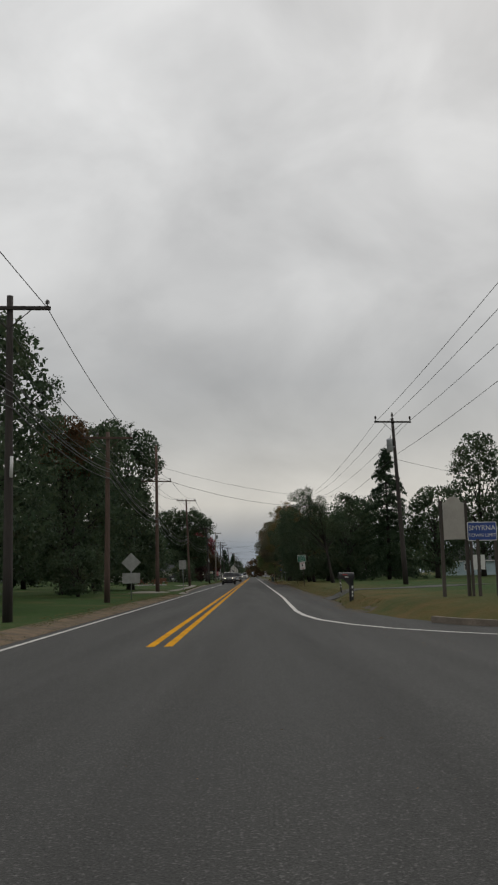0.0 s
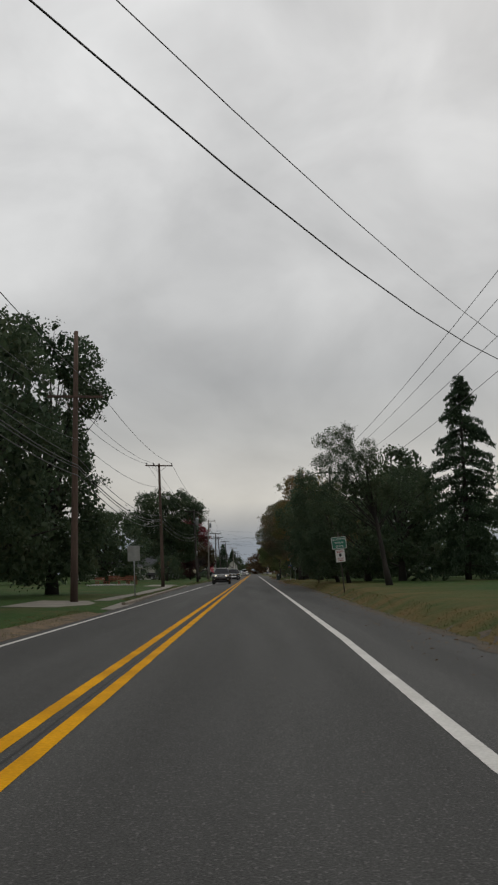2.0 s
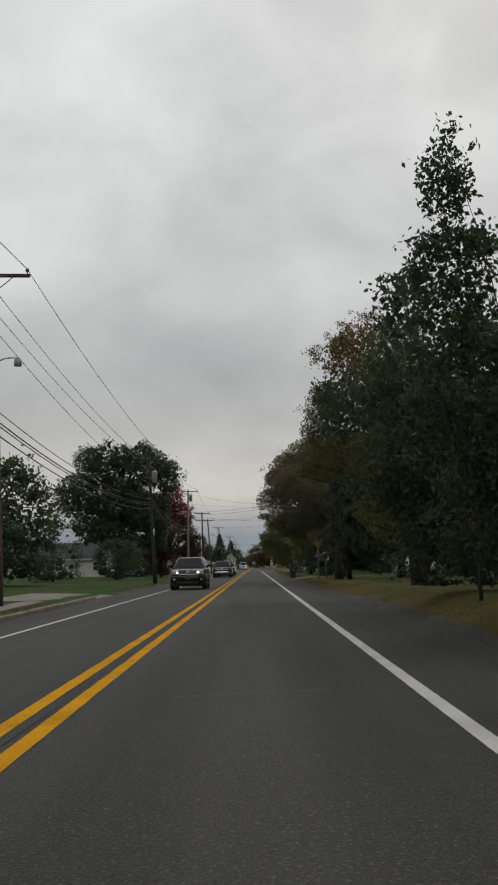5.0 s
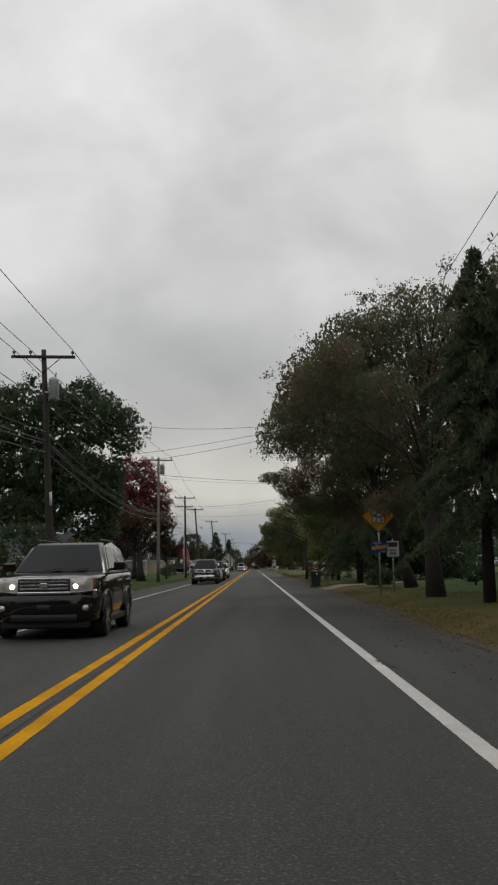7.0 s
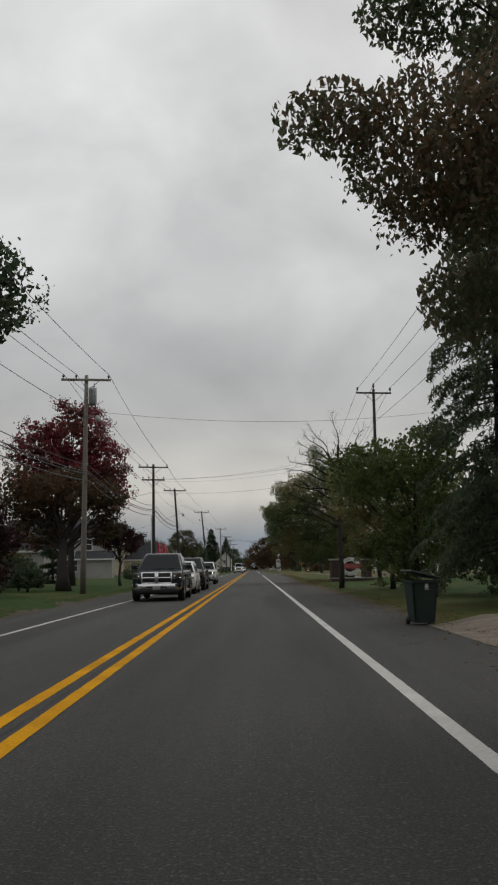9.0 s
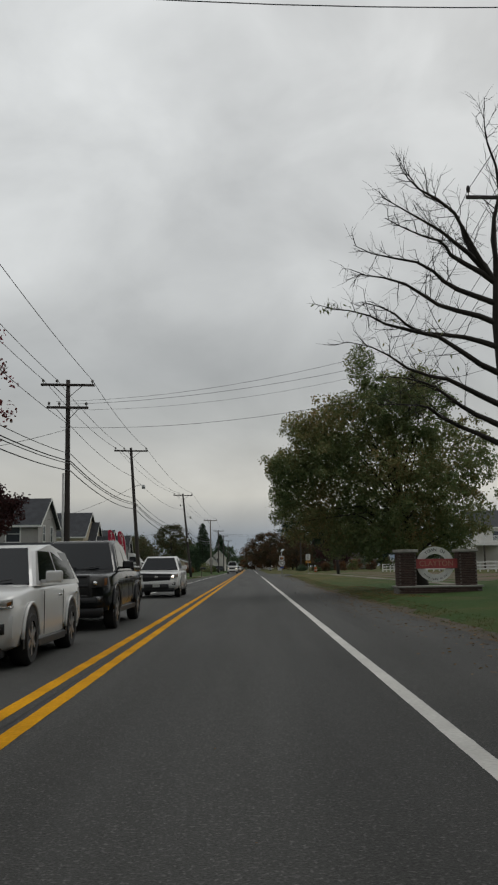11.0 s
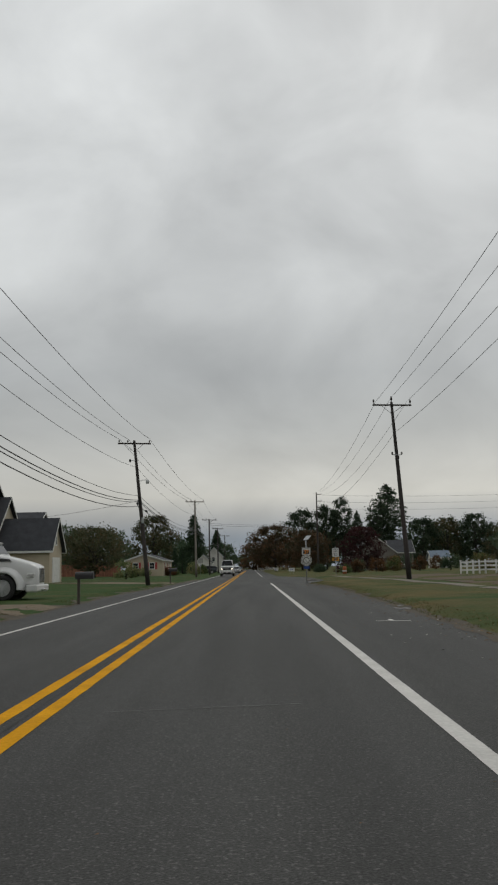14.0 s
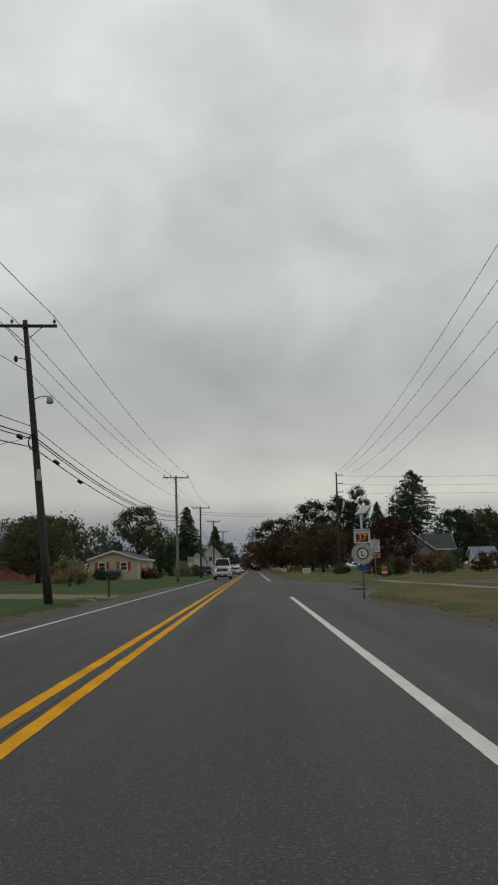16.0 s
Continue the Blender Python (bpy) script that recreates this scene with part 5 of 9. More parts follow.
broadleaf(8.6, 174.6, 7.0, 3.4, 16000, DARK_GREEN, 89, "dense dark evergreen shrubs beside the driveway", leaf=0.15, clumps=110, trunk_r=0.1,
          lobes=[(7.4, 174.5, 2.6, 1.7, 2.3), (9.4, 174.4, 3.8, 2.2, 3.2), (11.4, 174.6, 3.0, 1.8, 2.6)])
conifer(6.9, 171.6, 13.6, 2.7, 27000, 55, "dark drooping evergreen beside the driveway", ragged=0.4, droop=0.55, card=0.2, power=0.34, base=0.13, material=SPRUCE_GREEN)
broadleaf(6.6, 183.5, 6.9, 3.6, 24000, LIGHT_GREEN, 56, "light green bushy tree beside the verge", leaf=0.13, clumps=150, trunk_r=0.1,
          lobes=[(5.3, 183.6, 5.2, 1.7, 1.6), (6.6, 181, 5.2, 2.0, 1.7), (6.8, 184, 2.3, 2.0, 1.9), (8.0, 181, 2.2, 2.3, 2.0), (4.6, 186.6, 5.4, 1.3, 1.5)])
broadleaf(6.9, 191.5, 7.0, 3.8, 20000, MAPLE_GREEN, 57, "green bushy tree beside the driveway", leaf=0.15, clumps=130, trunk_r=0.1,
          lobes=[(5.2, 191.6, 5.2, 1.9, 1.7), (6.9, 192, 2.6, 2.1, 2.2), (8.2, 190, 5.0, 2.4, 1.9)])
broadleaf(14, 182, 9, 5, 7000, DARK_GREEN, 58, "dark green tree behind the bushes", leaf=0.25, clumps=80, base=0.05, low=True)
broadleaf(8.4, 224.6, 11.2, 6.3, 90000, MAPLE_GREEN, 59, "large rounded maple just turning colour", fill=0.42, coarse=1.4, lobed=True, leaf=0.105, trunk_r=0.3, clumps=420, base=0.13, slim=0.85,
          lobes=[(5.35, 221.0, 10.3, 0.95, 1.35), (7.7, 222, 8.5, 2.4, 1.9), (4.1, 221.4, 7.5, 2.0, 1.6), (2.4, 221.6, 5.6, 1.65, 1.4), (4.3, 223, 3.9, 2.1, 1.2), (6.6, 223, 5.6, 3.3, 2.8), (10.4, 225, 6.4, 2.6, 2.2),
                 (9.6, 225, 3.8, 3.3, 1.9), (3.2, 224.7, 3.5, 1.2, 0.7), (5.6, 224, 2.9, 2.3, 1.4), (8.4, 224.5, 2.9, 2.9, 1.5), (3.5, 221.6, 6.4, 1.9, 1.6), (6.2, 221.5, 8.5, 1.8, 1.7), (2.6, 223, 4.7, 1.6, 1.2), (1.9, 221.6, 5.6, 1.2, 1.0), (2.9, 221.5, 7.2, 1.2, 0.9), (8.2, 222, 9.6, 1.4, 1.1), (2.0, 221.6, 4.4, 1.0, 0.8), (2.2, 221.6, 3.6, 1.1, 0.7), (2.6, 222, 2.7, 0.9, 0.5), (1.7, 221.6, 5.9, 0.9, 0.7), (2.5, 221.5, 7.7, 1.1, 0.8), (1.9, 221.6, 4.0, 0.8, 0.7), (1.35, 221.6, 5.6, 0.6, 0.7), (1.5, 221.6, 4.5, 0.6, 0.7), (4.4, 222, 2.6, 1.4, 1.1), (5.7, 222, 2.5, 1.5, 1.1), (3.4, 222, 3.4, 1.2, 1.0), (6.8, 222.5, 2.7, 1.5, 1.1), (3.9, 221.4, 8.0, 1.2, 0.8), (4.7, 221.4, 8.6, 1.0, 0.8),
                 (1.5, 221.8, 3.5, 0.6, 0.5), (2.1, 221.8, 2.75, 0.7, 0.45), (4.0, 221.6, 5.6, 1.8, 1.6), (4.2, 222, 2.0, 1.0, 0.6), (5.3, 222, 2.0, 1.1, 0.6)])
bare_tree(5.0, 197.6, 60, "nearly bare tree with fine twigs over the verge",
          [(1.61, 196.7, 5.92), (1.95, 196.5, 5.23), (2.17, 196.8, 7.14), (2.1, 197.0, 6.75), (2.75, 196.9, 8.1), (3.05, 196.5, 8.5), (2.7, 196.4, 7.5), (2.35, 197.3, 6.2), (2.75, 196.6, 4.6), (2.7, 197.2, 4.2),
           (3.4, 198.2, 9.3), (4.6, 196.4, 9.6), (7.6, 198.2, 6.4), (8.0, 197.2, 7.6), (6.6, 198.8, 9.2), (7.0, 196.6, 5.2)])
broadleaf(6.5, 462, 12.2, 9.4, 15000, BROWN_MIX, 61, "wide rust-brown trees beside the far road", leaf=0.38, clumps=130, base=0.08, low=True)
broadleaf(13, 430, 9.5, 6.0, 6000, BROWN_MIX, 62, "brown-green tree at the corner", leaf=0.34, clumps=90, base=0.06, low=True)
broadleaf(20.5, 472, 17.5, 5.4, 13000, FAR_GREEN, 63, "tall dark rounded tree", leaf=0.40, clumps=110, base=0.06, low=True, puff=1.3)
broadleaf(14.0, 474, 17.0, 6.2, 14000, FAR_GREEN, 81, "tall dark rounded tree", leaf=0.40, clumps=110, base=0.06, low=True, puff=1.3)
broadleaf(25.0, 473, 20.2, 3.6, 5000, FAR_GREEN, 64, "tall dark rounded pine", leaf=0.34, clumps=80, base=0.35)
conifer(27.4, 460, 14.8, 4.6, 9000, 65, "dark pointed spruce behind the cottage", card=0.55, power=0.7)
conifer(34.8, 457, 21.3, 9.4, 14000, 66, "tall dark spruce with drooping tiers", card=0.6, ragged=0.6, droop=0.12, power=0.55)
broadleaf(31.8, 452, 18.4, 4.4, 9000, FAR_GREEN, 67, "tall dark dense tree beside the spruce", leaf=0.38, clumps=120, base=0.05, low=True)
broadleaf(41.5, 447, 12.6, 5.2, 6000, FAR_GREEN, 82, "dark dense tree behind the cottage", leaf=0.38, clumps=100, base=0.04, low=True)
broadleaf(54, 446, 13.4, 5.6, 6000, FAR_GREEN, 83, "dark tree line behind the fields", leaf=0.40, clumps=100, base=0.04, low=True)
broadleaf(20.2, 394, 8.4, 5.0, 9000, MAROON_LEAF, 68, "broad dark maroon ornamental tree beside the cottage", leaf=0.25, clumps=110, base=0.04, low=True)
broadleaf(48, 450, 12.8, 6.0, 5000, OLIVE_MIX, 69, "paler green tree line behind the fields", leaf=0.40, clumps=90, base=0.05, low=True)
broadleaf(62, 440, 11.5, 9.0, 4500, OLIVE_MIX, 70, "dark tree line behind the fields", leaf=0.45, clumps=90, base=0.05, low=True)
broadleaf(46, 350, 8.5, 7.0, 4500, DARK_GREEN, 71, "dark tree behind the white fence", leaf=0.34, clumps=90, base=0.05, low=True)
broadleaf(2.5, 640, 13, 11, 3500, RUST_MIX, 72, "rust-brown tree at the far bend", leaf=0.67, clumps=80, base=0.05, low=True)
broadleaf(-12, 620, 12, 8, 2500, DARK_GREEN, 73, "dark tree at the far end of the road", leaf=0.67, clumps=80, base=0.05, low=True)


# ---- woods behind: masses of foliage ----
def woods(x0, x1, y0, y1, h, leaves, material, seed, label, leaf=0.5, clumps=120):
    rng = np.random.default_rng(seed)
    cx = rng.uniform(x0, x1, clumps)
    cy = rng.uniform(y0, y1, clumps)
    top = h * (0.72 + 0.28 * np.array([noise.noise(Vector((a * 0.06 + seed, b * 0.06, 0))) for a, b in zip(cx, cy)]))
    cz = rng.uniform(0.05, 1.0, clumps) ** 0.7 * top
    rc = rng.uniform(0.10, 0.2, clumps) * h
    pick = rng.choice(clumps, size=leaves, p=rc ** 2 / (rc ** 2).sum())
    p = rng.normal(size=(leaves, 3))
    p /= np.linalg.norm(p, axis=1)[:, None]
    p *= rng.uniform(0, 1, leaves)[:, None] ** 0.45
    pos = np.stack([cx, cy, cz], -1)[pick] + p * rc[pick][:, None]
    pos[:, 2] = np.maximum(pos[:, 2], 0.2)
    ob = new("woods", leaf_cards("woods", pos, rng.uniform(0.6, 1.3, leaves) * leaf, rng, material))
    return tagged(ob, label, "trees", kind="stuff")


woods(-48, -27, 10, 135, 11, 12500, DARK_GREEN, 101, "dark leafy wood behind the left lawn", 0.6, 200)
woods(15, 34, 100, 215, 10.5, 15000, DARK_GREEN, 102, "dark leafy grove behind the roadside trees", 0.5, 220)
woods(28, 70, 84, 100, 12, 6500, DARK_GREEN, 103, "dark tree line behind the right lawn", 0.6, 110)
woods(-70, -30, 150, 235, 12, 9000, DARK_GREEN, 104, "dark tree line behind the houses", 0.8, 140)
woods(-95, -36, 330, 370, 10, 8000, OLIVE_MIX, 105, "green hedgerow behind the yards", 0.8, 120)
woods(-90, -18, 470, 500, 14.5, 8000, DARK_GREEN, 106, "dark tree line behind the yards", 1.0, 120)
woods(30, 150, 455, 480, 14.5, 10500, DARK_GREEN, 107, "dark tree line beyond the field", 1.0, 160)
woods(16, 40, 470, 540, 15, 6500, DARK_GREEN, 108, "dark trees behind the corner house", 0.9, 110)
woods(5, 16, 480, 620, 13, 6500, RUST_MIX, 109, "brown-green trees lining the far road", 0.7, 120)
woods(-40, -9, 560, 640, 14, 5000, DARK_GREEN, 110, "dark trees lining the far road", 1.0, 90)
woods(-420, -60, 690, 760, 17, 9000, DARK_GREEN, 111, "distant dark tree line on the horizon", 2.6, 260)
woods(20, 420, 690, 760, 17, 9000, DARK_GREEN, 112, "distant dark tree line on the horizon", 2.6, 260)
woods(-60, 30, 780, 840, 12, 3000, DARK_GREEN, 113, "distant dark tree line at the road's end", 2.2, 100)
woods(50, 110, 300, 420, 11, 5000, DARK_GREEN, 114, "dark trees beside the white house", 0.9, 90)

# ---- more materials ----
SIGN_BACK = paint("sign_back_metal", (0.33, 0.33, 0.31), (0.25, 0.25, 0.235), 3, 0.5, 0, 0.08, metal=0.2)
SIGN_WHITE = paint("sign_white", (0.60, 0.60, 0.57), (0.50, 0.50, 0.47), 3, 0.5, 0, 0.05)
SIGN_GREEN = paint("sign_green", (0.010, 0.135, 0.080), (0.012, 0.105, 0.065), 3, 0.45)
SIGN_BLUE = paint("sign_blue", (0.018, 0.055, 0.24), (0.014, 0.045, 0.19), 3, 0.45)
SIGN_YELLOW = paint("sign_yellow", (0.56, 0.25, 0.012), (0.45, 0.20, 0.012), 3, 0.5, 0, 0.06)
SIGN_ORANGE = paint("faded_orange", (0.40, 0.10, 0.03), (0.26, 0.08, 0.03), 5, 0.6, 0, 0.1)
INK = paint("black_ink", (0.022, 0.022, 0.024), rough=0.5)
PANEL_GREY = paint("weathered_panel", (0.36, 0.34, 0.30), (0.29, 0.27, 0.24), 2, 0.7, 0.1, 0.08)
POST_WOOD = paint("dark_post_wood", (0.075, 0.062, 0.052), (0.045, 0.038, 0.032), 2, 0.9, 0.4, 0.2, stretch=(1, 1, 0.2))
BRICK_RED = paint("red_brick", (0.070, 0.040, 0.031), (0.045, 0.029, 0.024), 9, 0.9, 0.5, 0.2, random_hue=0.28)
MORTAR = paint("mortar", (0.20, 0.18, 0.16), (0.13, 0.12, 0.11), 6, 0.95, 0.4, 0.2)
CAP_STONE = paint("cap_stone", (0.33, 0.32, 0.29), (0.24, 0.23, 0.21), 4, 0.85, 0.3, 0.15)
BIN_GREEN = paint("bin_plastic", (0.013, 0.030, 0.025), (0.009, 0.021, 0.018), 3, 0.5, 0.05, 0.05)
BLACK_PLASTIC = paint("black_plastic", (0.014, 0.014, 0.015), (0.009, 0.009, 0.010), 3, 0.45, 0.05)
RED_PAINT = paint("red_paint", (0.30, 0.030, 0.030), (0.22, 0.026, 0.026), 3, 0.5)
BAND_RED = paint("sign_red_band", (0.33, 0.055, 0.055), (0.26, 0.050, 0.050), 2, 0.55, 0, 0.06)
FLAG_RED = paint("flag_cloth", (0.42, 0.018, 0.050), (0.30, 0.014, 0.040), 2, 0.75, 0.15, 0.06)
WHITE_VINYL = paint("white_vinyl", (0.68, 0.68, 0.66), (0.58, 0.58, 0.56), 2, 0.5, 0, 0.04)
SIDING_BEIGE = paint("beige_siding", (0.42, 0.36, 0.26), (0.37, 0.31, 0.22), 0.8, 0.7, 0.05, 0.04)
SIDING_GREY = paint("grey_siding", (0.30, 0.29, 0.27), (0.25, 0.24, 0.225), 0.8, 0.7, 0.05, 0.04)
SIDING_WHITE = paint("white_siding", (0.60, 0.58, 0.54), (0.52, 0.50, 0.46), 0.8, 0.7, 0.05, 0.04)
SIDING_BLUE = paint("pale_blue_siding", (0.34, 0.42, 0.45), (0.29, 0.37, 0.40), 0.8, 0.7, 0.05, 0.04)
SIDING_TAUPE = paint("taupe_siding", (0.19, 0.175, 0.15), (0.145, 0.135, 0.115), 0.8, 0.7, 0.05, 0.04)
ROOF_DARK = paint("dark_shingles", (0.034, 0.036, 0.042), (0.022, 0.024, 0.028), 1.5, 0.9, 0.5, 0.25)
ROOF_BLUE = paint("blue_grey_roof", (0.13, 0.17, 0.22), (0.10, 0.135, 0.18), 1.5, 0.8, 0.2, 0.1)
TRIM = paint("white_trim", (0.60, 0.60, 0.57), (0.52, 0.52, 0.49), 3, 0.6)
WINDOW_GLASS = glass_paint("window_glass", (0.035, 0.04, 0.045))
SHUTTER_RED = paint("red_shutter", (0.36, 0.05, 0.045), (0.29, 0.042, 0.04), 3, 0.6)
FENCE_WOOD = paint("red_brown_fence", (0.24, 0.095, 0.055), (0.16, 0.068, 0.042), 2, 0.85, 0.4, 0.2, random_hue=0.2)
CAR_GLASS = glass_paint("car_glass", (0.004, 0.006, 0.008), 0.04, 0.24)
TYRE = paint("tyre_rubber", (0.016, 0.016, 0.016), (0.022, 0.021, 0.020), 8, 0.85, 0.2)
CHROME = paint("chrome", (0.80, 0.80, 0.80), (0.72, 0.72, 0.72), 3, 0.22, metal=1.0)
BRIGHT_RIM = paint("polished_rim", (0.62, 0.62, 0.62), (0.50, 0.50, 0.50), 3, 0.3, metal=0.25)
ALLOY = paint("alloy_wheel", (0.40, 0.40, 0.41), (0.33, 0.33, 0.34), 3, 0.3, metal=0.8)
BODY_BROWN = paint("dark_brown_car_paint", (0.014, 0.0085, 0.008), (0.010, 0.0065, 0.006), 1, 0.12, coat=0.5)
BODY_GREY = paint("dark_grey_car_paint", (0.024, 0.030, 0.033), (0.019, 0.024, 0.027), 1, 0.16)
BODY_BLACK = paint("black_car_paint", (0.006, 0.0065, 0.007), (0.005, 0.0055, 0.006), 1, 0.15)
for m in (BODY_BROWN, BODY_GREY, BODY_BLACK):
    m.node_tree.nodes["Principled BSDF"].inputs["Specular IOR Level"].default_value = 0.42
BODY_WHITE = paint("white_car_paint", (0.60, 0.60, 0.585), (0.55, 0.55, 0.535), 1, 0.32, coat=0.6)
BODY_SILVER = paint("silver_car_paint", (0.32, 0.33, 0.335), (0.29, 0.30, 0.305), 1, 0.3, metal=0.5, coat=0.6)
LAMP_SMOKE = paint("smoked_headlamp_lens", (0.10, 0.095, 0.09), (0.05, 0.048, 0.045), 6, 0.12)
LAMP_LENS = paint("headlamp_lens", (0.70, 0.69, 0.66), (0.42, 0.41, 0.39), 9, 0.12, metal=0.35)
HEADLAMP = lamp_paint("lit_headlamp", (1.0, 0.86, 0.66), 6.0)
AMBER_LENS = paint("amber_signal_lens", (0.20, 0.075, 0.018), (0.15, 0.055, 0.014), 6, 0.15)
for dark_gloss in (BODY_BROWN, BODY_GREY, BODY_BLACK):
    dark_gloss.node_tree.nodes["Principled BSDF"].inputs["Specular IOR Level"].default_value = 0.36
AMBER_LED = lamp_paint("amber_led", (0.55, 0.19, 0.03), 0.35)
PLATE = paint("plate_white", (0.45, 0.45, 0.42), (0.40, 0.40, 0.37), 6, 0.5)
TAIL_RED = paint("tail_lamp_red", (0.25, 0.01, 0.01), (0.2, 0.01, 0.01), 6, 0.2)


PATH_CONCRETE = paint("aged_concrete", (0.165, 0.142, 0.108), (0.115, 0.100, 0.078), 0.9, 0.9, 0.4, 0.2, world_space=True)
VERGE_DIRT = paint("verge_dirt", (0.150, 0.098, 0.052), (0.070, 0.052, 0.030), 1.8, 0.95, 0.7, 0.35, world_space=True)
FIELD_DIRT = paint("dry_field", (0.080, 0.040, 0.018), (0.056, 0.040, 0.018), 0.5, 0.95, 0.7, 0.3, world_space=True)


# ---- paving beside the road ----
def slab_strip(name, left, right, z, material, label, category, thick=0.1, parts=0):
    """A paved strip between two lines in plan, laid on the ground; optionally cut into slabs."""
    def at(line, t):
        k = t * (len(line) - 1)
        i = min(int(k), len(line) - 2)
        a, b = Vector(line[i]), Vector(line[i + 1])
        return a.lerp(b, k - i)
    host = None
    n = parts or 1
    if parts:
        host = new(name)
        tagged(host, label, category, kind="structure")
    for j in range(n):
        gap = 0.008 if parts else 0
        bm = bmesh.new()
        rows = []
        steps = 2 if parts else 14
        for i in range(steps + 1):
            t = (j + gap + (1 - 2 * gap) * i / steps) / n
            p, q = at(left, t), at(right, t)
            m = p.lerp(q, 0.5)
            rows.append([(p.x, p.y, max(ground_z(p.x, p.y), 0) + z), (m.x, m.y, max(ground_z(m.x, m.y), 0) + z), (q.x, q.y, max(ground_z(q.x, q.y), 0) + z)])
        top = [[bm.verts.new(v) for v in r] for r in rows]
        bot = [[bm.verts.new((v[0], v[1], v[2] - thick)) for v in r] for r in rows]
        for a, b, c, d in zip(top, top[1:], bot, bot[1:]):
            for i in range(2):
                bm.faces.new((a[i], a[i + 1], b[i + 1], b[i]))
            bm.faces.new((a[0], b[0], d[0], c[0]))
            bm.faces.new((b[2], a[2], c[2], d[2]))
        bm.faces.new((top[0][0], bot[0][0], bot[0][1], bot[0][2], top[0][2], top[0][1]))
        bm.faces.new((top[-1][0], top[-1][1], top[-1][2], bot[-1][2], bot[-1][1], bot[-1][0]))
        if parts:
            part("slab", bm, material, host)
        else:
            ob = part(name, bm, material)
            tagged(ob, label, category, kind="structure")


def kerb(name, pts, h, w, material, label):
    pts = [Vector((*p, 0)) for p in pts]
    bm = bmesh.new()
    prof = [(0, -0.06), (0, h - 0.03), (0.03, h), (w, h), (w, -0.06)]
    rings = []
    for i, p in enumerate(pts):
        d = (pts[min(i + 1, len(pts) - 1)] - pts[max(i - 1, 0)]).normalized()
        s = Vector((d.y, -d.x, 0))
        rings.append([bm.verts.new(p + s * a + Vector((0, 0, b + 0.012 * noise.noise(p * 0.7)))) for a, b in prof])
    for a, b in zip(rings, rings[1:]):
        for k in range(len(prof) - 1):
            bm.faces.new((a[k], a[k + 1], b[k + 1], b[k]))
    bm.faces.new(rings[0])
    bm.faces.new(rings[-1])
    tagged(part(name, bm, material), label, "kerb", kind="structure")


kerb("kerb_1", [(between(y, LEFT_EDGE), y) for y in range(117, 63, -2)], 0.13, 0.16, OLD_KERB, "grey concrete kerb along the grass strip")
kerb("kerb_2", [(4.55, 16.6), (4.9, 15.4), (5.5, 14.35), (6.6, 13.4), (8.2, 12.6), (10.8, 11.6)], 0.15, 0.18, OLD_KERB, "old brown weathered kerb at the street corner")
slab_strip("sidewalk_1", [(-7.2, 68), (-7.35, 85), (-7.8, 103), (-8.3, 112)], [(-6.45, 68), (-6.6, 85), (-7.05, 103), (-7.55, 112)], 0.03, CONCRETE, "pale concrete sidewalk beside the kerb", "sidewalk", parts=28)
slab_strip("apron_1", [(-9.5, 61.5), (-9.5, 64.5), (-9.5, 68.2)], [(-5.15, 60.5), (-5.2, 64.5), (-5.35, 68.0)], 0.022, CONCRETE, "concrete driveway apron at the kerb", "driveway")
slab_strip("apron_2", [(-10.5, 113), (-10.5, 118), (-10.5, 122)], [(-6.55, 113), (-6.65, 118), (-6.65, 122)], 0.022, CONCRETE, "concrete driveway apron at the kerb", "driveway")
slab_strip("driveway_1", [(3.6, 37.6), (6.0, 38.6), (12, 40.5), (24, 42.5)], [(3.6, 41.6), (6.0, 42.4), (12, 44), (24, 46)], 0.012, ASPHALT, "worn asphalt driveway beside the mailbox", "driveway", 0.06)
slab_strip("driveway_2", [(3.8, 161.4), (6, 164.5), (10, 169), (16, 173)], [(3.8, 166.8), (6, 168.2), (10, 171.5), (16, 175.5)], 0.01, GRAVEL, "pale gravel driveway crossing the verge", "driveway", 0.06)
slab_strip("driveway_3", [(-6.5, 256), (-9, 256.5), (-13, 257)], [(-6.5, 262), (-9, 261.5), (-13, 261)], 0.012, DIRT, "worn dirt driveway in front of the parked trucks", "driveway", 0.06)
slab_strip("driveway_4", [(-6.3, 300), (-9, 302), (-17, 306)], [(-6.2, 307), (-9, 308.5), (-17, 311)], 0.012, DIRT, "dirt driveway leading to the garage", "driveway", 0.06)
slab_strip("path_1", [(10.35, 228), (10.35, 260), (10.15, 300), (8.9, 332)], [(11.15, 228), (11.15, 260), (10.95, 300), (9.65, 332)], 0.02, PATH_CONCRETE, "pale concrete path across the open verge", "sidewalk", parts=60)
slab_strip("dry_field", [(12.2, 236), (12.2, 262), (12.2, 300), (12.0, 322)], [(25, 236), (24, 262), (21.5, 300), (19, 322)], 0.008, FIELD_DIRT, "dry brown field behind the path", "field", 0.05)
slab_strip("dirt_edge_1", [(-5.9, 4), (-6.0, 24), (-5.8, 44), (-5.6, 58)], [(-5.05, 4), (-5.05, 24), (-5.05, 44), (-5.05, 58)], 0.006, VERGE_DIRT, "bare dirt strip beside the white line", "verge", 0.05)


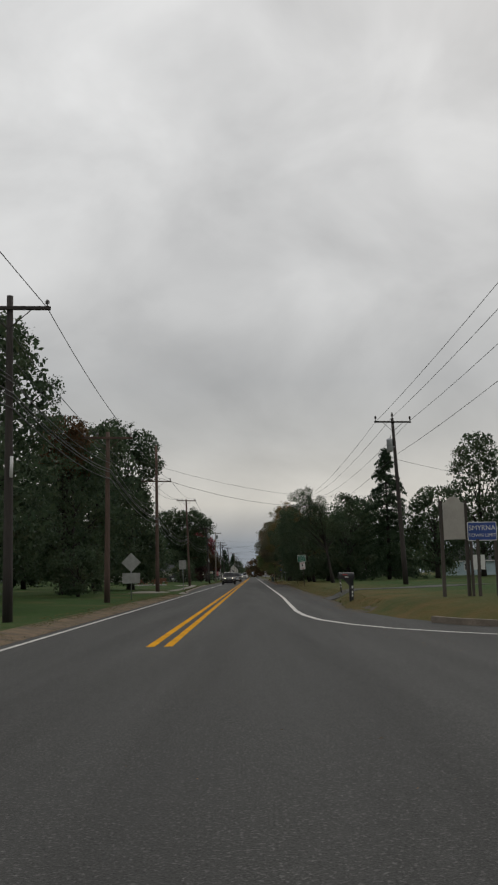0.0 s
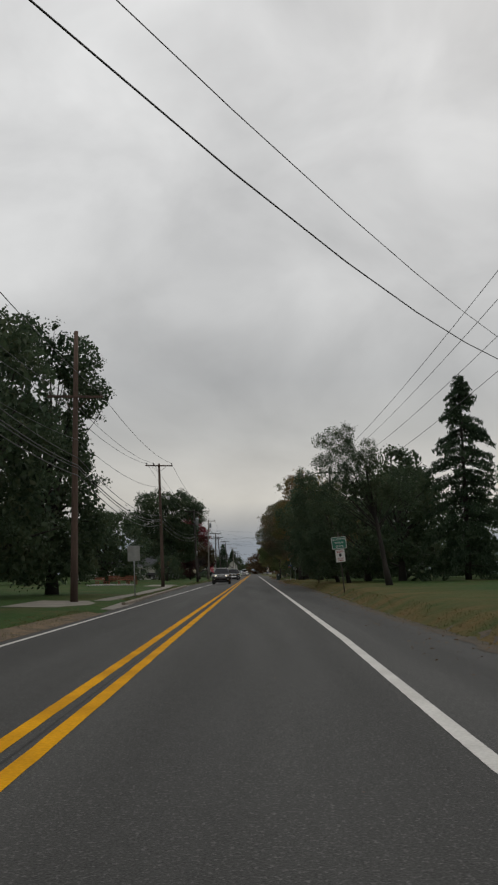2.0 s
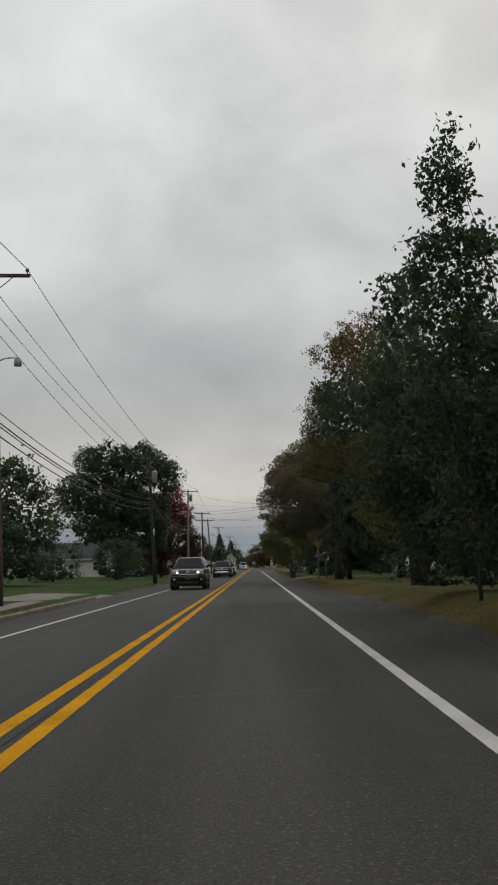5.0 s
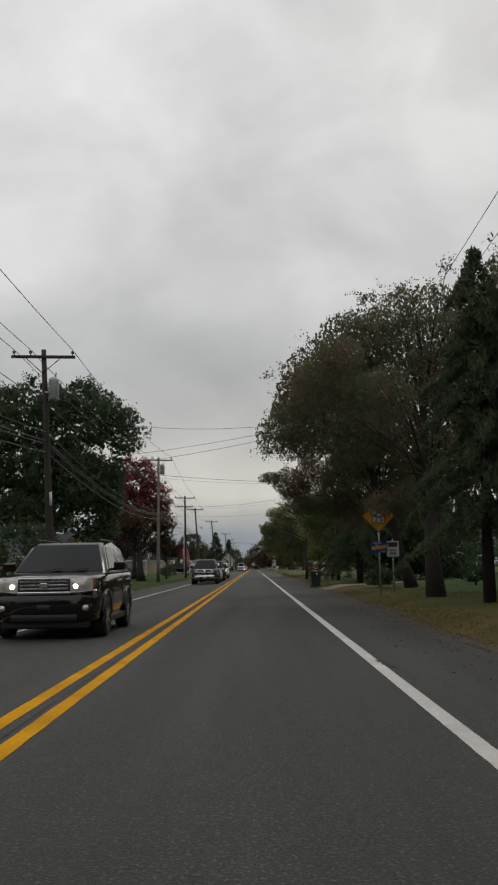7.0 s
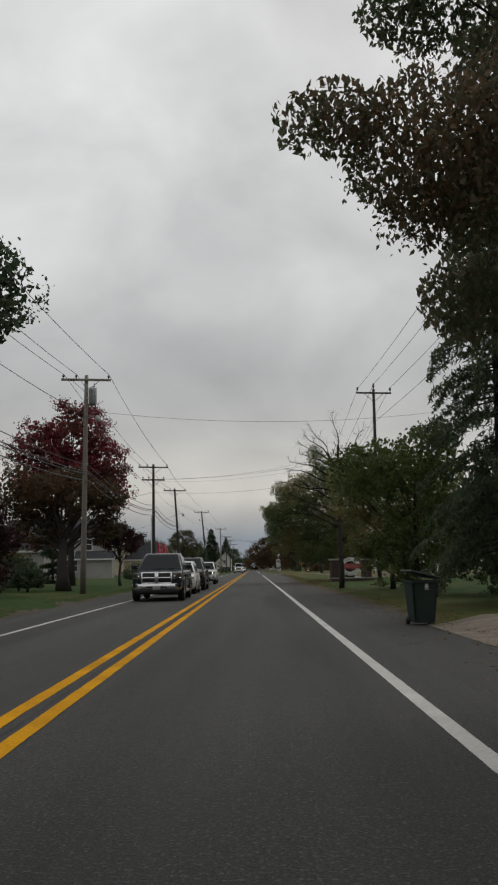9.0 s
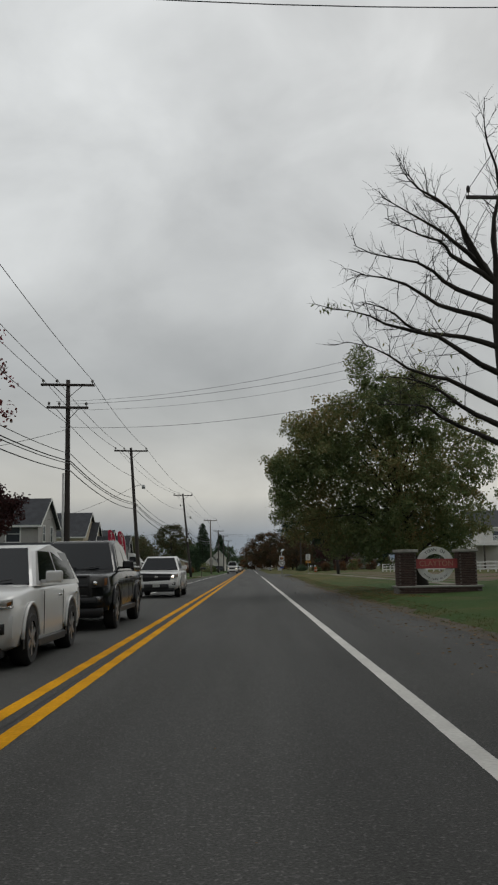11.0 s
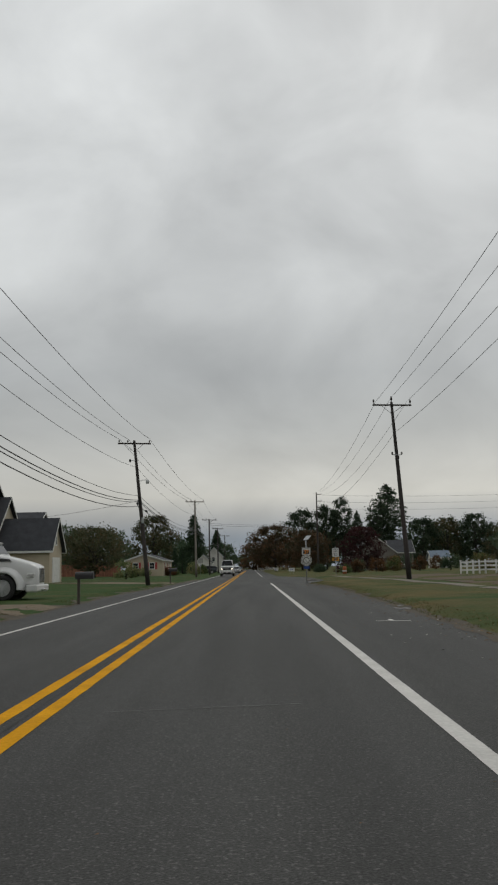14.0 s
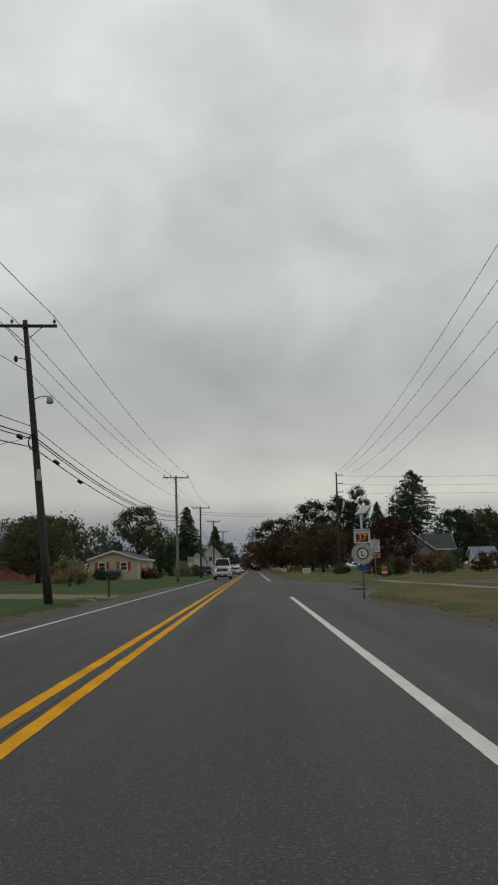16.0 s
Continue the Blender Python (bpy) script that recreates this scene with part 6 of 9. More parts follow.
# ---- signs ----
def sign_plate(parent, name, w, h, cz, cy, material, label="", border=None, cx=0.0, corner=0.04, back=None):
    """A flat sign with rounded corners, facing -y."""
    def outline(hw, hh, r):
        pts = []
        for sx, sz, a0 in ((1, -1, -90), (1, 1, 0), (-1, 1, 90), (-1, -1, 180)):
            for k in range(4):
                a = radians(a0 + 30 * k)
                pts.append((sx * (hw - r) + r * math.cos(a), sz * (hh - r) + r * math.sin(a)))
        return pts
    ob = polygon(name, outline(w / 2, h / 2, corner), 0.006, border or material, parent, label, Matrix.Translation((cx, cy, cz)))
    if border:
        polygon("face", outline(w / 2 - 0.025, h / 2 - 0.025, corner * 0.7), 0.004, material, ob, "", Matrix.Translation((cx, cy - 0.004, cz)))
    return ob


def diamond(parent, name, half, cz, cy, material, border=None, cx=0.0):
    pts = [(0, -half), (half, 0), (0, half), (-half, 0)]
    ob = polygon(name, pts, 0.006, border or material, parent, "", Matrix.Translation((cx, cy, cz)))
    if border:
        k = 0.955
        polygon("face", [(a * k, b * k) for a, b in pts], 0.004, material, ob, "", Matrix.Translation((cx, cy - 0.004, cz)))
    return ob


def bars(parent, rows, cx, cy, cz, material, name="print"):
    """Rows of plain bars in place of writing that cannot be read: (z, width, height)."""
    bm = bmesh.new()
    for z, w, h in rows:
        add_box(bm, cx - w / 2, cx + w / 2, cy - 0.003, cy, cz + z - h / 2, cz + z + h / 2)
    return part(name, bm, material, parent)


def sign_post(x, y, label, turn=0.0, lean=0.0, name="road_sign", z=None):
    return thing(name, pose(x, y, (ground_z(x, y) if z is None else z) - 0.03, 0, lean, turn), label, "road sign")


# town-limit group at the first corner
s = sign_post(6.38, 22.4, "tall blank weathered panel with arched top on two dark wooden posts", 3, z=ground_z(6.38, 22.4) - 0.36)
for sx in (-0.40, 0.40):
    box("post", sx - 0.05, sx + 0.05, -0.05, 0.05, 0, 3.42, POST_WOOD, s)
arch = [(-0.345, 2.18), (0.345, 2.18), (0.345, 3.35), (0.25, 3.38), (0.2, 3.47), (0.1, 3.54), (0, 3.56), (-0.1, 3.54), (-0.2, 3.47), (-0.25, 3.38), (-0.345, 3.35)]
polygon("panel", arch, 0.03, PANEL_GREY, s, "", Matrix.Translation((0, -0.08, 0)))
s = sign_post(7.25, 22.3, "blue town limit sign with white lettering on two dark posts", z=ground_z(7.25, 22.3) - 0.36)
for sx in (-0.36, 0.42):
    box("post", sx - 0.04, sx + 0.04, -0.02, 0.06, 0, 2.6, POST_WOOD, s)
pl = sign_plate(s, "plate", 0.94, 0.60, 2.42, -0.035, SIGN_BLUE, "", SIGN_WHITE)
lettering("lettering", "SMYRNA", 0.22, SIGN_WHITE, pl, Matrix.Translation((0, -0.045, 2.52)))
lettering("lettering", "TOWN LIMIT", 0.15, SIGN_WHITE, pl, Matrix.Translation((0, -0.045, 2.29)))
s = sign_post(7.02, 22.0, "two narrow pale panels fixed to a short dark wooden post", z=ground_z(7.02, 22.0) - 0.3)
box("post", -0.045, 0.045, -0.045, 0.045, 0, 2.1, POST_WOOD, s)
for sx in (-0.12, 0.12):
    sign_plate(s, "panel", 0.13, 0.46, 1.38, -0.055, SIGN_WHITE, cx=sx, corner=0.02)
s = sign_post(8.35, 23.5, "plain dark wooden post on the grass")
box("post", -0.05, 0.05, -0.05, 0.05, 0, 1.5, POST_WOOD, s)

# backs of signs for the other direction
s = sign_post(-6.92, 44.3, "grey back of a diamond warning sign with plaque")
rod("post", [(0, 0.03, 0), (0, 0.03, 2.5)], 0.03, STEEL, s, sides=6)
diamond(s, "plate", 0.545, 2.06, 0.0, SIGN_BACK)
sign_plate(s, "plaque", 1.0, 0.58, 1.19, 0.0, SIGN_BACK)
s = sign_post(-6.42, 76.3, "grey back of a square road sign on a thin steel post", lean=-2)
rod("post", [(0, 0.03, 0), (0, 0.03, 2.7)], 0.028, STEEL, s, sides=6)
sign_plate(s, "plate", 0.66, 0.82, 2.3, 0.0, SIGN_BACK)
s = sign_post(-9.0, 395, "grey back of a road sign beside the hedge")
rod("post", [(0, 0.03, 0), (0, 0.03, 2.9)], 0.03, STEEL, s, sides=6)
sign_plate(s, "plate", 0.9, 0.9, 2.5, 0.0, SIGN_BACK)

# green town limits sign, leaning a little
s = sign_post(4.46, 73.3, "green town limits sign above a white notice, leaning post", 0, -5.0)
rod("post", [(0, 0.03, 0), (0, 0.03, 3.05)], 0.03, POST_WOOD, s, sides=6)
pl = sign_plate(s, "plate", 0.74, 0.60, 2.50, 0.0, SIGN_GREEN, "", SIGN_WHITE)
for k, w in enumerate(("CLAYTON", "TOWN", "LIMITS")):
    lettering("lettering", w, 0.138, SIGN_WHITE, pl, Matrix.Translation((0, -0.01, 2.68 - 0.18 * k)))
n2 = sign_plate(s, "notice", 0.46, 0.62, 1.85, 0.0, SIGN_WHITE, "small white notice")
bars(n2, [(0.24, 0.34, 0.035), (0.18, 0.34, 0.03)], 0, -0.002, 1.85, BAND_RED)
bars(n2, [(0.03, 0.13, 0.13), (-0.03, 0.05, 0.10)], 0, -0.002, 1.87, INK, "emblem")
bars(n2, [(-0.12, 0.3, 0.02), (-0.17, 0.32, 0.02), (-0.24, 0.26, 0.03)], 0, -0.002, 1.85, BAND_RED)

s = sign_post(5.12, 99.8, "faded orange diamond road sign turned edge-on on a dark post", 35)
rod("post", [(0, 0.03, 0), (0, 0.03, 2.0)], 0.045, POST_WOOD, s, sides=6)
diamond(s, "plate", 0.38, 1.75, 0.0, SIGN_ORANGE)

# yellow speed warning
s = sign_post(4.86, 147.6, "yellow diamond speed limit warning sign over a blue notice")
rod("post", [(0, 0.03, 0), (0, 0.03, 3.0)], 0.03, STEEL, s, sides=6)
pl = diamond(s, "plate", 0.64, 2.98, 0.0, SIGN_YELLOW, INK)
inset = sign_plate(pl, "inset", 0.46, 0.60, 2.98, -0.012, SIGN_WHITE, "", INK, corner=0.03)
lettering("lettering", "SPEED", 0.115, INK, pl, Matrix.Translation((0, -0.024, 3.19)))
lettering("lettering", "LIMIT", 0.115, INK, pl, Matrix.Translation((0, -0.024, 3.07)))
lettering("lettering", "25", 0.36, INK, pl, Matrix.Translation((0, -0.024, 2.84)))
nb = sign_plate(s, "notice", 0.62, 0.42, 1.80, 0.0, SIGN_BLUE, "blue notice with yellow print", corner=0.02)
lettering("lettering", "WE NEED", 0.075, SIGN_WHITE, nb, Matrix.Translation((-0.08, -0.006, 1.95)))
lettering("lettering", "YOU", 0.075, SIGN_WHITE, nb, Matrix.Translation((-0.08, -0.006, 1.87)))
bm = bmesh.new()
for k in range(4):
    add_box(bm, -0.08, 0.08, -0.006, 0, -0.06, 0.06, m=Matrix.Translation((-0.21 + 0.14 * k, 0, 1.76 + 0.02 * k)) @ pose(0, 0, 0, 0, 20 - 12 * k, 0))
part("emblem", bm, SIGN_YELLOW, nb)
bars(nb, [(-0.17, 0.2, 0.03)], 0.15, -0.002, 1.80, SIGN_YELLOW)
s = sign_post(5.48, 148.3, "white camera notice with dark picture on a steel post")
rod("post", [(0, 0.03, 0), (0, 0.03, 2.1)], 0.026, STEEL, s, sides=6)
pl = sign_plate(s, "plate", 0.47, 0.60, 1.72, 0.0, SIGN_WHITE)
bars(pl, [(0.14, 0.36, 0.17)], 0, -0.002, 1.74, POST_WOOD, "emblem")
bars(pl, [(-0.05, 0.26, 0.04), (-0.13, 0.22, 0.03), (-0.2, 0.26, 0.04)], 0, -0.002, 1.72, INK)

# reflector stakes
for x, y in ((4.47, 40.6), (6.1, 104.0)):
    s = sign_post(x, y, "short dark marker stake with pale reflectors in the grass", name="marker_stake", lean=-4)
    rod("stake", [(0, 0, 0), (0, 0, 0.72)], 0.035, POST_WOOD, s, sides=6)
    diamond(s, "reflector", 0.055, 0.5, -0.045, SIGN_WHITE)
    diamond(s, "reflector", 0.04, 0.32, -0.045, SIGN_WHITE)

# speed display
s = sign_post(4.28, 297.4, "solar speed display sign with amber digits over a round emblem", name="speed_display")
rod("post", [(0, 0.05, 0), (0, 0.05, 3.35)], 0.038, STEEL, s, sides=8)
pl = sign_plate(s, "cabinet", 0.62, 0.54, 2.42, -0.03, SIGN_WHITE, "", corner=0.02)
box("screen", -0.23, 0.23, -0.045, -0.03, 2.2, 2.52, BLACK_PLASTIC, pl)
lettering("lettering", "YOUR SPEED", 0.098, INK, pl, Matrix.Translation((0, -0.036, 2.615)))
lettering("digits", "37", 0.36, AMBER_LED, pl, Matrix.Translation((0, -0.05, 2.355)), stretch=1.0)
box("backbox", -0.2, 0.2, -0.02, 0.04, 2.2, 2.6, SIGN_BACK, s)
box("solar_panel", -0.20, 0.20, -0.42, 0.42, -0.02, 0.02, STEEL, s, "grey tilted solar panel", m=Matrix.Translation((0.1, 0.05, 3.42)) @ pose(0, 0, 0, 0, -48, 20))
disc = polygon("emblem_disc", [(0.41 * math.cos(k * math.tau / 32), 0.41 * math.sin(k * math.tau / 32)) for k in range(32)], 0.008, SIGN_WHITE, s, "pale round emblem plate", Matrix.Translation((0, -0.01, 1.76)))
bm = bmesh.new()
for r0, r1 in ((0.36, 0.385), (0.18, 0.24)):
    a = [bm.verts.new((r0 * math.cos(k * math.tau / 32), -0.014, 1.76 + r0 * math.sin(k * math.tau / 32))) for k in range(32)]
    b = [bm.verts.new((r1 * math.cos(k * math.tau / 32), -0.014, 1.76 + r1 * math.sin(k * math.tau / 32))) for k in range(32)]
    for k in range(32):
        bm.faces.new((a[k], a[(k + 1) % 32], b[(k + 1) % 32], b[k]))
for k in range(20):
    ang = k * math.tau / 20
    add_box(bm, -0.02, 0.02, -0.015, -0.012, -0.035, 0.035, m=Matrix.Translation((0.3 * math.cos(ang), 0, 1.76 + 0.3 * math.sin(ang))) @ pose(0, 0, 0, 0, 90 - math.degrees(ang), 0))
add_box(bm, -0.06, -0.02, -0.015, -0.012, 1.68, 1.85)
add_box(bm, -0.06, 0.07, -0.015, -0.012, 1.67, 1.71)
part("ornament", bm, POST_WOOD, disc)
sign_plate(s, "plate", 0.42, 0.2, 1.22, -0.01, SIGN_BLUE, "small faded blue plate", corner=0.02)
s = sign_post(10.3, 338.5, "white speed limit sign with yellow plaque on a post")
rod("post", [(0, 0.03, 0), (0, 0.03, 3.4)], 0.04, STEEL, s, sides=6)
pl = sign_plate(s, "plate", 0.84, 1.08, 2.72, 0.0, SIGN_WHITE, "", INK)
lettering("lettering", "SPEED", 0.21, INK, pl, Matrix.Translation((0, -0.012, 3.08)))
lettering("lettering", "LIMIT", 0.21, INK, pl, Matrix.Translation((0, -0.012, 2.84)))
lettering("lettering", "25", 0.52, INK, pl, Matrix.Translation((0, -0.012, 2.45)))
pq = sign_plate(s, "plaque", 0.84, 0.38, 1.92, 0.0, SIGN_YELLOW)
bars(pq, [(0.06, 0.6, 0.08), (-0.07, 0.5, 0.08)], 0, -0.003, 1.92, INK)
for x, y, c in ((6.5, 372, SIGN_WHITE), (5.4, 420, SIGN_WHITE), (3.2, 470, SIGN_WHITE)):
    s = sign_post(x, y, "small white yard sign in the grass", name="yard_sign")
    for sx in (-0.25, 0.25):
        rod("leg", [(sx, 0, 0), (sx, 0, 0.5)], 0.012, STEEL, s, sides=5)
    pl = sign_plate(s, "plate", 0.9, 0.55, 0.7, 0, c, corner=0.01)
    bars(pl, [(0.08, 0.6, 0.08), (-0.08, 0.5, 0.06)], 0, -0.003, 0.7, SIGN_BLUE)
s = sign_post(12.1, 346, "small orange and white marker barrel on the verge", name="marker_barrel")
bm = bmesh.new()
add_tube(bm, [(0, 0, 0), (0, 0, 0.9), (0, 0, 1.0)], [0.28, 0.24, 0.2], 14)
part("barrel", bm, SIGN_ORANGE, s, smooth=True)
bm = bmesh.new()
add_tube(bm, [(0, 0, 0.35), (0, 0, 0.5)], [0.275, 0.268], 14, cap=False)
part("stripe", bm, SIGN_WHITE, s)


# ---- mailboxes and bin ----
def mailbox(x, y, turn, label, wide_post=False, scale=1.0):
    s = thing("mailbox", pose(x, y, ground_z(x, y) - 0.03, 0, 0, turn) @ Matrix.Scale(scale, 4), label, "mailbox")
    if wide_post:
        bm = bmesh.new()
        add_box(bm, -0.09, 0.09, -0.07, 0.07, 0, 0.95, 0.02)
        part("post", bm, BLACK_PLASTIC, s)
        polygon("bracket", [(-0.34, 0.98), (-0.09, 0.70), (0.09, 0.70), (0.09, 1.0), (-0.34, 1.0)], 0.14, BLACK_PLASTIC, s, "", Matrix.Translation((0, -0.07, 0)))
    else:
        box("post", -0.05, 0.05, -0.05, 0.05, 0, 1.0, POST_WOOD, s)
    # arched box, door towards -x
    w, r0 = 0.15, 0.13
    bm = bmesh.new()
    prof = [(-w, 0.0)] + [(w * math.cos(math.pi - k * math.pi / 10), r0 + 0.14 * math.sin(k * math.pi / 10)) for k in range(11)] + [(w, 0.0)]
    rings = [[bm.verts.new((xx, a * (1.06 if xx < -0.5 else 1.0), 1.0 + b * (1.06 if xx < -0.5 else 1.0))) for a, b in prof] for xx in (-0.56, -0.5, -0.499, 0.12)]
    for u, v in zip(rings, rings[1:]):
        for k in range(len(prof)):
            bm.faces.new((u[k], u[(k + 1) % len(prof)], v[(k + 1) % len(prof)], v[k]))
    bm.faces.new(rings[0])
    bm.faces.new(rings[-1])
    part("box", bm, BLACK_PLASTIC, s, smooth=False)
    box("flag", -0.42, -0.20, -0.172, -0.158, 1.15, 1.20, RED_PAINT, s, "red signal flag")
    if wide_post:
        bars(s, [(0, 0.16, 0.05)], -0.24, -0.158, 1.07, SIGN_WHITE, "number_bar")
        bars(s, [(0.12, 0.06, 0.12), (-0.1, 0.06, 0.1), (-0.24, 0.06, 0.1)], 0.03, -0.072, 0.5, SIGN_WHITE, "number_bar")
    return s


mailbox(3.95, 31.0, 8, "black plastic mailbox on a wide black post beside the driveway", True, 0.93)
mailbox(-6.35, 264.4, 182, "black metal mailbox on a wooden post at the verge")
mailbox(-6.45, 304.3, 182, "black metal mailbox on a wooden post at the verge")

s = thing("wheelie_bin", pose(3.72, 166.9, 0.0, 0, 0, 8) @ Matrix.Scale(0.93, 4), "dark green wheeled rubbish bin with its lid ajar", "rubbish bin")
bm = bmesh.new()
v0 = [bm.verts.new(p) for p in ((-0.24, -0.26, 0.06), (0.24, -0.26, 0.06), (0.24, 0.28, 0.06), (-0.24, 0.28, 0.06))]
v1 = [bm.verts.new(p) for p in ((-0.31, -0.36, 0.95), (0.31, -0.36, 0.95), (0.31, 0.36, 0.95), (-0.31, 0.36, 0.95))]
v2 = [bm.verts.new(p) for p in ((-0.34, -0.40, 0.97), (0.34, -0.40, 0.97), (0.34, 0.40, 0.97), (-0.34, 0.40, 0.97))]
v3 = [bm.verts.new(p) for p in ((-0.34, -0.40, 1.02), (0.34, -0.40, 1.02), (0.34, 0.40, 1.02), (-0.34, 0.40, 1.02))]
for u, v in ((v0, v1), (v1, v2), (v2, v3)):
    for k in range(4):
        bm.faces.new((u[k], u[(k + 1) % 4], v[(k + 1) % 4], v[k]))
bm.faces.new(v0[::-1])
bmesh.ops.bevel(bm, geom=[e for e in bm.edges if abs(e.verts[0].co.z - e.verts[1].co.z) > 0.5], offset=0.05, segments=2, affect="EDGES")
part("body", bm, BIN_GREEN, s)
box("lid", -0.36, 0.36, -0.82, 0.02, -0.02, 0.03, BIN_GREEN, s, "lid propped open", 0.02, Matrix.Translation((0.34, 0.0, 1.06)) @ pose(0, 0, 0, 0, 14, 0) @ pose(-0.36, 0.4, 0))
rod("handle", [(-0.25, 0.42, 0.98), (0.25, 0.42, 0.98)], 0.02, BIN_GREEN, s, sides=6)
for sx in (-0.26, 0.26):
    rod("wheel", [(sx - 0.03, 0.24, 0.11), (sx + 0.03, 0.24, 0.11)], 0.11, BLACK_PLASTIC, s, sides=12)
bars(s, [(0.05, 0.06, 0.1), (0.04, 0.1, 0.02), (-0.02, 0.1, 0.02)], 0.02, -0.36, 0.84, SIGN_WHITE, "stamp")


# ---- the town sign: brick piers, low wall and a round sign ----
town = thing("town_sign", pose(7.6, 217.2, ground_z(7.6, 217.2) - 0.02, 0, 0, 4), "round town sign with red band between brick piers", "town sign")
BRICK = bmesh.new()
add_box(BRICK, -0.098, 0.098, -0.02, 0.02, -0.029, 0.029)
bmesh.ops.bevel(BRICK, geom=BRICK.edges[:], offset=0.004, segments=1, affect="EDGES")
BRICK_MESH = bpy.data.meshes.new("brick")
BRICK.to_mesh(BRICK_MESH)
BRICK.free()
BRICK_MESH.materials.append(BRICK_RED)


def lay_bricks(parent, x0, x1, yf, z0, z1, side=None):
    """Courses of bricks on a face that looks to -y, or to the side given."""
    rows = int((z1 - z0) / 0.068)
    for j in range(rows):
        z = z0 + 0.034 + j * 0.068
        off = 0.052 if j % 2 else 0.0
        n = int((x1 - x0 + 0.01) / 0.206)
        for i in range(n):
            b = new("brick", BRICK_MESH)
            b.parent = parent
            u = x0 + 0.10 + off + i * 0.206
            if u > x1 - 0.095:
                continue
            b.matrix_basis = pose(u, yf - 0.008, z) if side is None else pose(side, u, z, 0, 0, 90)


for k, px in enumerate((-1.2, 1.25)):
    pier = part("pier", (lambda q: (add_box(q, px - 0.34, px + 0.34, -0.34, 0.34, 0, 1.62), q)[1])(bmesh.new()), MORTAR, town)
    lay_bricks(pier, px - 0.34, px + 0.36, -0.345, 0.30, 1.60)
    lay_bricks(pier, -0.34, 0.36, 0, 0.30, 1.60, side=px + (-0.352 if k == 0 else -0.352))
    bm = bmesh.new()
    add_box(bm, px - 0.42, px + 0.42, -0.42, 0.42, 1.62, 1.74, 0.02)
    part("cap", bm, CAP_STONE, pier, "pale cap stone")
wall = part("low_wall", (lambda q: (add_box(q, -1.62, 1.72, -0.52, 0.42, 0, 0.24), q)[1])(bmesh.new()), MORTAR, town)
lay_bricks(wall, -1.60, 1.72, -0.525, 0.02, 0.24)
bm = bmesh.new()
add_box(bm, -1.68, 1.78, -0.58, 0.46, 0.24, 0.31, 0.015)
part("coping", bm, CAP_STONE, wall)
ring_pts = [(0.76 * math.cos(k * math.tau / 40), 0.70 * math.sin(k * math.tau / 40)) for k in range(40)]
bm = bmesh.new()
outer = [bm.verts.new((a, -0.05, b + 1.15)) for a, b in ring_pts]
inner = [bm.verts.new((a * 0.62, -0.05, b * 0.58 + 1.15)) for a, b in ring_pts]
outer2 = [bm.verts.new((a, 0.0, b + 1.15)) for a, b in ring_pts]
inner2 = [bm.verts.new((a * 0.62, 0.0, b * 0.58 + 1.15)) for a, b in ring_pts]
for k in range(40):
    j = (k + 1) % 40
    bm.faces.new((outer[k], outer[j], inner[j], inner[k]))
    bm.faces.new((outer2[k], inner2[k], inner2[j], outer2[j]))
    bm.faces.new((outer[k], outer2[k], outer2[j], outer[j]))
    bm.faces.new((inner[k], inner[j], inner2[j], inner2[k]))
ring = part("ring", bm, SIGN_WHITE, town, "white round sign ring")
band = part("band", (lambda q: (add_box(q, -0.86, 0.91, -0.10, -0.06, 0.98, 1.36, 0.01), q)[1])(bmesh.new()), BAND_RED, town, "faded red name band")
lettering("lettering", "CLAYTON", 0.30, paint("sign_gilt", (0.40, 0.20, 0.14), (0.34, 0.17, 0.12), 4, 0.5), band, Matrix.Translation((0.02, -0.106, 1.17)))
for text, rr, a0, a1, size, up in (("TOWN OF", 0.565, 128, 52, 0.17, True), ("ESTABLISHED IN 1887", 0.60, 222, 318, 0.105, False)):
    for k, ch in enumerate(text):
        if ch == " ":
            continue
        a = radians(a0 + (a1 - a0) * k / (len(text) - 1))
        turn = 90 - math.degrees(a) if up else 270 - math.degrees(a)
        lettering("letter", ch, size, INK, ring, Matrix.Translation((rr * 1.06 * math.cos(a), -0.056, 1.15 + rr * math.sin(a))) @ pose(0, 0, 0, 0, turn, 0))


# ---- vehicles ----
def loft(bm, stations, index=0):
    """A car body skin from stations of (y, bottom, top, half width)."""
    rings = []
    for y, zb, zt, w in stations:
        d = zt - zb
        half = [(w * 0.78, zb), (w * 0.95, zb + 0.07), (w, zb + 0.30 * d), (w * 0.995, zb + 0.66 * d), (w * 0.965, zt - 0.09 * min(1, d)), (w * 0.90, zt - 0.02), (w * 0.45, zt + 0.012)]
        ring = [(a, y, b) for a, b in half] + [(-a, y, b) for a, b in half[::-1]]
        rings.append([bm.verts.new(p) for p in ring])
    k = len(rings[0])
    for u, v in zip(rings, rings[1:]):
        for i in range(k):
            bm.faces.new((u[i], u[(i + 1) % k], v[(i + 1) % k], v[i]))
    bm.faces.new(rings[0])
    bm.faces.new(rings[-1][::-1])


def soften(ob, angle=38):
    ob.data.polygons.foreach_set("use_smooth", [True] * len(ob.data.polygons))
    ob.data.set_sharp_from_angle(angle=radians(angle))
    return ob


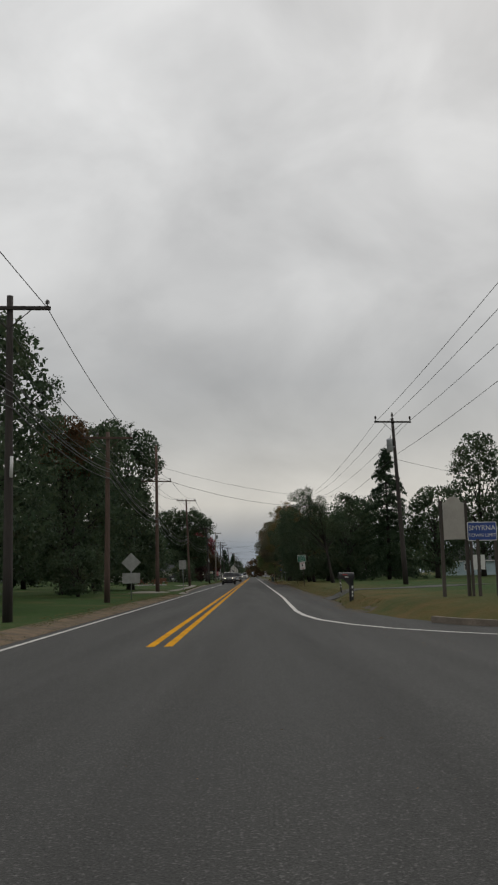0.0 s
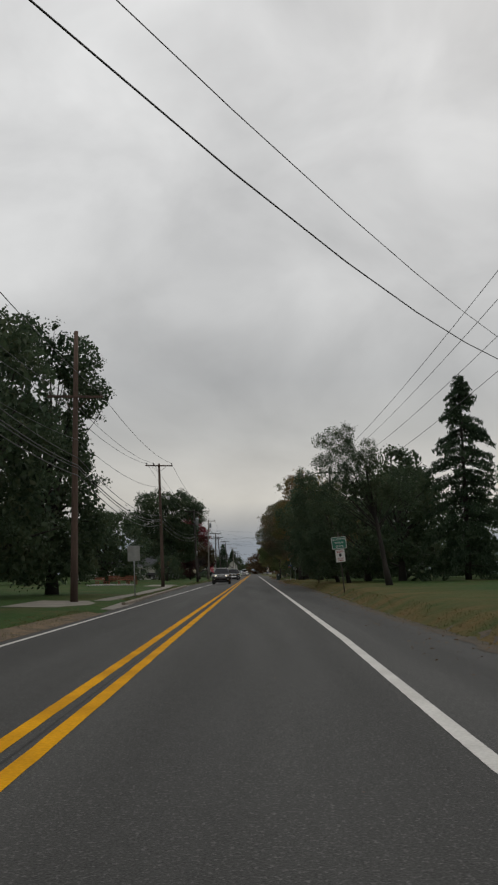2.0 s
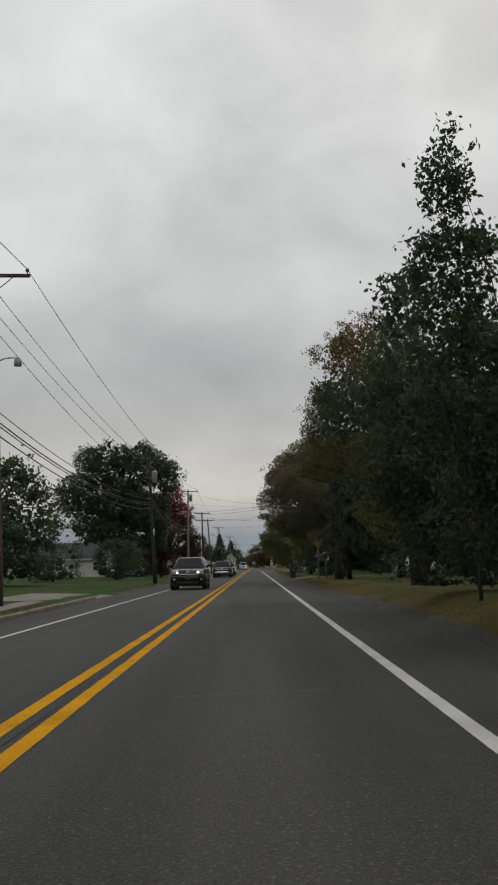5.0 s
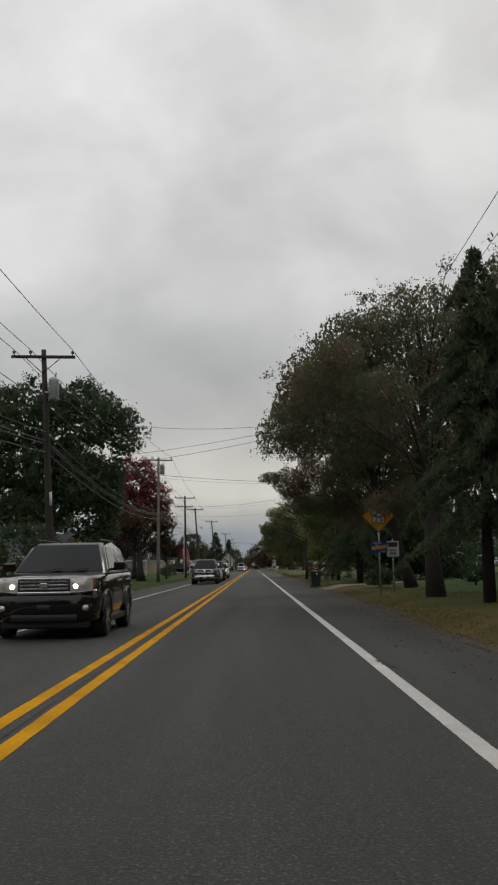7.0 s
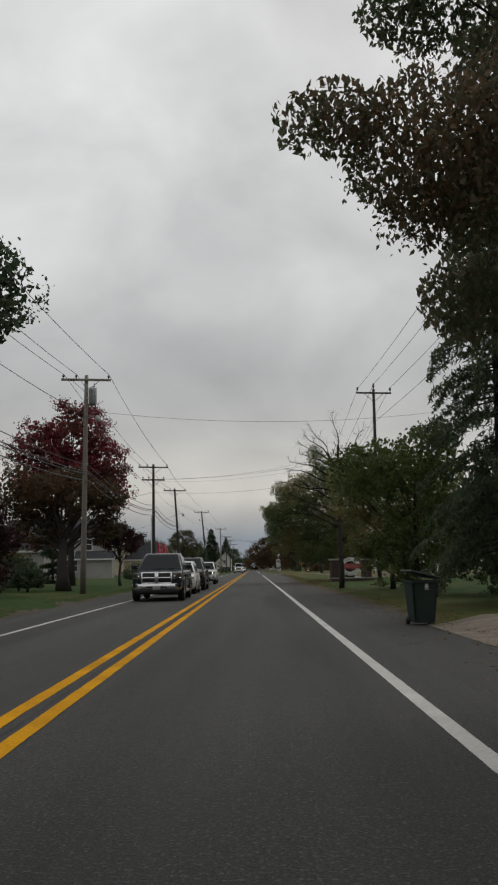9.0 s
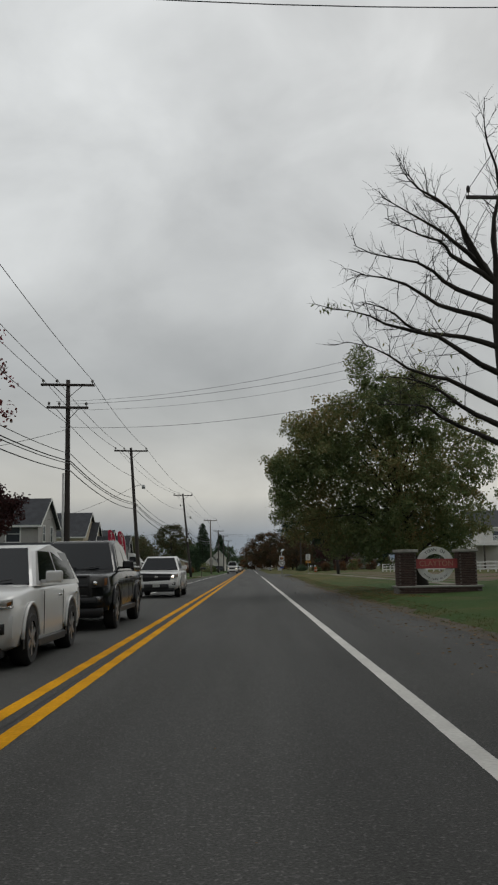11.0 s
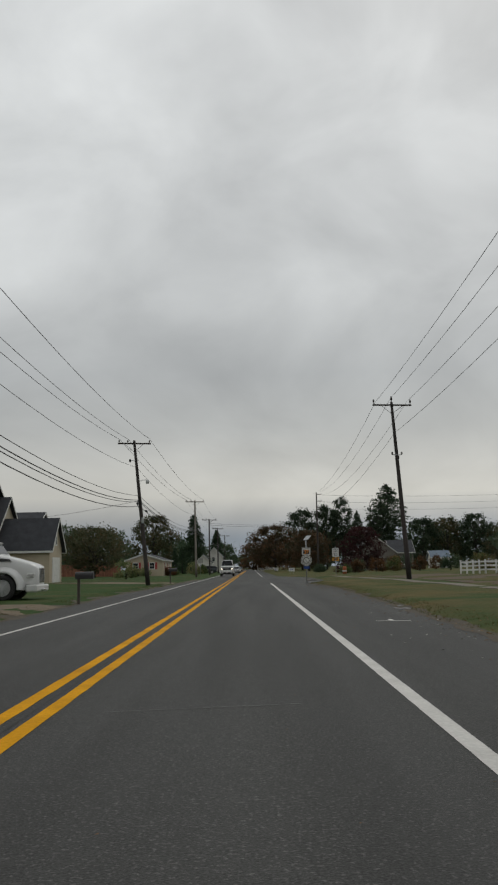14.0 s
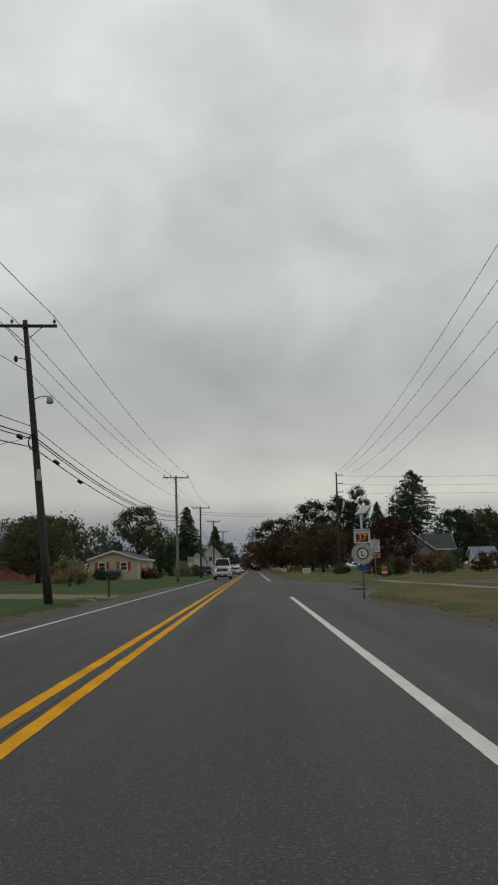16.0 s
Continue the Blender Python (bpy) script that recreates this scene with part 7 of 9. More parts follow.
def wheel(parent, x, y, r, side, rim_material, width=0.25, spokes=6):
    bm = bmesh.new()
    prof = [(-width / 2, r * 0.66), (-width / 2 - 0.005, r * 0.9), (-width / 2 + 0.04, r), (width / 2 - 0.04, r), (width / 2 + 0.005, r * 0.9), (width / 2, r * 0.66)]
    n = 28
    rings = [[bm.verts.new((a, b * math.cos(k * math.tau / n), b * math.sin(k * math.tau / n))) for a, b in prof] for k in range(n)]
    for k in range(n):
        u, v = rings[k], rings[(k + 1) % n]
        for i in range(len(prof)):
            bm.faces.new((u[i], u[(i + 1) % len(prof)], v[(i + 1) % len(prof)], v[i]))
    w = new("wheel")
    w.parent = parent
    w.matrix_basis = pose(x, y, r)
    soften(part("tyre", bm, TYRE, w))
    bm = bmesh.new()
    s = side * width / 2
    add_tube(bm, [(s * 0.25, 0, 0), (s * 0.3, 0, 0)], r * 0.66, 24)
    for k in range(spokes):
        add_box(bm, min(s * 0.55, s * 0.95), max(s * 0.55, s * 0.95), -0.035, 0.035, 0.03, r * 0.63, m=pose(0, 0, 0, 360 * k / spokes, 0, 0))
    add_tube(bm, [(s * 0.5, 0, 0), (s * 1.0, 0, 0)], r * 0.16, 12)
    add_tube(bm, [(s * 0.4, 0, 0), (s * 0.96, 0, 0)], r * 0.67, 24, cap=False)
    part("rim", bm, rim_material, w)
    return w


def panel(name, corners, material, parent, out, label=""):
    """A thin pane over a face of four corners, a little proud of it."""
    c = [Vector(p) for p in corners]
    nrm = (c[1] - c[0]).cross(c[3] - c[0]).normalized()
    if nrm.dot(Vector(out)) < 0:
        nrm.negate()
    bm = bmesh.new()
    a = [bm.verts.new(p + nrm * 0.008) for p in c]
    b = [bm.verts.new(p - nrm * 0.012) for p in c]
    bm.faces.new(a)
    bm.faces.new(b[::-1])
    for k in range(len(c)):
        bm.faces.new((a[k], a[(k + 1) % len(c)], b[(k + 1) % len(c)], b[k]))
    return part(name, bm, material, parent, label)


NOSE_CURVE = [(0, 0), (0.60, 0.005), (0.78, 0.025), (0.88, 0.07), (0.95, 0.16), (0.985, 0.34), (1.0, 0.6)]


def fascia(name, w, xa, xb, lo, hi, out, material, parent, label="", n=8):
    """A plate laid over the rounded front of a vehicle of half width w: from xa to xb in shares of w, with its lower and upper edge at both ends."""
    bm = bmesh.new()
    rings = []
    for k in range(n + 1):
        t = k / n
        u = xa + (xb - xa) * t
        yy = between(abs(u), NOSE_CURVE)
        z0, z1 = lo[0] + (lo[1] - lo[0]) * t, hi[0] + (hi[1] - hi[0]) * t
        e = min(0.012, (z1 - z0) * 0.25)
        rings.append([bm.verts.new((u * w, yy + d, z)) for d, z in ((0.05, z0), (-out + 0.008, z0), (-out, z0 + e), (-out, z1 - e), (-out + 0.008, z1), (0.05, z1))])
    for a, b in zip(rings, rings[1:]):
        for i in range(6):
            bm.faces.new((a[i], a[(i + 1) % 6], b[(i + 1) % 6], b[i]))
    bm.faces.new(rings[0])
    bm.faces.new(rings[-1][::-1])
    return soften(part(name, bm, material, parent, label), 35)


def vehicle(x, y, turn, body, label, L=4.85, W=1.99, H=1.82, hood=1.10, belt=1.16, nose=0.78, clear=0.27, cowl=1.30, roof0=2.05, roof1=4.30, glass1=4.72, pickup=None,
            wheel_r=0.37, axles=(0.93, 3.70), rim=None, lit=True, face="bars", chrome=True, plate=True, name="car", category="car", rails=False):
    rim = rim or ALLOY
    z = max(0.0, ground_z(x, y)) if x < -6.7 or x > 4 else 0.0
    car = thing(name, pose(x, y, z, 0, 0, turn), label, category, "vehicles on and beside the road")
    w = W / 2
    bm = bmesh.new()
    bed = pickup
    st = [(0.0, clear + 0.12, hood - 0.20, w * 0.60), (0.025, clear + 0.08, hood - 0.14, w * 0.78), (0.07, clear + 0.05, hood - 0.11, w * 0.88), (0.16, clear + 0.02, hood - 0.075, w * 0.95),
          (0.34, clear, hood - 0.045, w * 0.985), (0.75, clear, hood - 0.01, w), (cowl, clear, belt - 0.02, w), (roof0, clear, belt, w), (roof1 if not bed else bed, clear, belt + 0.02, w),
          (L - 0.25, clear, belt + (0.02 if not bed else 0.0), w * 0.99), (L - 0.06, clear + 0.08, belt - 0.03, w * 0.95), (L, clear + 0.2, belt - 0.10, w * 0.90)]
    loft(bm, st)
    shell = soften(part("body", bm, body, car), 45)
    # cabin
    wb, wt = w * 0.94, w * 0.71
    y0, y1, y2, y3 = cowl - 0.05, roof0, roof1, glass1
    zb, zt = belt - 0.03, H - 0.02
    ym = (y1 + y2) / 2
    bm = bmesh.new()
    v = [bm.verts.new(p) for p in ((-wb, y0, zb), (wb, y0, zb), (wb, y3, zb), (-wb, y3, zb), (-wt, y1, zt - 0.03), (wt, y1, zt - 0.03), (wt, ym, zt + 0.02), (-wt, ym, zt + 0.02), (wt * 0.98, y2, zt - 0.03), (-wt * 0.98, y2, zt - 0.03))]
    for f in ((0, 1, 5, 4), (4, 5, 6, 7), (7, 6, 8, 9), (9, 8, 2, 3)):
        bm.faces.new([v[i] for i in f])
    bm.faces.new([v[i] for i in (1, 2, 8, 6, 5)])
    bm.faces.new([v[i] for i in (0, 4, 7, 9, 3)])
    bm.faces.new([v[i] for i in (0, 3, 2, 1)])
    bmesh.ops.bevel(bm, geom=[e for e in bm.edges if e.verts[0].co.z > zb + 0.1 or e.verts[1].co.z > zb + 0.1], offset=0.085, segments=3, affect="EDGES")
    soften(part("cabin", bm, body, car), 35)

    def on_front(u, t):
        return (Vector((-wb, y0, zb)).lerp(Vector((wb, y0, zb)), u)).lerp(Vector((-wt, y1, zt - 0.03)).lerp(Vector((wt, y1, zt - 0.03)), u), t)
    panel("windscreen", [on_front(0.035, 0.05), on_front(0.965, 0.05), on_front(0.945, 0.94), on_front(0.055, 0.94)], CAR_GLASS, car, (0, -1, 0.6))

    def on_side(s, yy, t):
        return Vector((s * (wb + (wt - wb) * t), yy, zb + (zt - 0.02 - zb) * t))
    for s in (-1, 1):
        a0, a1 = y0 + 0.42, y1 + 0.16
        m0 = y1 + (y2 - y1) * (0.42 if not bed else 0.5)
        panel("side_window", [on_side(s, a0, 0.12), on_side(s, m0 - 0.05, 0.12), on_side(s, m0 - 0.05, 0.86), on_side(s, a1, 0.86)], CAR_GLASS, car, (s, 0, 0.2))
        m1 = y2 - 0.10
        panel("side_window", [on_side(s, m0 + 0.05, 0.12), on_side(s, m1 + 0.12, 0.12), on_side(s, m1, 0.86), on_side(s, m0 + 0.05, 0.86)], CAR_GLASS, car, (s, 0, 0.2))
        # mirror
        bm = bmesh.new()
        add_box(bm, -0.12, 0.12, -0.06, 0.06, -0.085, 0.085, 0.03, pose(s * (w + 0.12), y0 + 0.52, belt + 0.10))
        add_box(bm, -0.06, 0.06, -0.03, 0.03, -0.03, 0.02, 0.0, pose(s * (w - 0.02), y0 + 0.54, belt + 0.04))
        part("mirror", bm, body, car)
        # door seams and handles
        for yy in (a0 + 0.02, m0, m1 + 0.02):
            box("door_seam", s * w - 0.004, s * w + 0.004, yy - 0.006, yy + 0.006, clear + 0.14, belt - 0.10, BLACK_PLASTIC, shell)
        for yy in (m0 - 0.25, m1 - 0.2):
            box("door_handle", s * w * 0.99 - 0.02, s * w * 0.99 + 0.025, yy - 0.09, yy + 0.09, belt - 0.20, belt - 0.165, body if not chrome else CHROME, car, bevel=0.008)
        box("sill", s * w - 0.05, s * w + 0.01, axles[0] + 0.45, axles[1] - 0.45, clear - 0.02, clear + 0.10, BLACK_PLASTIC if not bed else CHROME if chrome else BLACK_PLASTIC, car, bevel=0.02)
        if rails:
            rod("roof_rail", [(s * wt * 0.9, y1 + 0.2, zt), (s * wt * 0.9, y1 + 0.3, zt + 0.05), (s * wt * 0.9, y2 - 0.2, zt + 0.05), (s * wt * 0.9, y2 - 0.1, zt)], 0.018, BLACK_PLASTIC, car, sides=6)
        # arches and wheels; no opening is cut, a flat black face gives its shade
        for yy in axles:
            ra = wheel_r + 0.085
            bm = bmesh.new()
            cz = wheel_r + 0.02
            pts = [(yy + ra * math.cos(a), cz + ra * math.sin(a)) for a in [math.pi * k / 16 for k in range(17)]]
            pts = [(yy + ra, clear + 0.02)] + pts + [(yy - ra, clear + 0.02)]
            f0 = [bm.verts.new((s * (w + 0.006), a, b)) for a, b in pts]
            bm.faces.new(f0)
            part("arch_shade", bm, BLACK_PLASTIC, car)
            bm = bmesh.new()
            add_tube(bm, [(s * (w + 0.008), yy + (ra + 0.015) * math.cos(a), cz + (ra + 0.015) * math.sin(a)) for a in [math.pi * k / 14 for k in range(15)]], 0.026, 5)
            part("arch_lip", bm, body, car, smooth=True)
            wheel(car, s * (w - 0.10), yy, wheel_r, s, rim)
        # lamps
        l0, l1, lz0, lz1 = {"bars": (0.48, 0.93, nose - 0.11, nose + 0.14), "cross": (0.60, 0.93, nose - 0.03, nose + 0.17), "plain": (0.64, 0.95, nose + 0.0, nose + 0.15),
                            "shield": (0.40, 0.93, nose + 0.03, nose + 0.13)}[face]
        hl = fascia("headlamp", w, s * l0, s * l1, (lz0, lz0 + 0.03), (lz1, lz1 + 0.02), 0.018, LAMP_SMOKE if face == "cross" or not lit else LAMP_LENS, car, "clear headlamp" if lit else "smoked headlamp")
        fascia("lamp_trim", w, s * (l0 - 0.015), s * (l1 + 0.01), (lz0 - 0.02, lz0 + 0.012), (lz0 + 0.004, lz0 + 0.034), 0.024, CHROME if chrome else BLACK_PLASTIC, hl)
        fascia("turn_signal", w, s * (l1 - 0.045), s * l1, (lz0 + 0.03, lz0 + 0.05), (lz1 - 0.02, lz1), 0.022, AMBER_LENS, hl)
        bx = s * w * (l0 + (0.10 if face != "shield" else 0.25))
        rod("bulb", [(bx, between(abs(bx) / w, NOSE_CURVE) - 0.035, (lz0 + lz1) / 2 - 0.02), (bx, 0.0, (lz0 + lz1) / 2 - 0.02)], 0.042 if lit else 0.05, HEADLAMP if lit else CHROME, hl, sides=12)
        fz = clear + (0.30 if face != "plain" else 0.26)
        fl = fascia("fog_bezel", w, s * 0.66, s * 0.86, (fz - 0.07, fz - 0.06), (fz + 0.06, fz + 0.07), 0.016, BLACK_PLASTIC, car)
        fx = s * w * 0.76
        rod("fog_lamp", [(fx, -0.03, fz), (fx, 0.03, fz)], 0.048, LAMP_LENS if lit else LAMP_SMOKE, fl, sides=12)
        rod("fog_ring", [(fx, -0.026, fz), (fx, 0.02, fz)], 0.058, CHROME if face != "plain" else BLACK_PLASTIC, fl, sides=14)
        box("tail_lamp", s * w * 0.80 - 0.09, s * w * 0.80 + 0.09, L - 0.10, L - 0.01, belt - 0.42, belt - 0.08, TAIL_RED, car, bevel=0.02)
    # grille and bumper
    if face == "bars":
        g = fascia("grille", w, -0.46, 0.46, (nose - 0.11, nose - 0.11), (nose + 0.13, nose + 0.13), 0.014, BLACK_PLASTIC, car)
        for zz in (nose - 0.045, nose + 0.02, nose + 0.085):
            fascia("grille_bar", w, -0.44, 0.44, (zz - 0.016, zz - 0.016), (zz + 0.016, zz + 0.016), 0.032, CHROME, g)
        for z0, z1 in ((nose - 0.145, nose - 0.10), (nose + 0.12, nose + 0.15)):
            fascia("grille_surround", w, -0.475, 0.475, (z0, z0), (z1, z1), 0.036, CHROME, g)
        fascia("bumper", w, -0.93, 0.93, (clear + 0.20, clear + 0.20), (nose - 0.17, nose - 0.17), 0.035, body, car)
        fascia("air_intake", w, -0.60, 0.60, (clear + 0.06, clear + 0.06), (clear + 0.19, clear + 0.19), 0.02, BLACK_PLASTIC, car)
        fascia("plate_bracket", w, -0.12, 0.12, (clear + 0.26, clear + 0.26), (clear + 0.36, clear + 0.36), 0.045, BLACK_PLASTIC, car)
    elif face == "cross":
        trim = CHROME if chrome else BLACK_PLASTIC
        g = fascia("grille", w, -0.575, 0.575, (nose - 0.21, nose - 0.21), (nose + 0.19, nose + 0.19), 0.014, BLACK_PLASTIC, car)
        for z0, z1 in ((nose - 0.235, nose - 0.185), (nose - 0.03, nose + 0.025), (nose + 0.165, nose + 0.215)):
            fascia("grille_bar", w, -0.585, 0.585, (z0, z0), (z1, z1), 0.040, trim, g)
        for xa, xb in ((-0.60, -0.55), (-0.07, 0.07), (0.55, 0.60)):
            fascia("grille_bar", w, xa, xb, (nose - 0.22, nose - 0.22), (nose + 0.20, nose + 0.20), 0.042, trim, g, n=2)
        fascia("bumper", w, -0.97, 0.97, (clear + 0.13, clear + 0.15), (clear + 0.33, clear + 0.35), 0.075, CHROME if chrome else body, car, "bright chrome bumper" if chrome else "")
        fascia("air_intake", w, -0.42, 0.42, (clear + 0.185, clear + 0.185), (clear + 0.255, clear + 0.255), 0.082, BLACK_PLASTIC, car)
        fascia("valance", w, -0.86, 0.86, (clear - 0.02, clear - 0.02), (clear + 0.13, clear + 0.13), 0.03, BLACK_PLASTIC, car)
    elif face == "plain":
        g = fascia("grille", w, -0.62, 0.62, (nose - 0.17, nose - 0.17), (nose + 0.16, nose + 0.16), 0.016, BLACK_PLASTIC, car)
        fascia("grille_bar", w, -0.60, 0.60, (nose - 0.015, nose - 0.015), (nose + 0.055, nose + 0.055), 0.035, INK, g)
        fascia("hood_shield", w, -0.86, 0.86, (hood - 0.15, hood - 0.20), (hood - 0.07, hood - 0.12), 0.028, INK, car)
        fascia("bumper", w, -0.95, 0.95, (clear + 0.16, clear + 0.16), (nose - 0.18, nose - 0.10), 0.04, body, car)
        fascia("air_intake", w, -0.56, 0.56, (clear + 0.05, clear + 0.05), (clear + 0.26, clear + 0.26), 0.052, BLACK_PLASTIC, car)
        fascia("valance", w, -0.80, 0.80, (clear - 0.03, clear - 0.03), (clear + 0.10, clear + 0.10), 0.03, BLACK_PLASTIC, car)
    else:
        g = fascia("grille", w, -0.36, 0.36, (nose - 0.14, nose - 0.14), (nose + 0.12, nose + 0.12), 0.016, BLACK_PLASTIC, car)
        fascia("grille_surround", w, -0.40, 0.40, (nose + 0.10, nose + 0.10), (nose + 0.14, nose + 0.14), 0.03, CHROME, g)
        fascia("bumper", w, -0.95, 0.95, (clear + 0.18, clear + 0.18), (nose - 0.14, nose - 0.06), 0.03, body, car)
        fascia("air_intake", w, -0.66, 0.66, (clear + 0.04, clear + 0.04), (clear + 0.16, clear + 0.16), 0.03, BLACK_PLASTIC, car)
    box("badge", -0.07, 0.07, -0.058, -0.03, nose - 0.03, nose + 0.06, CHROME, g, bevel=0.012)
    box("skid_plate", -w * 0.8, w * 0.8, 0.10, 0.35, clear - 0.07, clear + 0.11, BLACK_PLASTIC, car, bevel=0.03)
    if plate:
        pb = box("number_plate", -0.15, 0.15, -0.098, -0.084, clear + 0.13, clear + 0.25, PLATE, car)
        bars(pb, [(0, 0.22, 0.05)], 0, -0.099, clear + 0.19, SIGN_BACK, "plate_bar")
    for sx in (-0.28, 0.22):
        rod("wiper", [(sx, y0 + 0.02, zb + 0.06), (sx + 0.33, y0 + 0.07, zb + 0.10)], 0.01, BLACK_PLASTIC, car, sides=4)
    if bed:
        box("cargo_bed", -w * 0.80, w * 0.80, bed + 0.10, L - 0.12, belt - 0.02, belt + 0.035, BLACK_PLASTIC, car)
        for s in (-1, 1):
            box("bed_rail", s * w * 0.90 - 0.06, s * w * 0.90 + 0.06, bed + 0.06, L - 0.05, belt - 0.05, belt + 0.06, body, car, bevel=0.02)
    box("underside", -w * 0.75, w * 0.75, 0.4, L - 0.3, clear - 0.07, clear + 0.06, BLACK_PLASTIC, car)
    return car


vehicle(-3.72, 129.8, 0, BODY_BROWN, "dark brown sport utility car with headlights on", hood=1.19, belt=1.22, nose=0.965, H=1.84, rails=True, plate=False, name="suv")
RAM = dict(L=5.8, W=2.02, H=1.93, hood=1.20, belt=1.25, nose=0.92, clear=0.34, cowl=1.42, roof0=2.20, roof1=3.75, glass1=4.05, pickup=4.10, wheel_r=0.41, axles=(0.98, 4.55), face="cross", name="pickup_truck", category="truck")
vehicle(-3.70, 183.0, 0, BODY_GREY, "dark grey pickup truck with chrome grille and bumper", **{**RAM, "lit": False})
vehicle(-3.72, 199.4, 0, BODY_BLACK, "glossy black pickup truck with black grille", **{**RAM, "lit": False, "chrome": False})
vehicle(-3.86, 219.8, 0, BODY_WHITE, "white pickup truck with black grille and lit headlights", L=5.4, W=1.90, H=1.80, hood=1.13, belt=1.18, nose=0.86, clear=0.33, cowl=1.36, roof0=2.08, roof1=3.60, glass1=3.86,
        pickup=3.95, wheel_r=0.385, axles=(0.92, 4.18), face="plain", chrome=False, name="pickup_truck", category="truck")
vehicle(-3.72, 192.2, 0, BODY_WHITE, "white sport utility car behind the grey pickup", L=4.7, W=1.86, H=1.66, hood=1.02, belt=1.06, nose=0.74, clear=0.22, axles=(0.9, 3.6), wheel_r=0.35, face="shield", name="suv")
vehicle(-3.45, 366.5, 0, BODY_WHITE, "white delivery van with a tall windscreen", L=5.5, W=2.02, H=2.45, hood=1.46, belt=1.56, nose=1.06, clear=0.34, cowl=0.85, roof0=1.45, roof1=5.2, glass1=5.42,
        wheel_r=0.36, axles=(0.95, 4.25), face="plain", chrome=False, lit=True, name="van", category="van")
vehicle(-3.4, 432, 0, BODY_SILVER, "silver car far along the opposite lane", L=4.7, W=1.84, H=1.5, hood=0.96, belt=1.0, nose=0.68, clear=0.2, axles=(0.9, 3.6), wheel_r=0.33)
vehicle(-3.4, 455, 0, BODY_WHITE, "white car far along the opposite lane", L=4.7, W=1.84, H=1.6, hood=1.0, belt=1.05, nose=0.7, clear=0.22, axles=(0.9, 3.6), wheel_r=0.34)
vehicle(-3.4, 520, 0, BODY_GREY, "dark car far along the opposite lane", L=4.7, W=1.84, H=1.5, hood=0.96, belt=1.0, nose=0.68, clear=0.2, axles=(0.9, 3.6), wheel_r=0.33)
vehicle(-17.4, 188.5, -75, BODY_SILVER, "silver hatchback parked in front of the white house", L=4.2, W=1.75, H=1.48, hood=0.95, belt=0.98, nose=0.66, clear=0.2, cowl=1.1, roof0=1.75, roof1=3.5, glass1=4.0, axles=(0.8, 3.35), wheel_r=0.32, lit=False)
vehicle(-14.0, 194.5, 82, BODY_BLACK, "black pickup truck parked behind the maple", **{**RAM, "lit": False, "chrome": False})
vehicle(-15.3, 262.6, -88, BODY_BLACK, "dark pickup truck parked on the lawn beside the flags", **{**RAM, "lit": False, "rim": BRIGHT_RIM})
vehicle(-11, 405, -80, BODY_GREY, "dark car parked beside the evergreens", L=4.5, W=1.8, H=1.5, hood=0.96, belt=1.0, nose=0.68, clear=0.2, axles=(0.9, 3.5), wheel_r=0.33, lit=False)

# white tractor unit, nose towards the road
tr = thing("semi_truck", pose(-8.68, 268.35, ground_z(-8.5, 268.6) - 0.02, 0, 0, 90), "white sloping-nosed tractor truck parked across the drive", "truck")
STACK_STEEL = paint("dull_stack_steel", (0.24, 0.24, 0.235), (0.17, 0.17, 0.165), 3, 0.45, metal=0.6)
bm = bmesh.new()
loft(bm, [(0.0, 0.62, 1.30, 0.60), (0.06, 0.58, 1.40, 0.74), (0.20, 0.56, 1.49, 0.84), (0.55, 0.62, 1.60, 0.88), (1.0, 0.95, 1.73, 0.90), (1.62, 0.70, 1.88, 0.96)])
soften(part("hood", bm, BODY_WHITE, tr), 50)
bm = bmesh.new()
side = [(1.55, 0.62), (1.55, 1.83), (1.95, 2.36), (2.12, 2.56), (2.45, 2.66), (2.95, 2.72), (2.95, 0.62)]
ring_l = [bm.verts.new((-1.02 if z < 2 else -0.96, y, z)) for y, z in side]
ring_r = [bm.verts.new((1.02 if z < 2 else 0.96, y, z)) for y, z in side]
bm.faces.new(ring_l)
bm.faces.new(ring_r[::-1])
for i in range(len(side)):
    j = (i + 1) % len(side)
    bm.faces.new((ring_l[i], ring_r[i], ring_r[j], ring_l[j]))
bmesh.ops.recalc_face_normals(bm, faces=bm.faces)
bmesh.ops.bevel(bm, geom=bm.edges[:], offset=0.045, segments=2, affect="EDGES")
soften(part("cab", bm, BODY_WHITE, tr), 40)
bm = bmesh.new()
add_box(bm, -1.16, 1.16, 2.92, 3.72, 0.70, 2.70, 0.10)
soften(part("sleeper", bm, BODY_WHITE, tr), 40)
panel("windscreen", [(-0.90, 1.62, 1.93), (0.90, 1.62, 1.93), (0.86, 1.93, 2.33), (-0.86, 1.93, 2.33)], CAR_GLASS, tr, (0, -1, 0.8))
box("sun_visor", -0.90, 0.90, 1.88, 2.06, 2.37, 2.43, BODY_WHITE, tr, bevel=0.02)
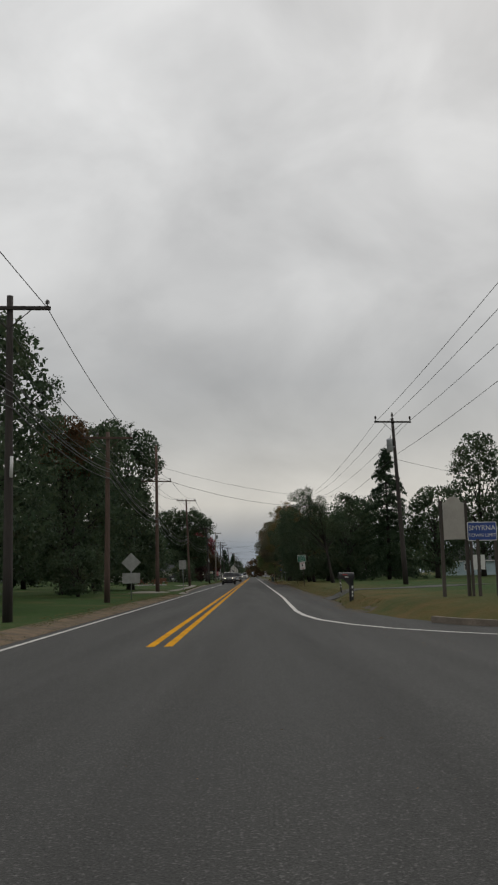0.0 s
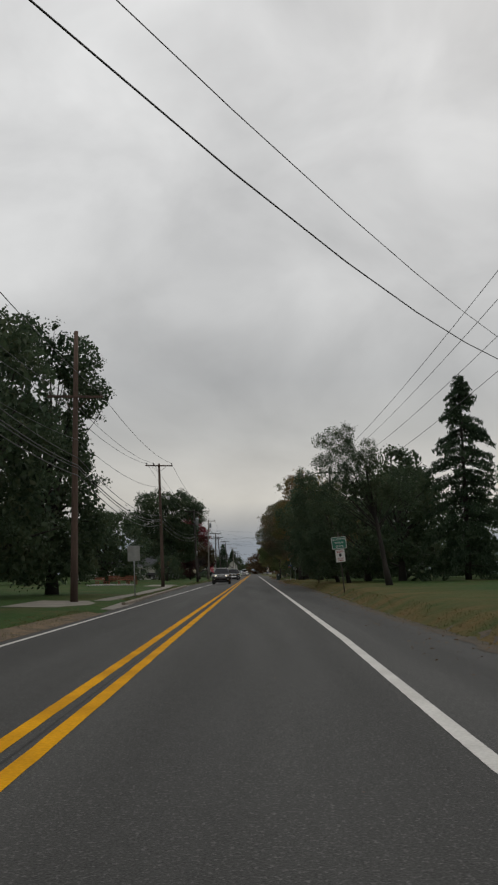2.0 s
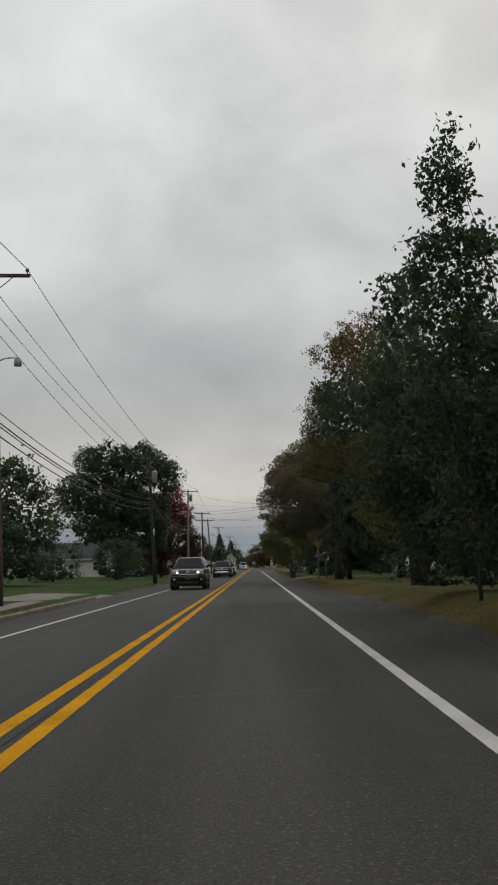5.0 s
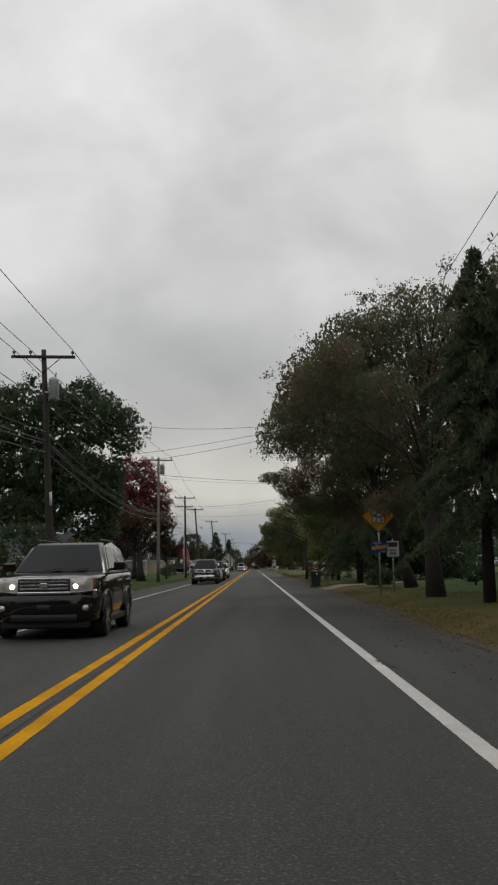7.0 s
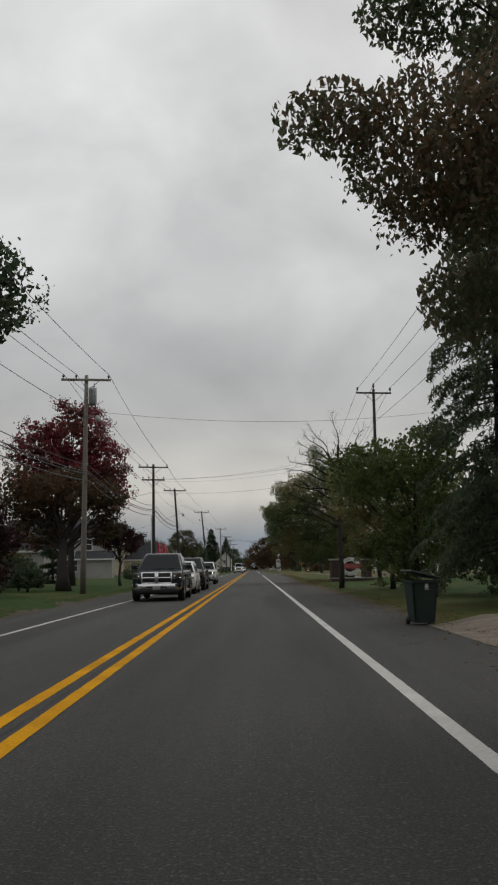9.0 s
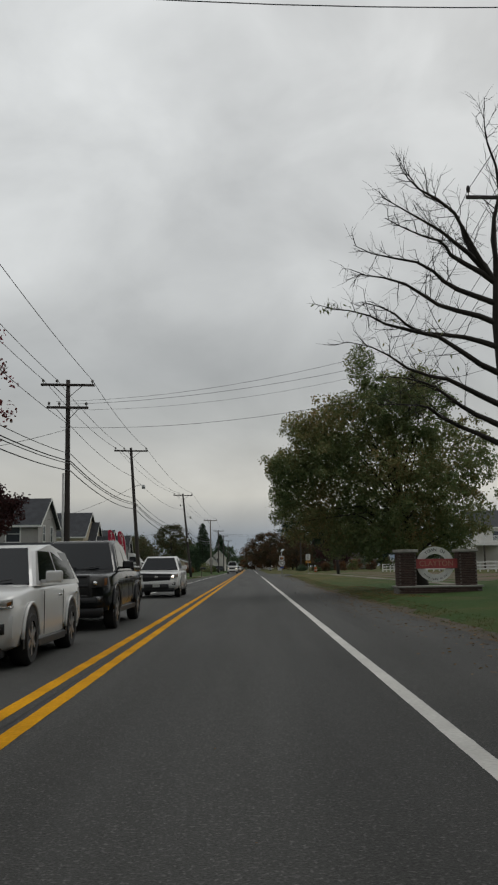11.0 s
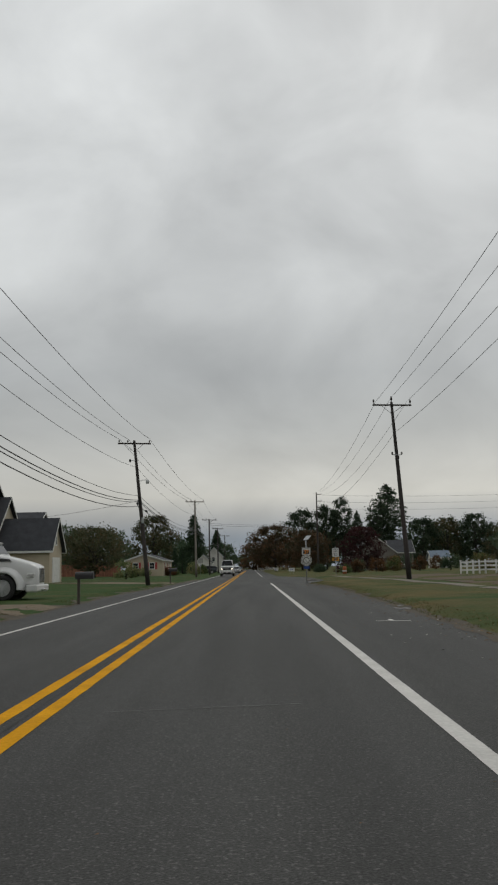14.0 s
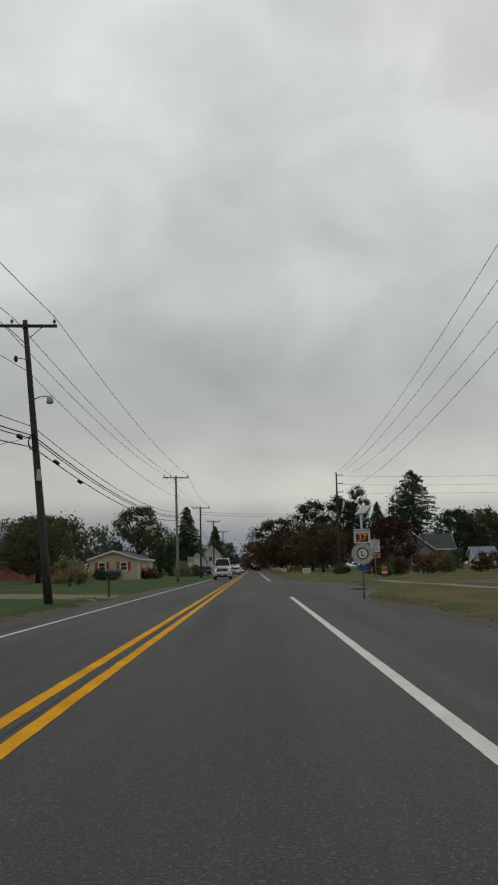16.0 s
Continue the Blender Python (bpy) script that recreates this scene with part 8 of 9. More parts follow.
for s in (-1, 1):
    panel("side_window", [(s * 1.03, 1.95, 1.82), (s * 1.03, 2.66, 1.82), (s * 0.985, 2.66, 2.33), (s * 0.985, 2.10, 2.33)], CAR_GLASS, tr, (s, 0, 0))
    panel("sleeper_window", [(s * 1.165, 3.24, 2.02), (s * 1.165, 3.40, 2.02), (s * 1.165, 3.40, 2.28), (s * 1.165, 3.24, 2.28)], CAR_GLASS, tr, (s, 0, 0))
    # the fender: an arch over the front wheel
    bm = bmesh.new()
    arch = []
    for k in range(13):
        a = radians(-8 + 190 * k / 12)
        ca, sa = math.cos(a), math.sin(a)
        arch.append([bm.verts.new((s * px_, 1.33 - r_ * ca, 0.54 + r_ * sa)) for px_, r_ in ((0.80, 0.60), (1.19, 0.60), (1.21, 0.64), (1.19, 0.70), (1.06, 0.80), (0.80, 0.88))])
    for u, v in zip(arch, arch[1:]):
        for i in range(6):
            bm.faces.new((u[i], u[(i + 1) % 6], v[(i + 1) % 6], v[i]))
    bm.faces.new(arch[0])
    bm.faces.new(arch[-1][::-1])
    bmesh.ops.recalc_face_normals(bm, faces=bm.faces)
    soften(part("fender", bm, BODY_WHITE, tr), 50)
    # a black box gives the shade of the hollow under the fender
    box("well_shade", s * 0.86 - 0.06, s * 0.86 + 0.06, 0.75, 1.91, 0.35, 1.12, BLACK_PLASTIC, tr, bevel=0.02)
    wheel(tr, s * 1.04, 1.33, 0.52, s, BRIGHT_RIM, 0.3, 10)
    for yy in (5.0, 6.3):
        wheel(tr, s * 0.95, yy, 0.52, s, BRIGHT_RIM, 0.5, 10)
    rod("exhaust_stack", [(s * 1.12, 2.88, 0.9), (s * 1.12, 2.88, 3.2), (s * 1.12, 2.96, 3.36)], 0.085, STACK_STEEL, tr, "tall dull steel exhaust stack", 10)
    mirror_ob = box("mirror", s * 1.30 - 0.10, s * 1.30 + 0.10, 1.93, 2.03, 1.76, 2.16, BLACK_PLASTIC, tr, bevel=0.03)
    box("mirror_arm", min(s * 1.0, s * 1.22), max(s * 1.0, s * 1.22), 1.96, 2.0, 1.90, 1.94, BLACK_PLASTIC, mirror_ob)
    box("headlamp", s * 0.78 - 0.13, s * 0.78 + 0.13, 0.10, 0.42, 0.92, 1.10, LAMP_LENS, tr, bevel=0.04)
    panel("side_vent", [(s * 0.955, 1.00, 1.62), (s * 0.97, 1.50, 1.60), (s * 0.955, 1.50, 1.74), (s * 0.93, 1.12, 1.70)], BLACK_PLASTIC, tr, (s, 0, 0.2))
    for yy in (1.72, 2.74):
        box("door_seam", s * 1.022 - 0.004, s * 1.022 + 0.004, yy - 0.007, yy + 0.007, 0.80, 1.80, SIGN_BACK, tr)
    box("door_handle", s * 1.03 - 0.015, s * 1.03 + 0.015, 2.55, 2.70, 1.55, 1.59, CHROME, tr, bevel=0.006)
    rod("fuel_tank", [(s * 0.88, 2.0, 0.52), (s * 0.88, 2.06, 0.52), (s * 0.88, 3.5, 0.52), (s * 0.88, 3.56, 0.52)], [0.22, 0.27, 0.27, 0.22], CHROME, tr, sides=14)
    box("step", s * 1.0 - 0.14, s * 1.0 + 0.14, 2.0, 2.7, 0.36, 0.42, STACK_STEEL, tr, bevel=0.015)
    for zz, ww, y_a, hh in ((1.50, 0.62, 2.02, 0.11), (1.42, 0.36, 2.10, 0.035)):
        box("door_print", s * 1.026 - 0.004, s * 1.026 + 0.004, y_a, y_a + ww, zz, zz + hh, INK, tr)
    for k in range(4):
        box("sleeper_print", s * 1.165 - 0.004, s * 1.165 + 0.004, 3.08, 3.50 - 0.05 * (k % 2), 1.50 + 0.075 * k, 1.53 + 0.075 * k, INK, tr)
grille = box("grille", -0.44, 0.44, -0.03, 0.12, 0.70, 1.36, CHROME, tr, bevel=0.05)
for k in range(7):
    box("grille_slat", -0.38, 0.38, -0.045, 0.0, 0.76 + 0.08 * k, 0.80 + 0.08 * k, BLACK_PLASTIC, grille)
box("bumper", -1.1, 1.1, -0.08, 0.40, 0.34, 0.64, BODY_WHITE, tr, bevel=0.06)
box("tow_bar", -0.30, 0.30, -0.16, -0.06, 0.40, 0.48, CHROME, tr, bevel=0.02)
box("frame", -0.45, 0.45, 1.6, 7.0, 0.55, 0.85, BLACK_PLASTIC, tr)


# ---- flags and yard things ----
for x, y, tilt, word in ((-10.1, 251.5, -3, "INVITED"), (-9.9, 255.0, -2, "WELCOME")):
    s = thing("feather_flag", pose(x, y, ground_z(x, y), 0, tilt, 0), "tall red feather flag with white lettering on the lawn", "flag", "feather flags")
    rod("pole", [(0, 0, 0), (0, 0, 3.2), (-0.12, 0, 3.8), (-0.36, 0, 4.2)], [0.016, 0.014, 0.012, 0.008], WHITE_PLASTIC, s, sides=6)
    out = [(0.0, 1.2), (-0.02, 3.0), (-0.08, 3.6), (-0.20, 3.98), (-0.36, 4.18), (-0.50, 4.22), (-0.62, 4.10), (-0.64, 3.7), (-0.58, 3.0), (-0.46, 2.0), (-0.30, 1.28)]
    fl = polygon("cloth", out, 0.006, FLAG_RED, s)
    if word == "INVITED":
        bars(fl, [(0, 0.04, 0.34), (0.06, 0.18, 0.04)], -0.36, -0.002, 3.86, SIGN_WHITE, "cross")
    for k, ch in enumerate(word):
        z = 3.62 - 0.29 * k if word == "INVITED" else 3.86 - 0.33 * k
        lettering("lettering", ch, 0.36, SIGN_WHITE, fl, Matrix.Translation((-0.33 + 0.13 * (k / 6), -0.004, z)) @ Matrix.Diagonal((-1, 1, 1, 1)), stretch=1.0)
for k, (x, y) in enumerate(((-8.5, 244), (-9.5, 249), (-9.2, 247.0), (-8.2, 240))):
    s = thing("marker_post", pose(x, y, ground_z(x, y)), "thin white marker post in the lawn", "post", "white posts")
    rod("post", [(0, 0, 0), (0, 0, 1.15)], 0.035, WHITE_PLASTIC, s, sides=8)
ORN = ((-14.6, 122, 1), (-13.6, 123, 0), (-12.9, 124, 1), (-15.6, 121, 0))
for k, (x, y, seat) in enumerate(ORN):
    s = thing("garden_bench", pose(x, y, ground_z(x, y), 0, 0, 15 * k), "small rust-red wooden garden bench on the lawn", "bench", "garden benches")
    for sx in (-0.5, 0.5):
        for yy in (0, 0.4):
            box("leg", sx - 0.04, sx + 0.04, yy - 0.04, yy + 0.04, 0, 0.42, FENCE_WOOD, s)
    for j in range(3):
        box("seat_slat", -0.62, 0.62, -0.06 + 0.17 * j, 0.08 + 0.17 * j, 0.42, 0.46, FENCE_WOOD, s)
    for j in range(2 + seat):
        box("back_slat", -0.62, 0.62, 0.42, 0.45, 0.55 + 0.16 * j, 0.66 + 0.16 * j, FENCE_WOOD, s)
rng = np.random.default_rng(5)
for k in range(26):
    x, y = -16.4 + 0.17 * k + rng.normal() * 0.1, 118.5 + rng.normal() * 0.6
    bm = bmesh.new()
    bmesh.ops.create_icosphere(bm, subdivisions=1, radius=0.16)
    for v in bm.verts:
        v.co = Vector((v.co.x * 1.3, v.co.y, v.co.z * 0.75)) * (1 + 0.3 * noise.noise(v.co * 5 + Vector((k, 0, 0))))
    ob = part("edging_stone", bm, CAP_STONE)
    ob.matrix_world = pose(x, y, ground_z(x, y) + 0.05, 0, 0, 40 * k)
    tagged(ob, "pale rounded edging stone along the flower bed", "stone", "edging stones")


# ---- houses ----
def house(x0, x1, y0, y1, wall_h, ridge_h, axis, siding, roof, label, windows=(), doors=(), over=0.35, chimney=None, name="house", trim=True):
    """A gabled house. axis: which way the ridge runs. windows: (face, along, sill, width, height, shutters)."""
    z = min(ground_z(x0, y0), ground_z(x1, y0)) - 0.05
    h = thing(name, pose(0, 0, z), label, "house")
    bm = bmesh.new()
    add_box(bm, x0, x1, y0, y1, 0, wall_h)
    part("wall", bm, siding, h)
    # gables
    for k in (0, 1):
        bm = bmesh.new()
        if axis == "x":
            xa = (x0, x1)[k]
            pts = [(xa, y0, wall_h), (xa, y1, wall_h), (xa, (y0 + y1) / 2, ridge_h)]
            d = Vector((-0.12 if k else 0.12, 0, 0))
        else:
            ya = (y0, y1)[k]
            pts = [(x0, ya, wall_h), (x1, ya, wall_h), ((x0 + x1) / 2, ya, ridge_h)]
            d = Vector((0, -0.12 if k else 0.12, 0))
        a = [bm.verts.new(p) for p in pts]
        b = [bm.verts.new(Vector(p) + d) for p in pts]
        bm.faces.new(a)
        bm.faces.new(b[::-1])
        for i in range(3):
            bm.faces.new((a[i], a[(i + 1) % 3], b[(i + 1) % 3], b[i]))
        part("gable", bm, siding, h)
    # roof slopes
    if axis == "x":
        half = (y1 - y0) / 2
        slope = (ridge_h - wall_h) / half
        eaves = ((y0 - over, -1), (y1 + over, 1))
        for e, s in eaves:
            ze = wall_h - slope * over
            bm = bmesh.new()
            c = [Vector((x0 - over, e, ze)), Vector((x1 + over, e, ze)), Vector((x1 + over, (y0 + y1) / 2, ridge_h)), Vector((x0 - over, (y0 + y1) / 2, ridge_h))]
            t = [bm.verts.new(p + Vector((0, 0, 0.14))) for p in c]
            u = [bm.verts.new(p + Vector((0, 0, 0.02))) for p in c]
            bm.faces.new(t)
            bm.faces.new(u[::-1])
            for i in range(4):
                bm.faces.new((t[i], u[i], u[(i + 1) % 4], t[(i + 1) % 4]))
            part("roof", bm, roof, h)
            box("fascia", x0 - over, x1 + over, e - 0.02 if s < 0 else e, e if s < 0 else e + 0.02, ze - 0.06, ze + 0.12, TRIM, h)
            if trim:
                for xa in (x0 - over - 0.03, x1 + over):
                    bm = bmesh.new()
                    p, q = Vector((xa, e, ze + 0.02)), Vector((xa, (y0 + y1) / 2, ridge_h + 0.02))
                    vs = [bm.verts.new(w + Vector((dx, 0, dz))) for w in (p, q) for dx in (0, 0.03) for dz in (-0.08, 0.13)]
                    for f in ((0, 1, 5, 4), (2, 3, 7, 6), (0, 2, 6, 4), (1, 3, 7, 5), (0, 1, 3, 2), (4, 5, 7, 6)):
                        bm.faces.new([vs[i] for i in f])
                    part("rake", bm, TRIM, h)
    else:
        half = (x1 - x0) / 2
        slope = (ridge_h - wall_h) / half
        for e, s in ((x0 - over, -1), (x1 + over, 1)):
            ze = wall_h - slope * over
            bm = bmesh.new()
            c = [Vector((e, y0 - over, ze)), Vector((e, y1 + over, ze)), Vector(((x0 + x1) / 2, y1 + over, ridge_h)), Vector(((x0 + x1) / 2, y0 - over, ridge_h))]
            t = [bm.verts.new(p + Vector((0, 0, 0.14))) for p in c]
            u = [bm.verts.new(p + Vector((0, 0, 0.02))) for p in c]
            bm.faces.new(t)
            bm.faces.new(u[::-1])
            for i in range(4):
                bm.faces.new((t[i], u[i], u[(i + 1) % 4], t[(i + 1) % 4]))
            part("roof", bm, roof, h)
            box("fascia", e - 0.02 if s < 0 else e, e if s < 0 else e + 0.02, y0 - over, y1 + over, ze - 0.06, ze + 0.12, TRIM, h)
            if trim:
                bm = bmesh.new()
                p, q = Vector((e, y0 - over - 0.03, ze + 0.02)), Vector(((x0 + x1) / 2, y0 - over - 0.03, ridge_h + 0.02))
                vs = [bm.verts.new(w + Vector((0, dy, dz))) for w in (p, q) for dy in (0, 0.03) for dz in (-0.08, 0.13)]
                for f in ((0, 1, 5, 4), (2, 3, 7, 6), (0, 2, 6, 4), (1, 3, 7, 5), (0, 1, 3, 2), (4, 5, 7, 6)):
                    bm.faces.new([vs[i] for i in f])
                part("rake", bm, TRIM, h)
    for face, along, sill, ww, hh, shut in windows:
        if face == "S":
            m = Matrix.Translation((along, y0, sill))
        elif face == "E":
            m = Matrix.Translation((x1, along, sill)) @ pose(0, 0, 0, 0, 0, 90)
        else:
            m = Matrix.Translation((x0, along, sill)) @ pose(0, 0, 0, 0, 0, -90)
        bm = bmesh.new()
        for a in (-ww / 2, ww / 2):
            add_box(bm, a - 0.06, a + 0.06, -0.05, 0.02, -0.06, hh + 0.06, 0, m)
        for b in (0, hh, hh * 0.5):
            add_box(bm, -ww / 2, ww / 2, -0.045, 0.02, b - (0.06 if b != hh * 0.5 else 0.03), b + (0.06 if b != hh * 0.5 else 0.03), 0, m)
        wf = part("window", bm, TRIM, h)
        for k in (0, 1):
            box("pane", -ww / 2 + 0.05, ww / 2 - 0.05, -0.02, 0.01, 0.03 + k * hh * 0.5, hh * 0.5 * (k + 1) - 0.03, WINDOW_GLASS, wf, m=m)
        if shut:
            for a in (-1, 1):
                box("shutter", a * (ww / 2 + 0.24) - 0.17, a * (ww / 2 + 0.24) + 0.17, -0.04, 0.0, -0.05, hh + 0.05, shut, h, m=m)
    for face, along, ww, hh, mat in doors:
        m = Matrix.Translation((along, y0, 0.1)) if face == "S" else Matrix.Translation((x1, along, 0.1)) @ pose(0, 0, 0, 0, 0, 90)
        d = box("door", -ww / 2, ww / 2, -0.05, 0.02, 0, hh, mat, h, m=m)
        bm = bmesh.new()
        for k in range(4):
            add_box(bm, -ww / 2 + 0.08, ww / 2 - 0.08, -0.065, -0.04, hh * k / 4 + 0.05, hh * (k + 1) / 4 - 0.05, 0.01, m)
        part("door_panel", bm, mat, d)
    if chimney:
        cx, cy, cz = chimney
        box("chimney", cx - 0.4, cx + 0.4, cy - 0.4, cy + 0.4, wall_h * 0.5, cz, BRICK_RED, h)
    return h


house(-34, -17.6, 200, 210, 2.5, 4.6, "x", SIDING_WHITE, ROOF_DARK, "long low white house behind the maple", [("S", -21, 0.9, 1.0, 1.2, None), ("S", -26, 0.9, 1.0, 1.2, None), ("E", 203, 0.9, 0.9, 1.2, None)])
house(-30, -19.5, 232, 242, 3.0, 5.4, "x", SIDING_GREY, ROOF_DARK, "dark roofed house behind the red tree", [("E", 235, 1.0, 1.0, 1.2, None), ("S", -22, 1.0, 1.0, 1.2, None)], [("E", 238.5, 1.0, 2.1, TRIM)])
house(-31, -18.4, 260, 267.5, 5.1, 7.5, "x", SIDING_GREY, ROOF_DARK, "two-storey grey house with white trim", [("E", 262.2, 3.6, 0.9, 1.45, None), ("E", 265.3, 3.6, 0.9, 1.45, None), ("S", -20.6, 3.5, 1.3, 1.5, None), ("S", -25.5, 3.5, 1.3, 1.5, None), ("S", -22.5, 0.9, 1.5, 1.5, None)])
house(-21.5, -17.2, 258.3, 260.2, 2.6, 3.3, "x", SIDING_GREY, ROOF_DARK, "low porch wing in front of the grey house", name="porch")
house(-36, -22.8, 305.5, 316, 5.6, 9.0, "x", SIDING_BEIGE, ROOF_DARK, "tall beige house with a dark shingle roof", [("E", 309, 3.2, 1.0, 1.5, None), ("S", -27, 3.0, 1.0, 1.4, None)], [])
house(-26, -22.0, 309, 315.5, 5.0, 7.7, "x", SIDING_BEIGE, ROOF_DARK, "gabled beige wing of the tall house", [("E", 311.2, 3.0, 0.9, 1.5, None), ("E", 313.2, 3.0, 0.9, 1.5, None)], name="house_wing")
house(-34, -21.4, 319, 328, 4.4, 7.0, "x", SIDING_BEIGE, ROOF_DARK, "beige house with dark roof beside its neighbour", [("E", 323, 3.0, 0.9, 1.3, None)])
house(-30, -17.3, 308.6, 313.6, 3.1, 5.7, "x", SIDING_BEIGE, ROOF_DARK, "beige garage house with white door towards the road", [("E", 311.1, 3.4, 0.6, 1.0, None)], [("E", 311.1, 3.0, 2.2, TRIM)])
house(-18.9, -13.3, 368, 384, 2.45, 3.35, "y", SIDING_BEIGE, ROOF_DARK, "beige mobile home with red shutters", [("S", -17.4, 1.15, 0.8, 0.95, SHUTTER_RED), ("S", -14.9, 1.15, 0.8, 0.95, SHUTTER_RED), ("E", 372, 1.1, 0.8, 0.95, SHUTTER_RED), ("E", 377, 1.1, 0.8, 0.95, SHUTTER_RED)], [("E", 381, 0.95, 2.0, TRIM)], over=0.25)
house(-12.5, -9.2, 440, 450, 2.6, 4.2, "y", SIDING_WHITE, ROOF_DARK, "small white house behind the hedge", [("S", -11, 1.0, 0.9, 1.1, None)])
house(-13, -8.5, 500, 512, 4.8, 7.2, "y", SIDING_WHITE, ROOF_DARK, "white gabled house far along the road", [("S", -11, 3.2, 0.9, 1.2, None)])
house(19.2, 27.4, 400, 410, 3.3, 6.5, "y", SIDING_TAUPE, ROOF_DARK, "taupe cottage with a steep white-edged gable", [("S", 24.6, 1.0, 1.0, 1.4, None), ("S", 21, 1.0, 1.0, 1.4, None)], chimney=(22.7, 403, 7.3))
house(26.8, 31.0, 402, 409, 3.3, 5.5, "x", SIDING_TAUPE, ROOF_DARK, "low wing of the taupe cottage", [("S", 29.2, 0.9, 0.9, 1.3, None)], name="house_wing")
house(36.5, 40.0, 412, 416, 2.2, 3.4, "x", SIDING_WHITE, ROOF_BLUE, "small white shed with a blue-grey roof", name="shed")
house(38, 48, 165, 176, 2.8, 4.8, "x", SIDING_BLUE, ROOF_DARK, "pale blue house at the back of the lawn", [("W", 170, 1.0, 1.0, 1.3, None), ("S", 40.5, 1.0, 1.0, 1.3, None)])
house(44, 52, 195, 203, 2.8, 4.6, "x", SIDING_WHITE, ROOF_DARK, "white house glimpsed behind the trees", [("S", 46, 1.0, 1.0, 1.3, None)])
house(33, 46, 312, 323, 6.2, 8.8, "x", SIDING_WHITE, ROOF_DARK, "large white house behind the fence", [("S", 36, 4.2, 1.1, 1.4, None), ("S", 40, 4.2, 1.1, 1.4, None), ("S", 43.5, 1.2, 1.1, 1.4, None), ("W", 315, 4.2, 1.0, 1.4, None)])
house(1.5, 12.5, 640, 648, 3.0, 4.6, "x", SIDING_WHITE, ROOF_DARK, "low white building at the far end of the road", [("S", 4, 1.0, 1.2, 1.2, None), ("S", 9, 1.0, 1.2, 1.2, None)])

# raised deck with white railing
dk = thing("deck", pose(2.2, 0, ground_z(26, 306) - 0.05), "raised white deck with railing and stairs", "deck")
box("floor", 24.0, 34, 305.5, 311.9, 3.45, 3.7, WHITE_VINYL, dk)
for x in (24.3, 27.2, 30.4, 33.6):
    box("support", x - 0.1, x + 0.1, 305.7, 305.9, 0, 3.45, POST_WOOD, dk)
    box("rail_post", x - 0.07, x + 0.07, 305.55, 305.69, 3.7, 4.85, WHITE_VINYL, dk)
for z in (3.85, 4.7):
    box("rail", 24.0, 34, 305.58, 305.66, z, z + 0.09, WHITE_VINYL, dk)
    box("rail", 24.0, 24.08, 305.6, 311.9, z, z + 0.09, WHITE_VINYL, dk)
for k in range(66):
    box("baluster", 24.1 + 0.15 * k, 24.15 + 0.15 * k, 305.6, 305.64, 3.9, 4.72, WHITE_VINYL, dk)
bm = bmesh.new()
for k in range(12):
    add_box(bm, 26.5 - 0.0, 28.0, 305.4 - 0.28 * k, 305.7 - 0.28 * k, 3.4 - 0.29 * k, 3.45 - 0.29 * k)
part("stairs", bm, WHITE_VINYL, dk)
for x in (26.5, 28.0):
    rod("stair_rail", [(x, 305.5, 4.6), (x, 302.2, 1.2)], 0.05, WHITE_VINYL, dk, sides=4)

# white rail fence
fence = thing("rail_fence", pose(0, 0, 0), "white vinyl rail fence along the field", "fence")
FENCE_LINE = [(19.9, 315.5), (22.0, 314.6), (23.2, 308), (24.3, 300), (26, 286), (28, 270), (30, 254)]
for (xa, ya), (xb, yb) in zip(FENCE_LINE, FENCE_LINE[1:]):
    d = math.hypot(xb - xa, yb - ya)
    n = 4 if ya > 315 else max(2, round(d / 2.4))
    for k in range(n):
        x, y = xa + (xb - xa) * k / n, ya + (yb - ya) * k / n
        g0 = ground_z(x, y)
        bm = bmesh.new()
        add_box(bm, x - 0.065, x + 0.065, y - 0.065, y + 0.065, g0 - 0.1, g0 + 1.22)
        add_box(bm, x - 0.085, x + 0.085, y - 0.085, y + 0.085, g0 + 1.22, g0 + 1.27)
        part("post", bm, WHITE_VINYL, fence)
    for z in (0.35, 0.72, 1.08):
        bm = bmesh.new()
        ga, gb = ground_z(xa, ya), ground_z(xb, yb)
        m = look((xa, ya, ga + z), (xb, yb, gb + z))
        add_box(bm, -0.02, 0.02, -0.07, 0.07, -math.dist((xa, ya, ga), (xb, yb, gb)), 0, m=m)
        part("rail", bm, WHITE_VINYL, fence)

# red-brown board fence
bf = thing("board_fence", pose(0, 0, 0), "red-brown wooden board fence beside the mobile home", "fence")
for k in range(66):
    x = -29.0 + 0.15 * k
    y = 366 - 0.02 * k
    g0 = ground_z(x, y)
    box("board", x - 0.068, x + 0.068, y - 0.012, y + 0.012, g0, g0 + 1.75 + 0.03 * math.sin(k * 1.7), FENCE_WOOD, bf)
for z in (0.4, 1.4):
    box("rail", -29.1, -19.0, 366.0, 366.08, 0.2 + z, 0.29 + z, FENCE_WOOD, bf)

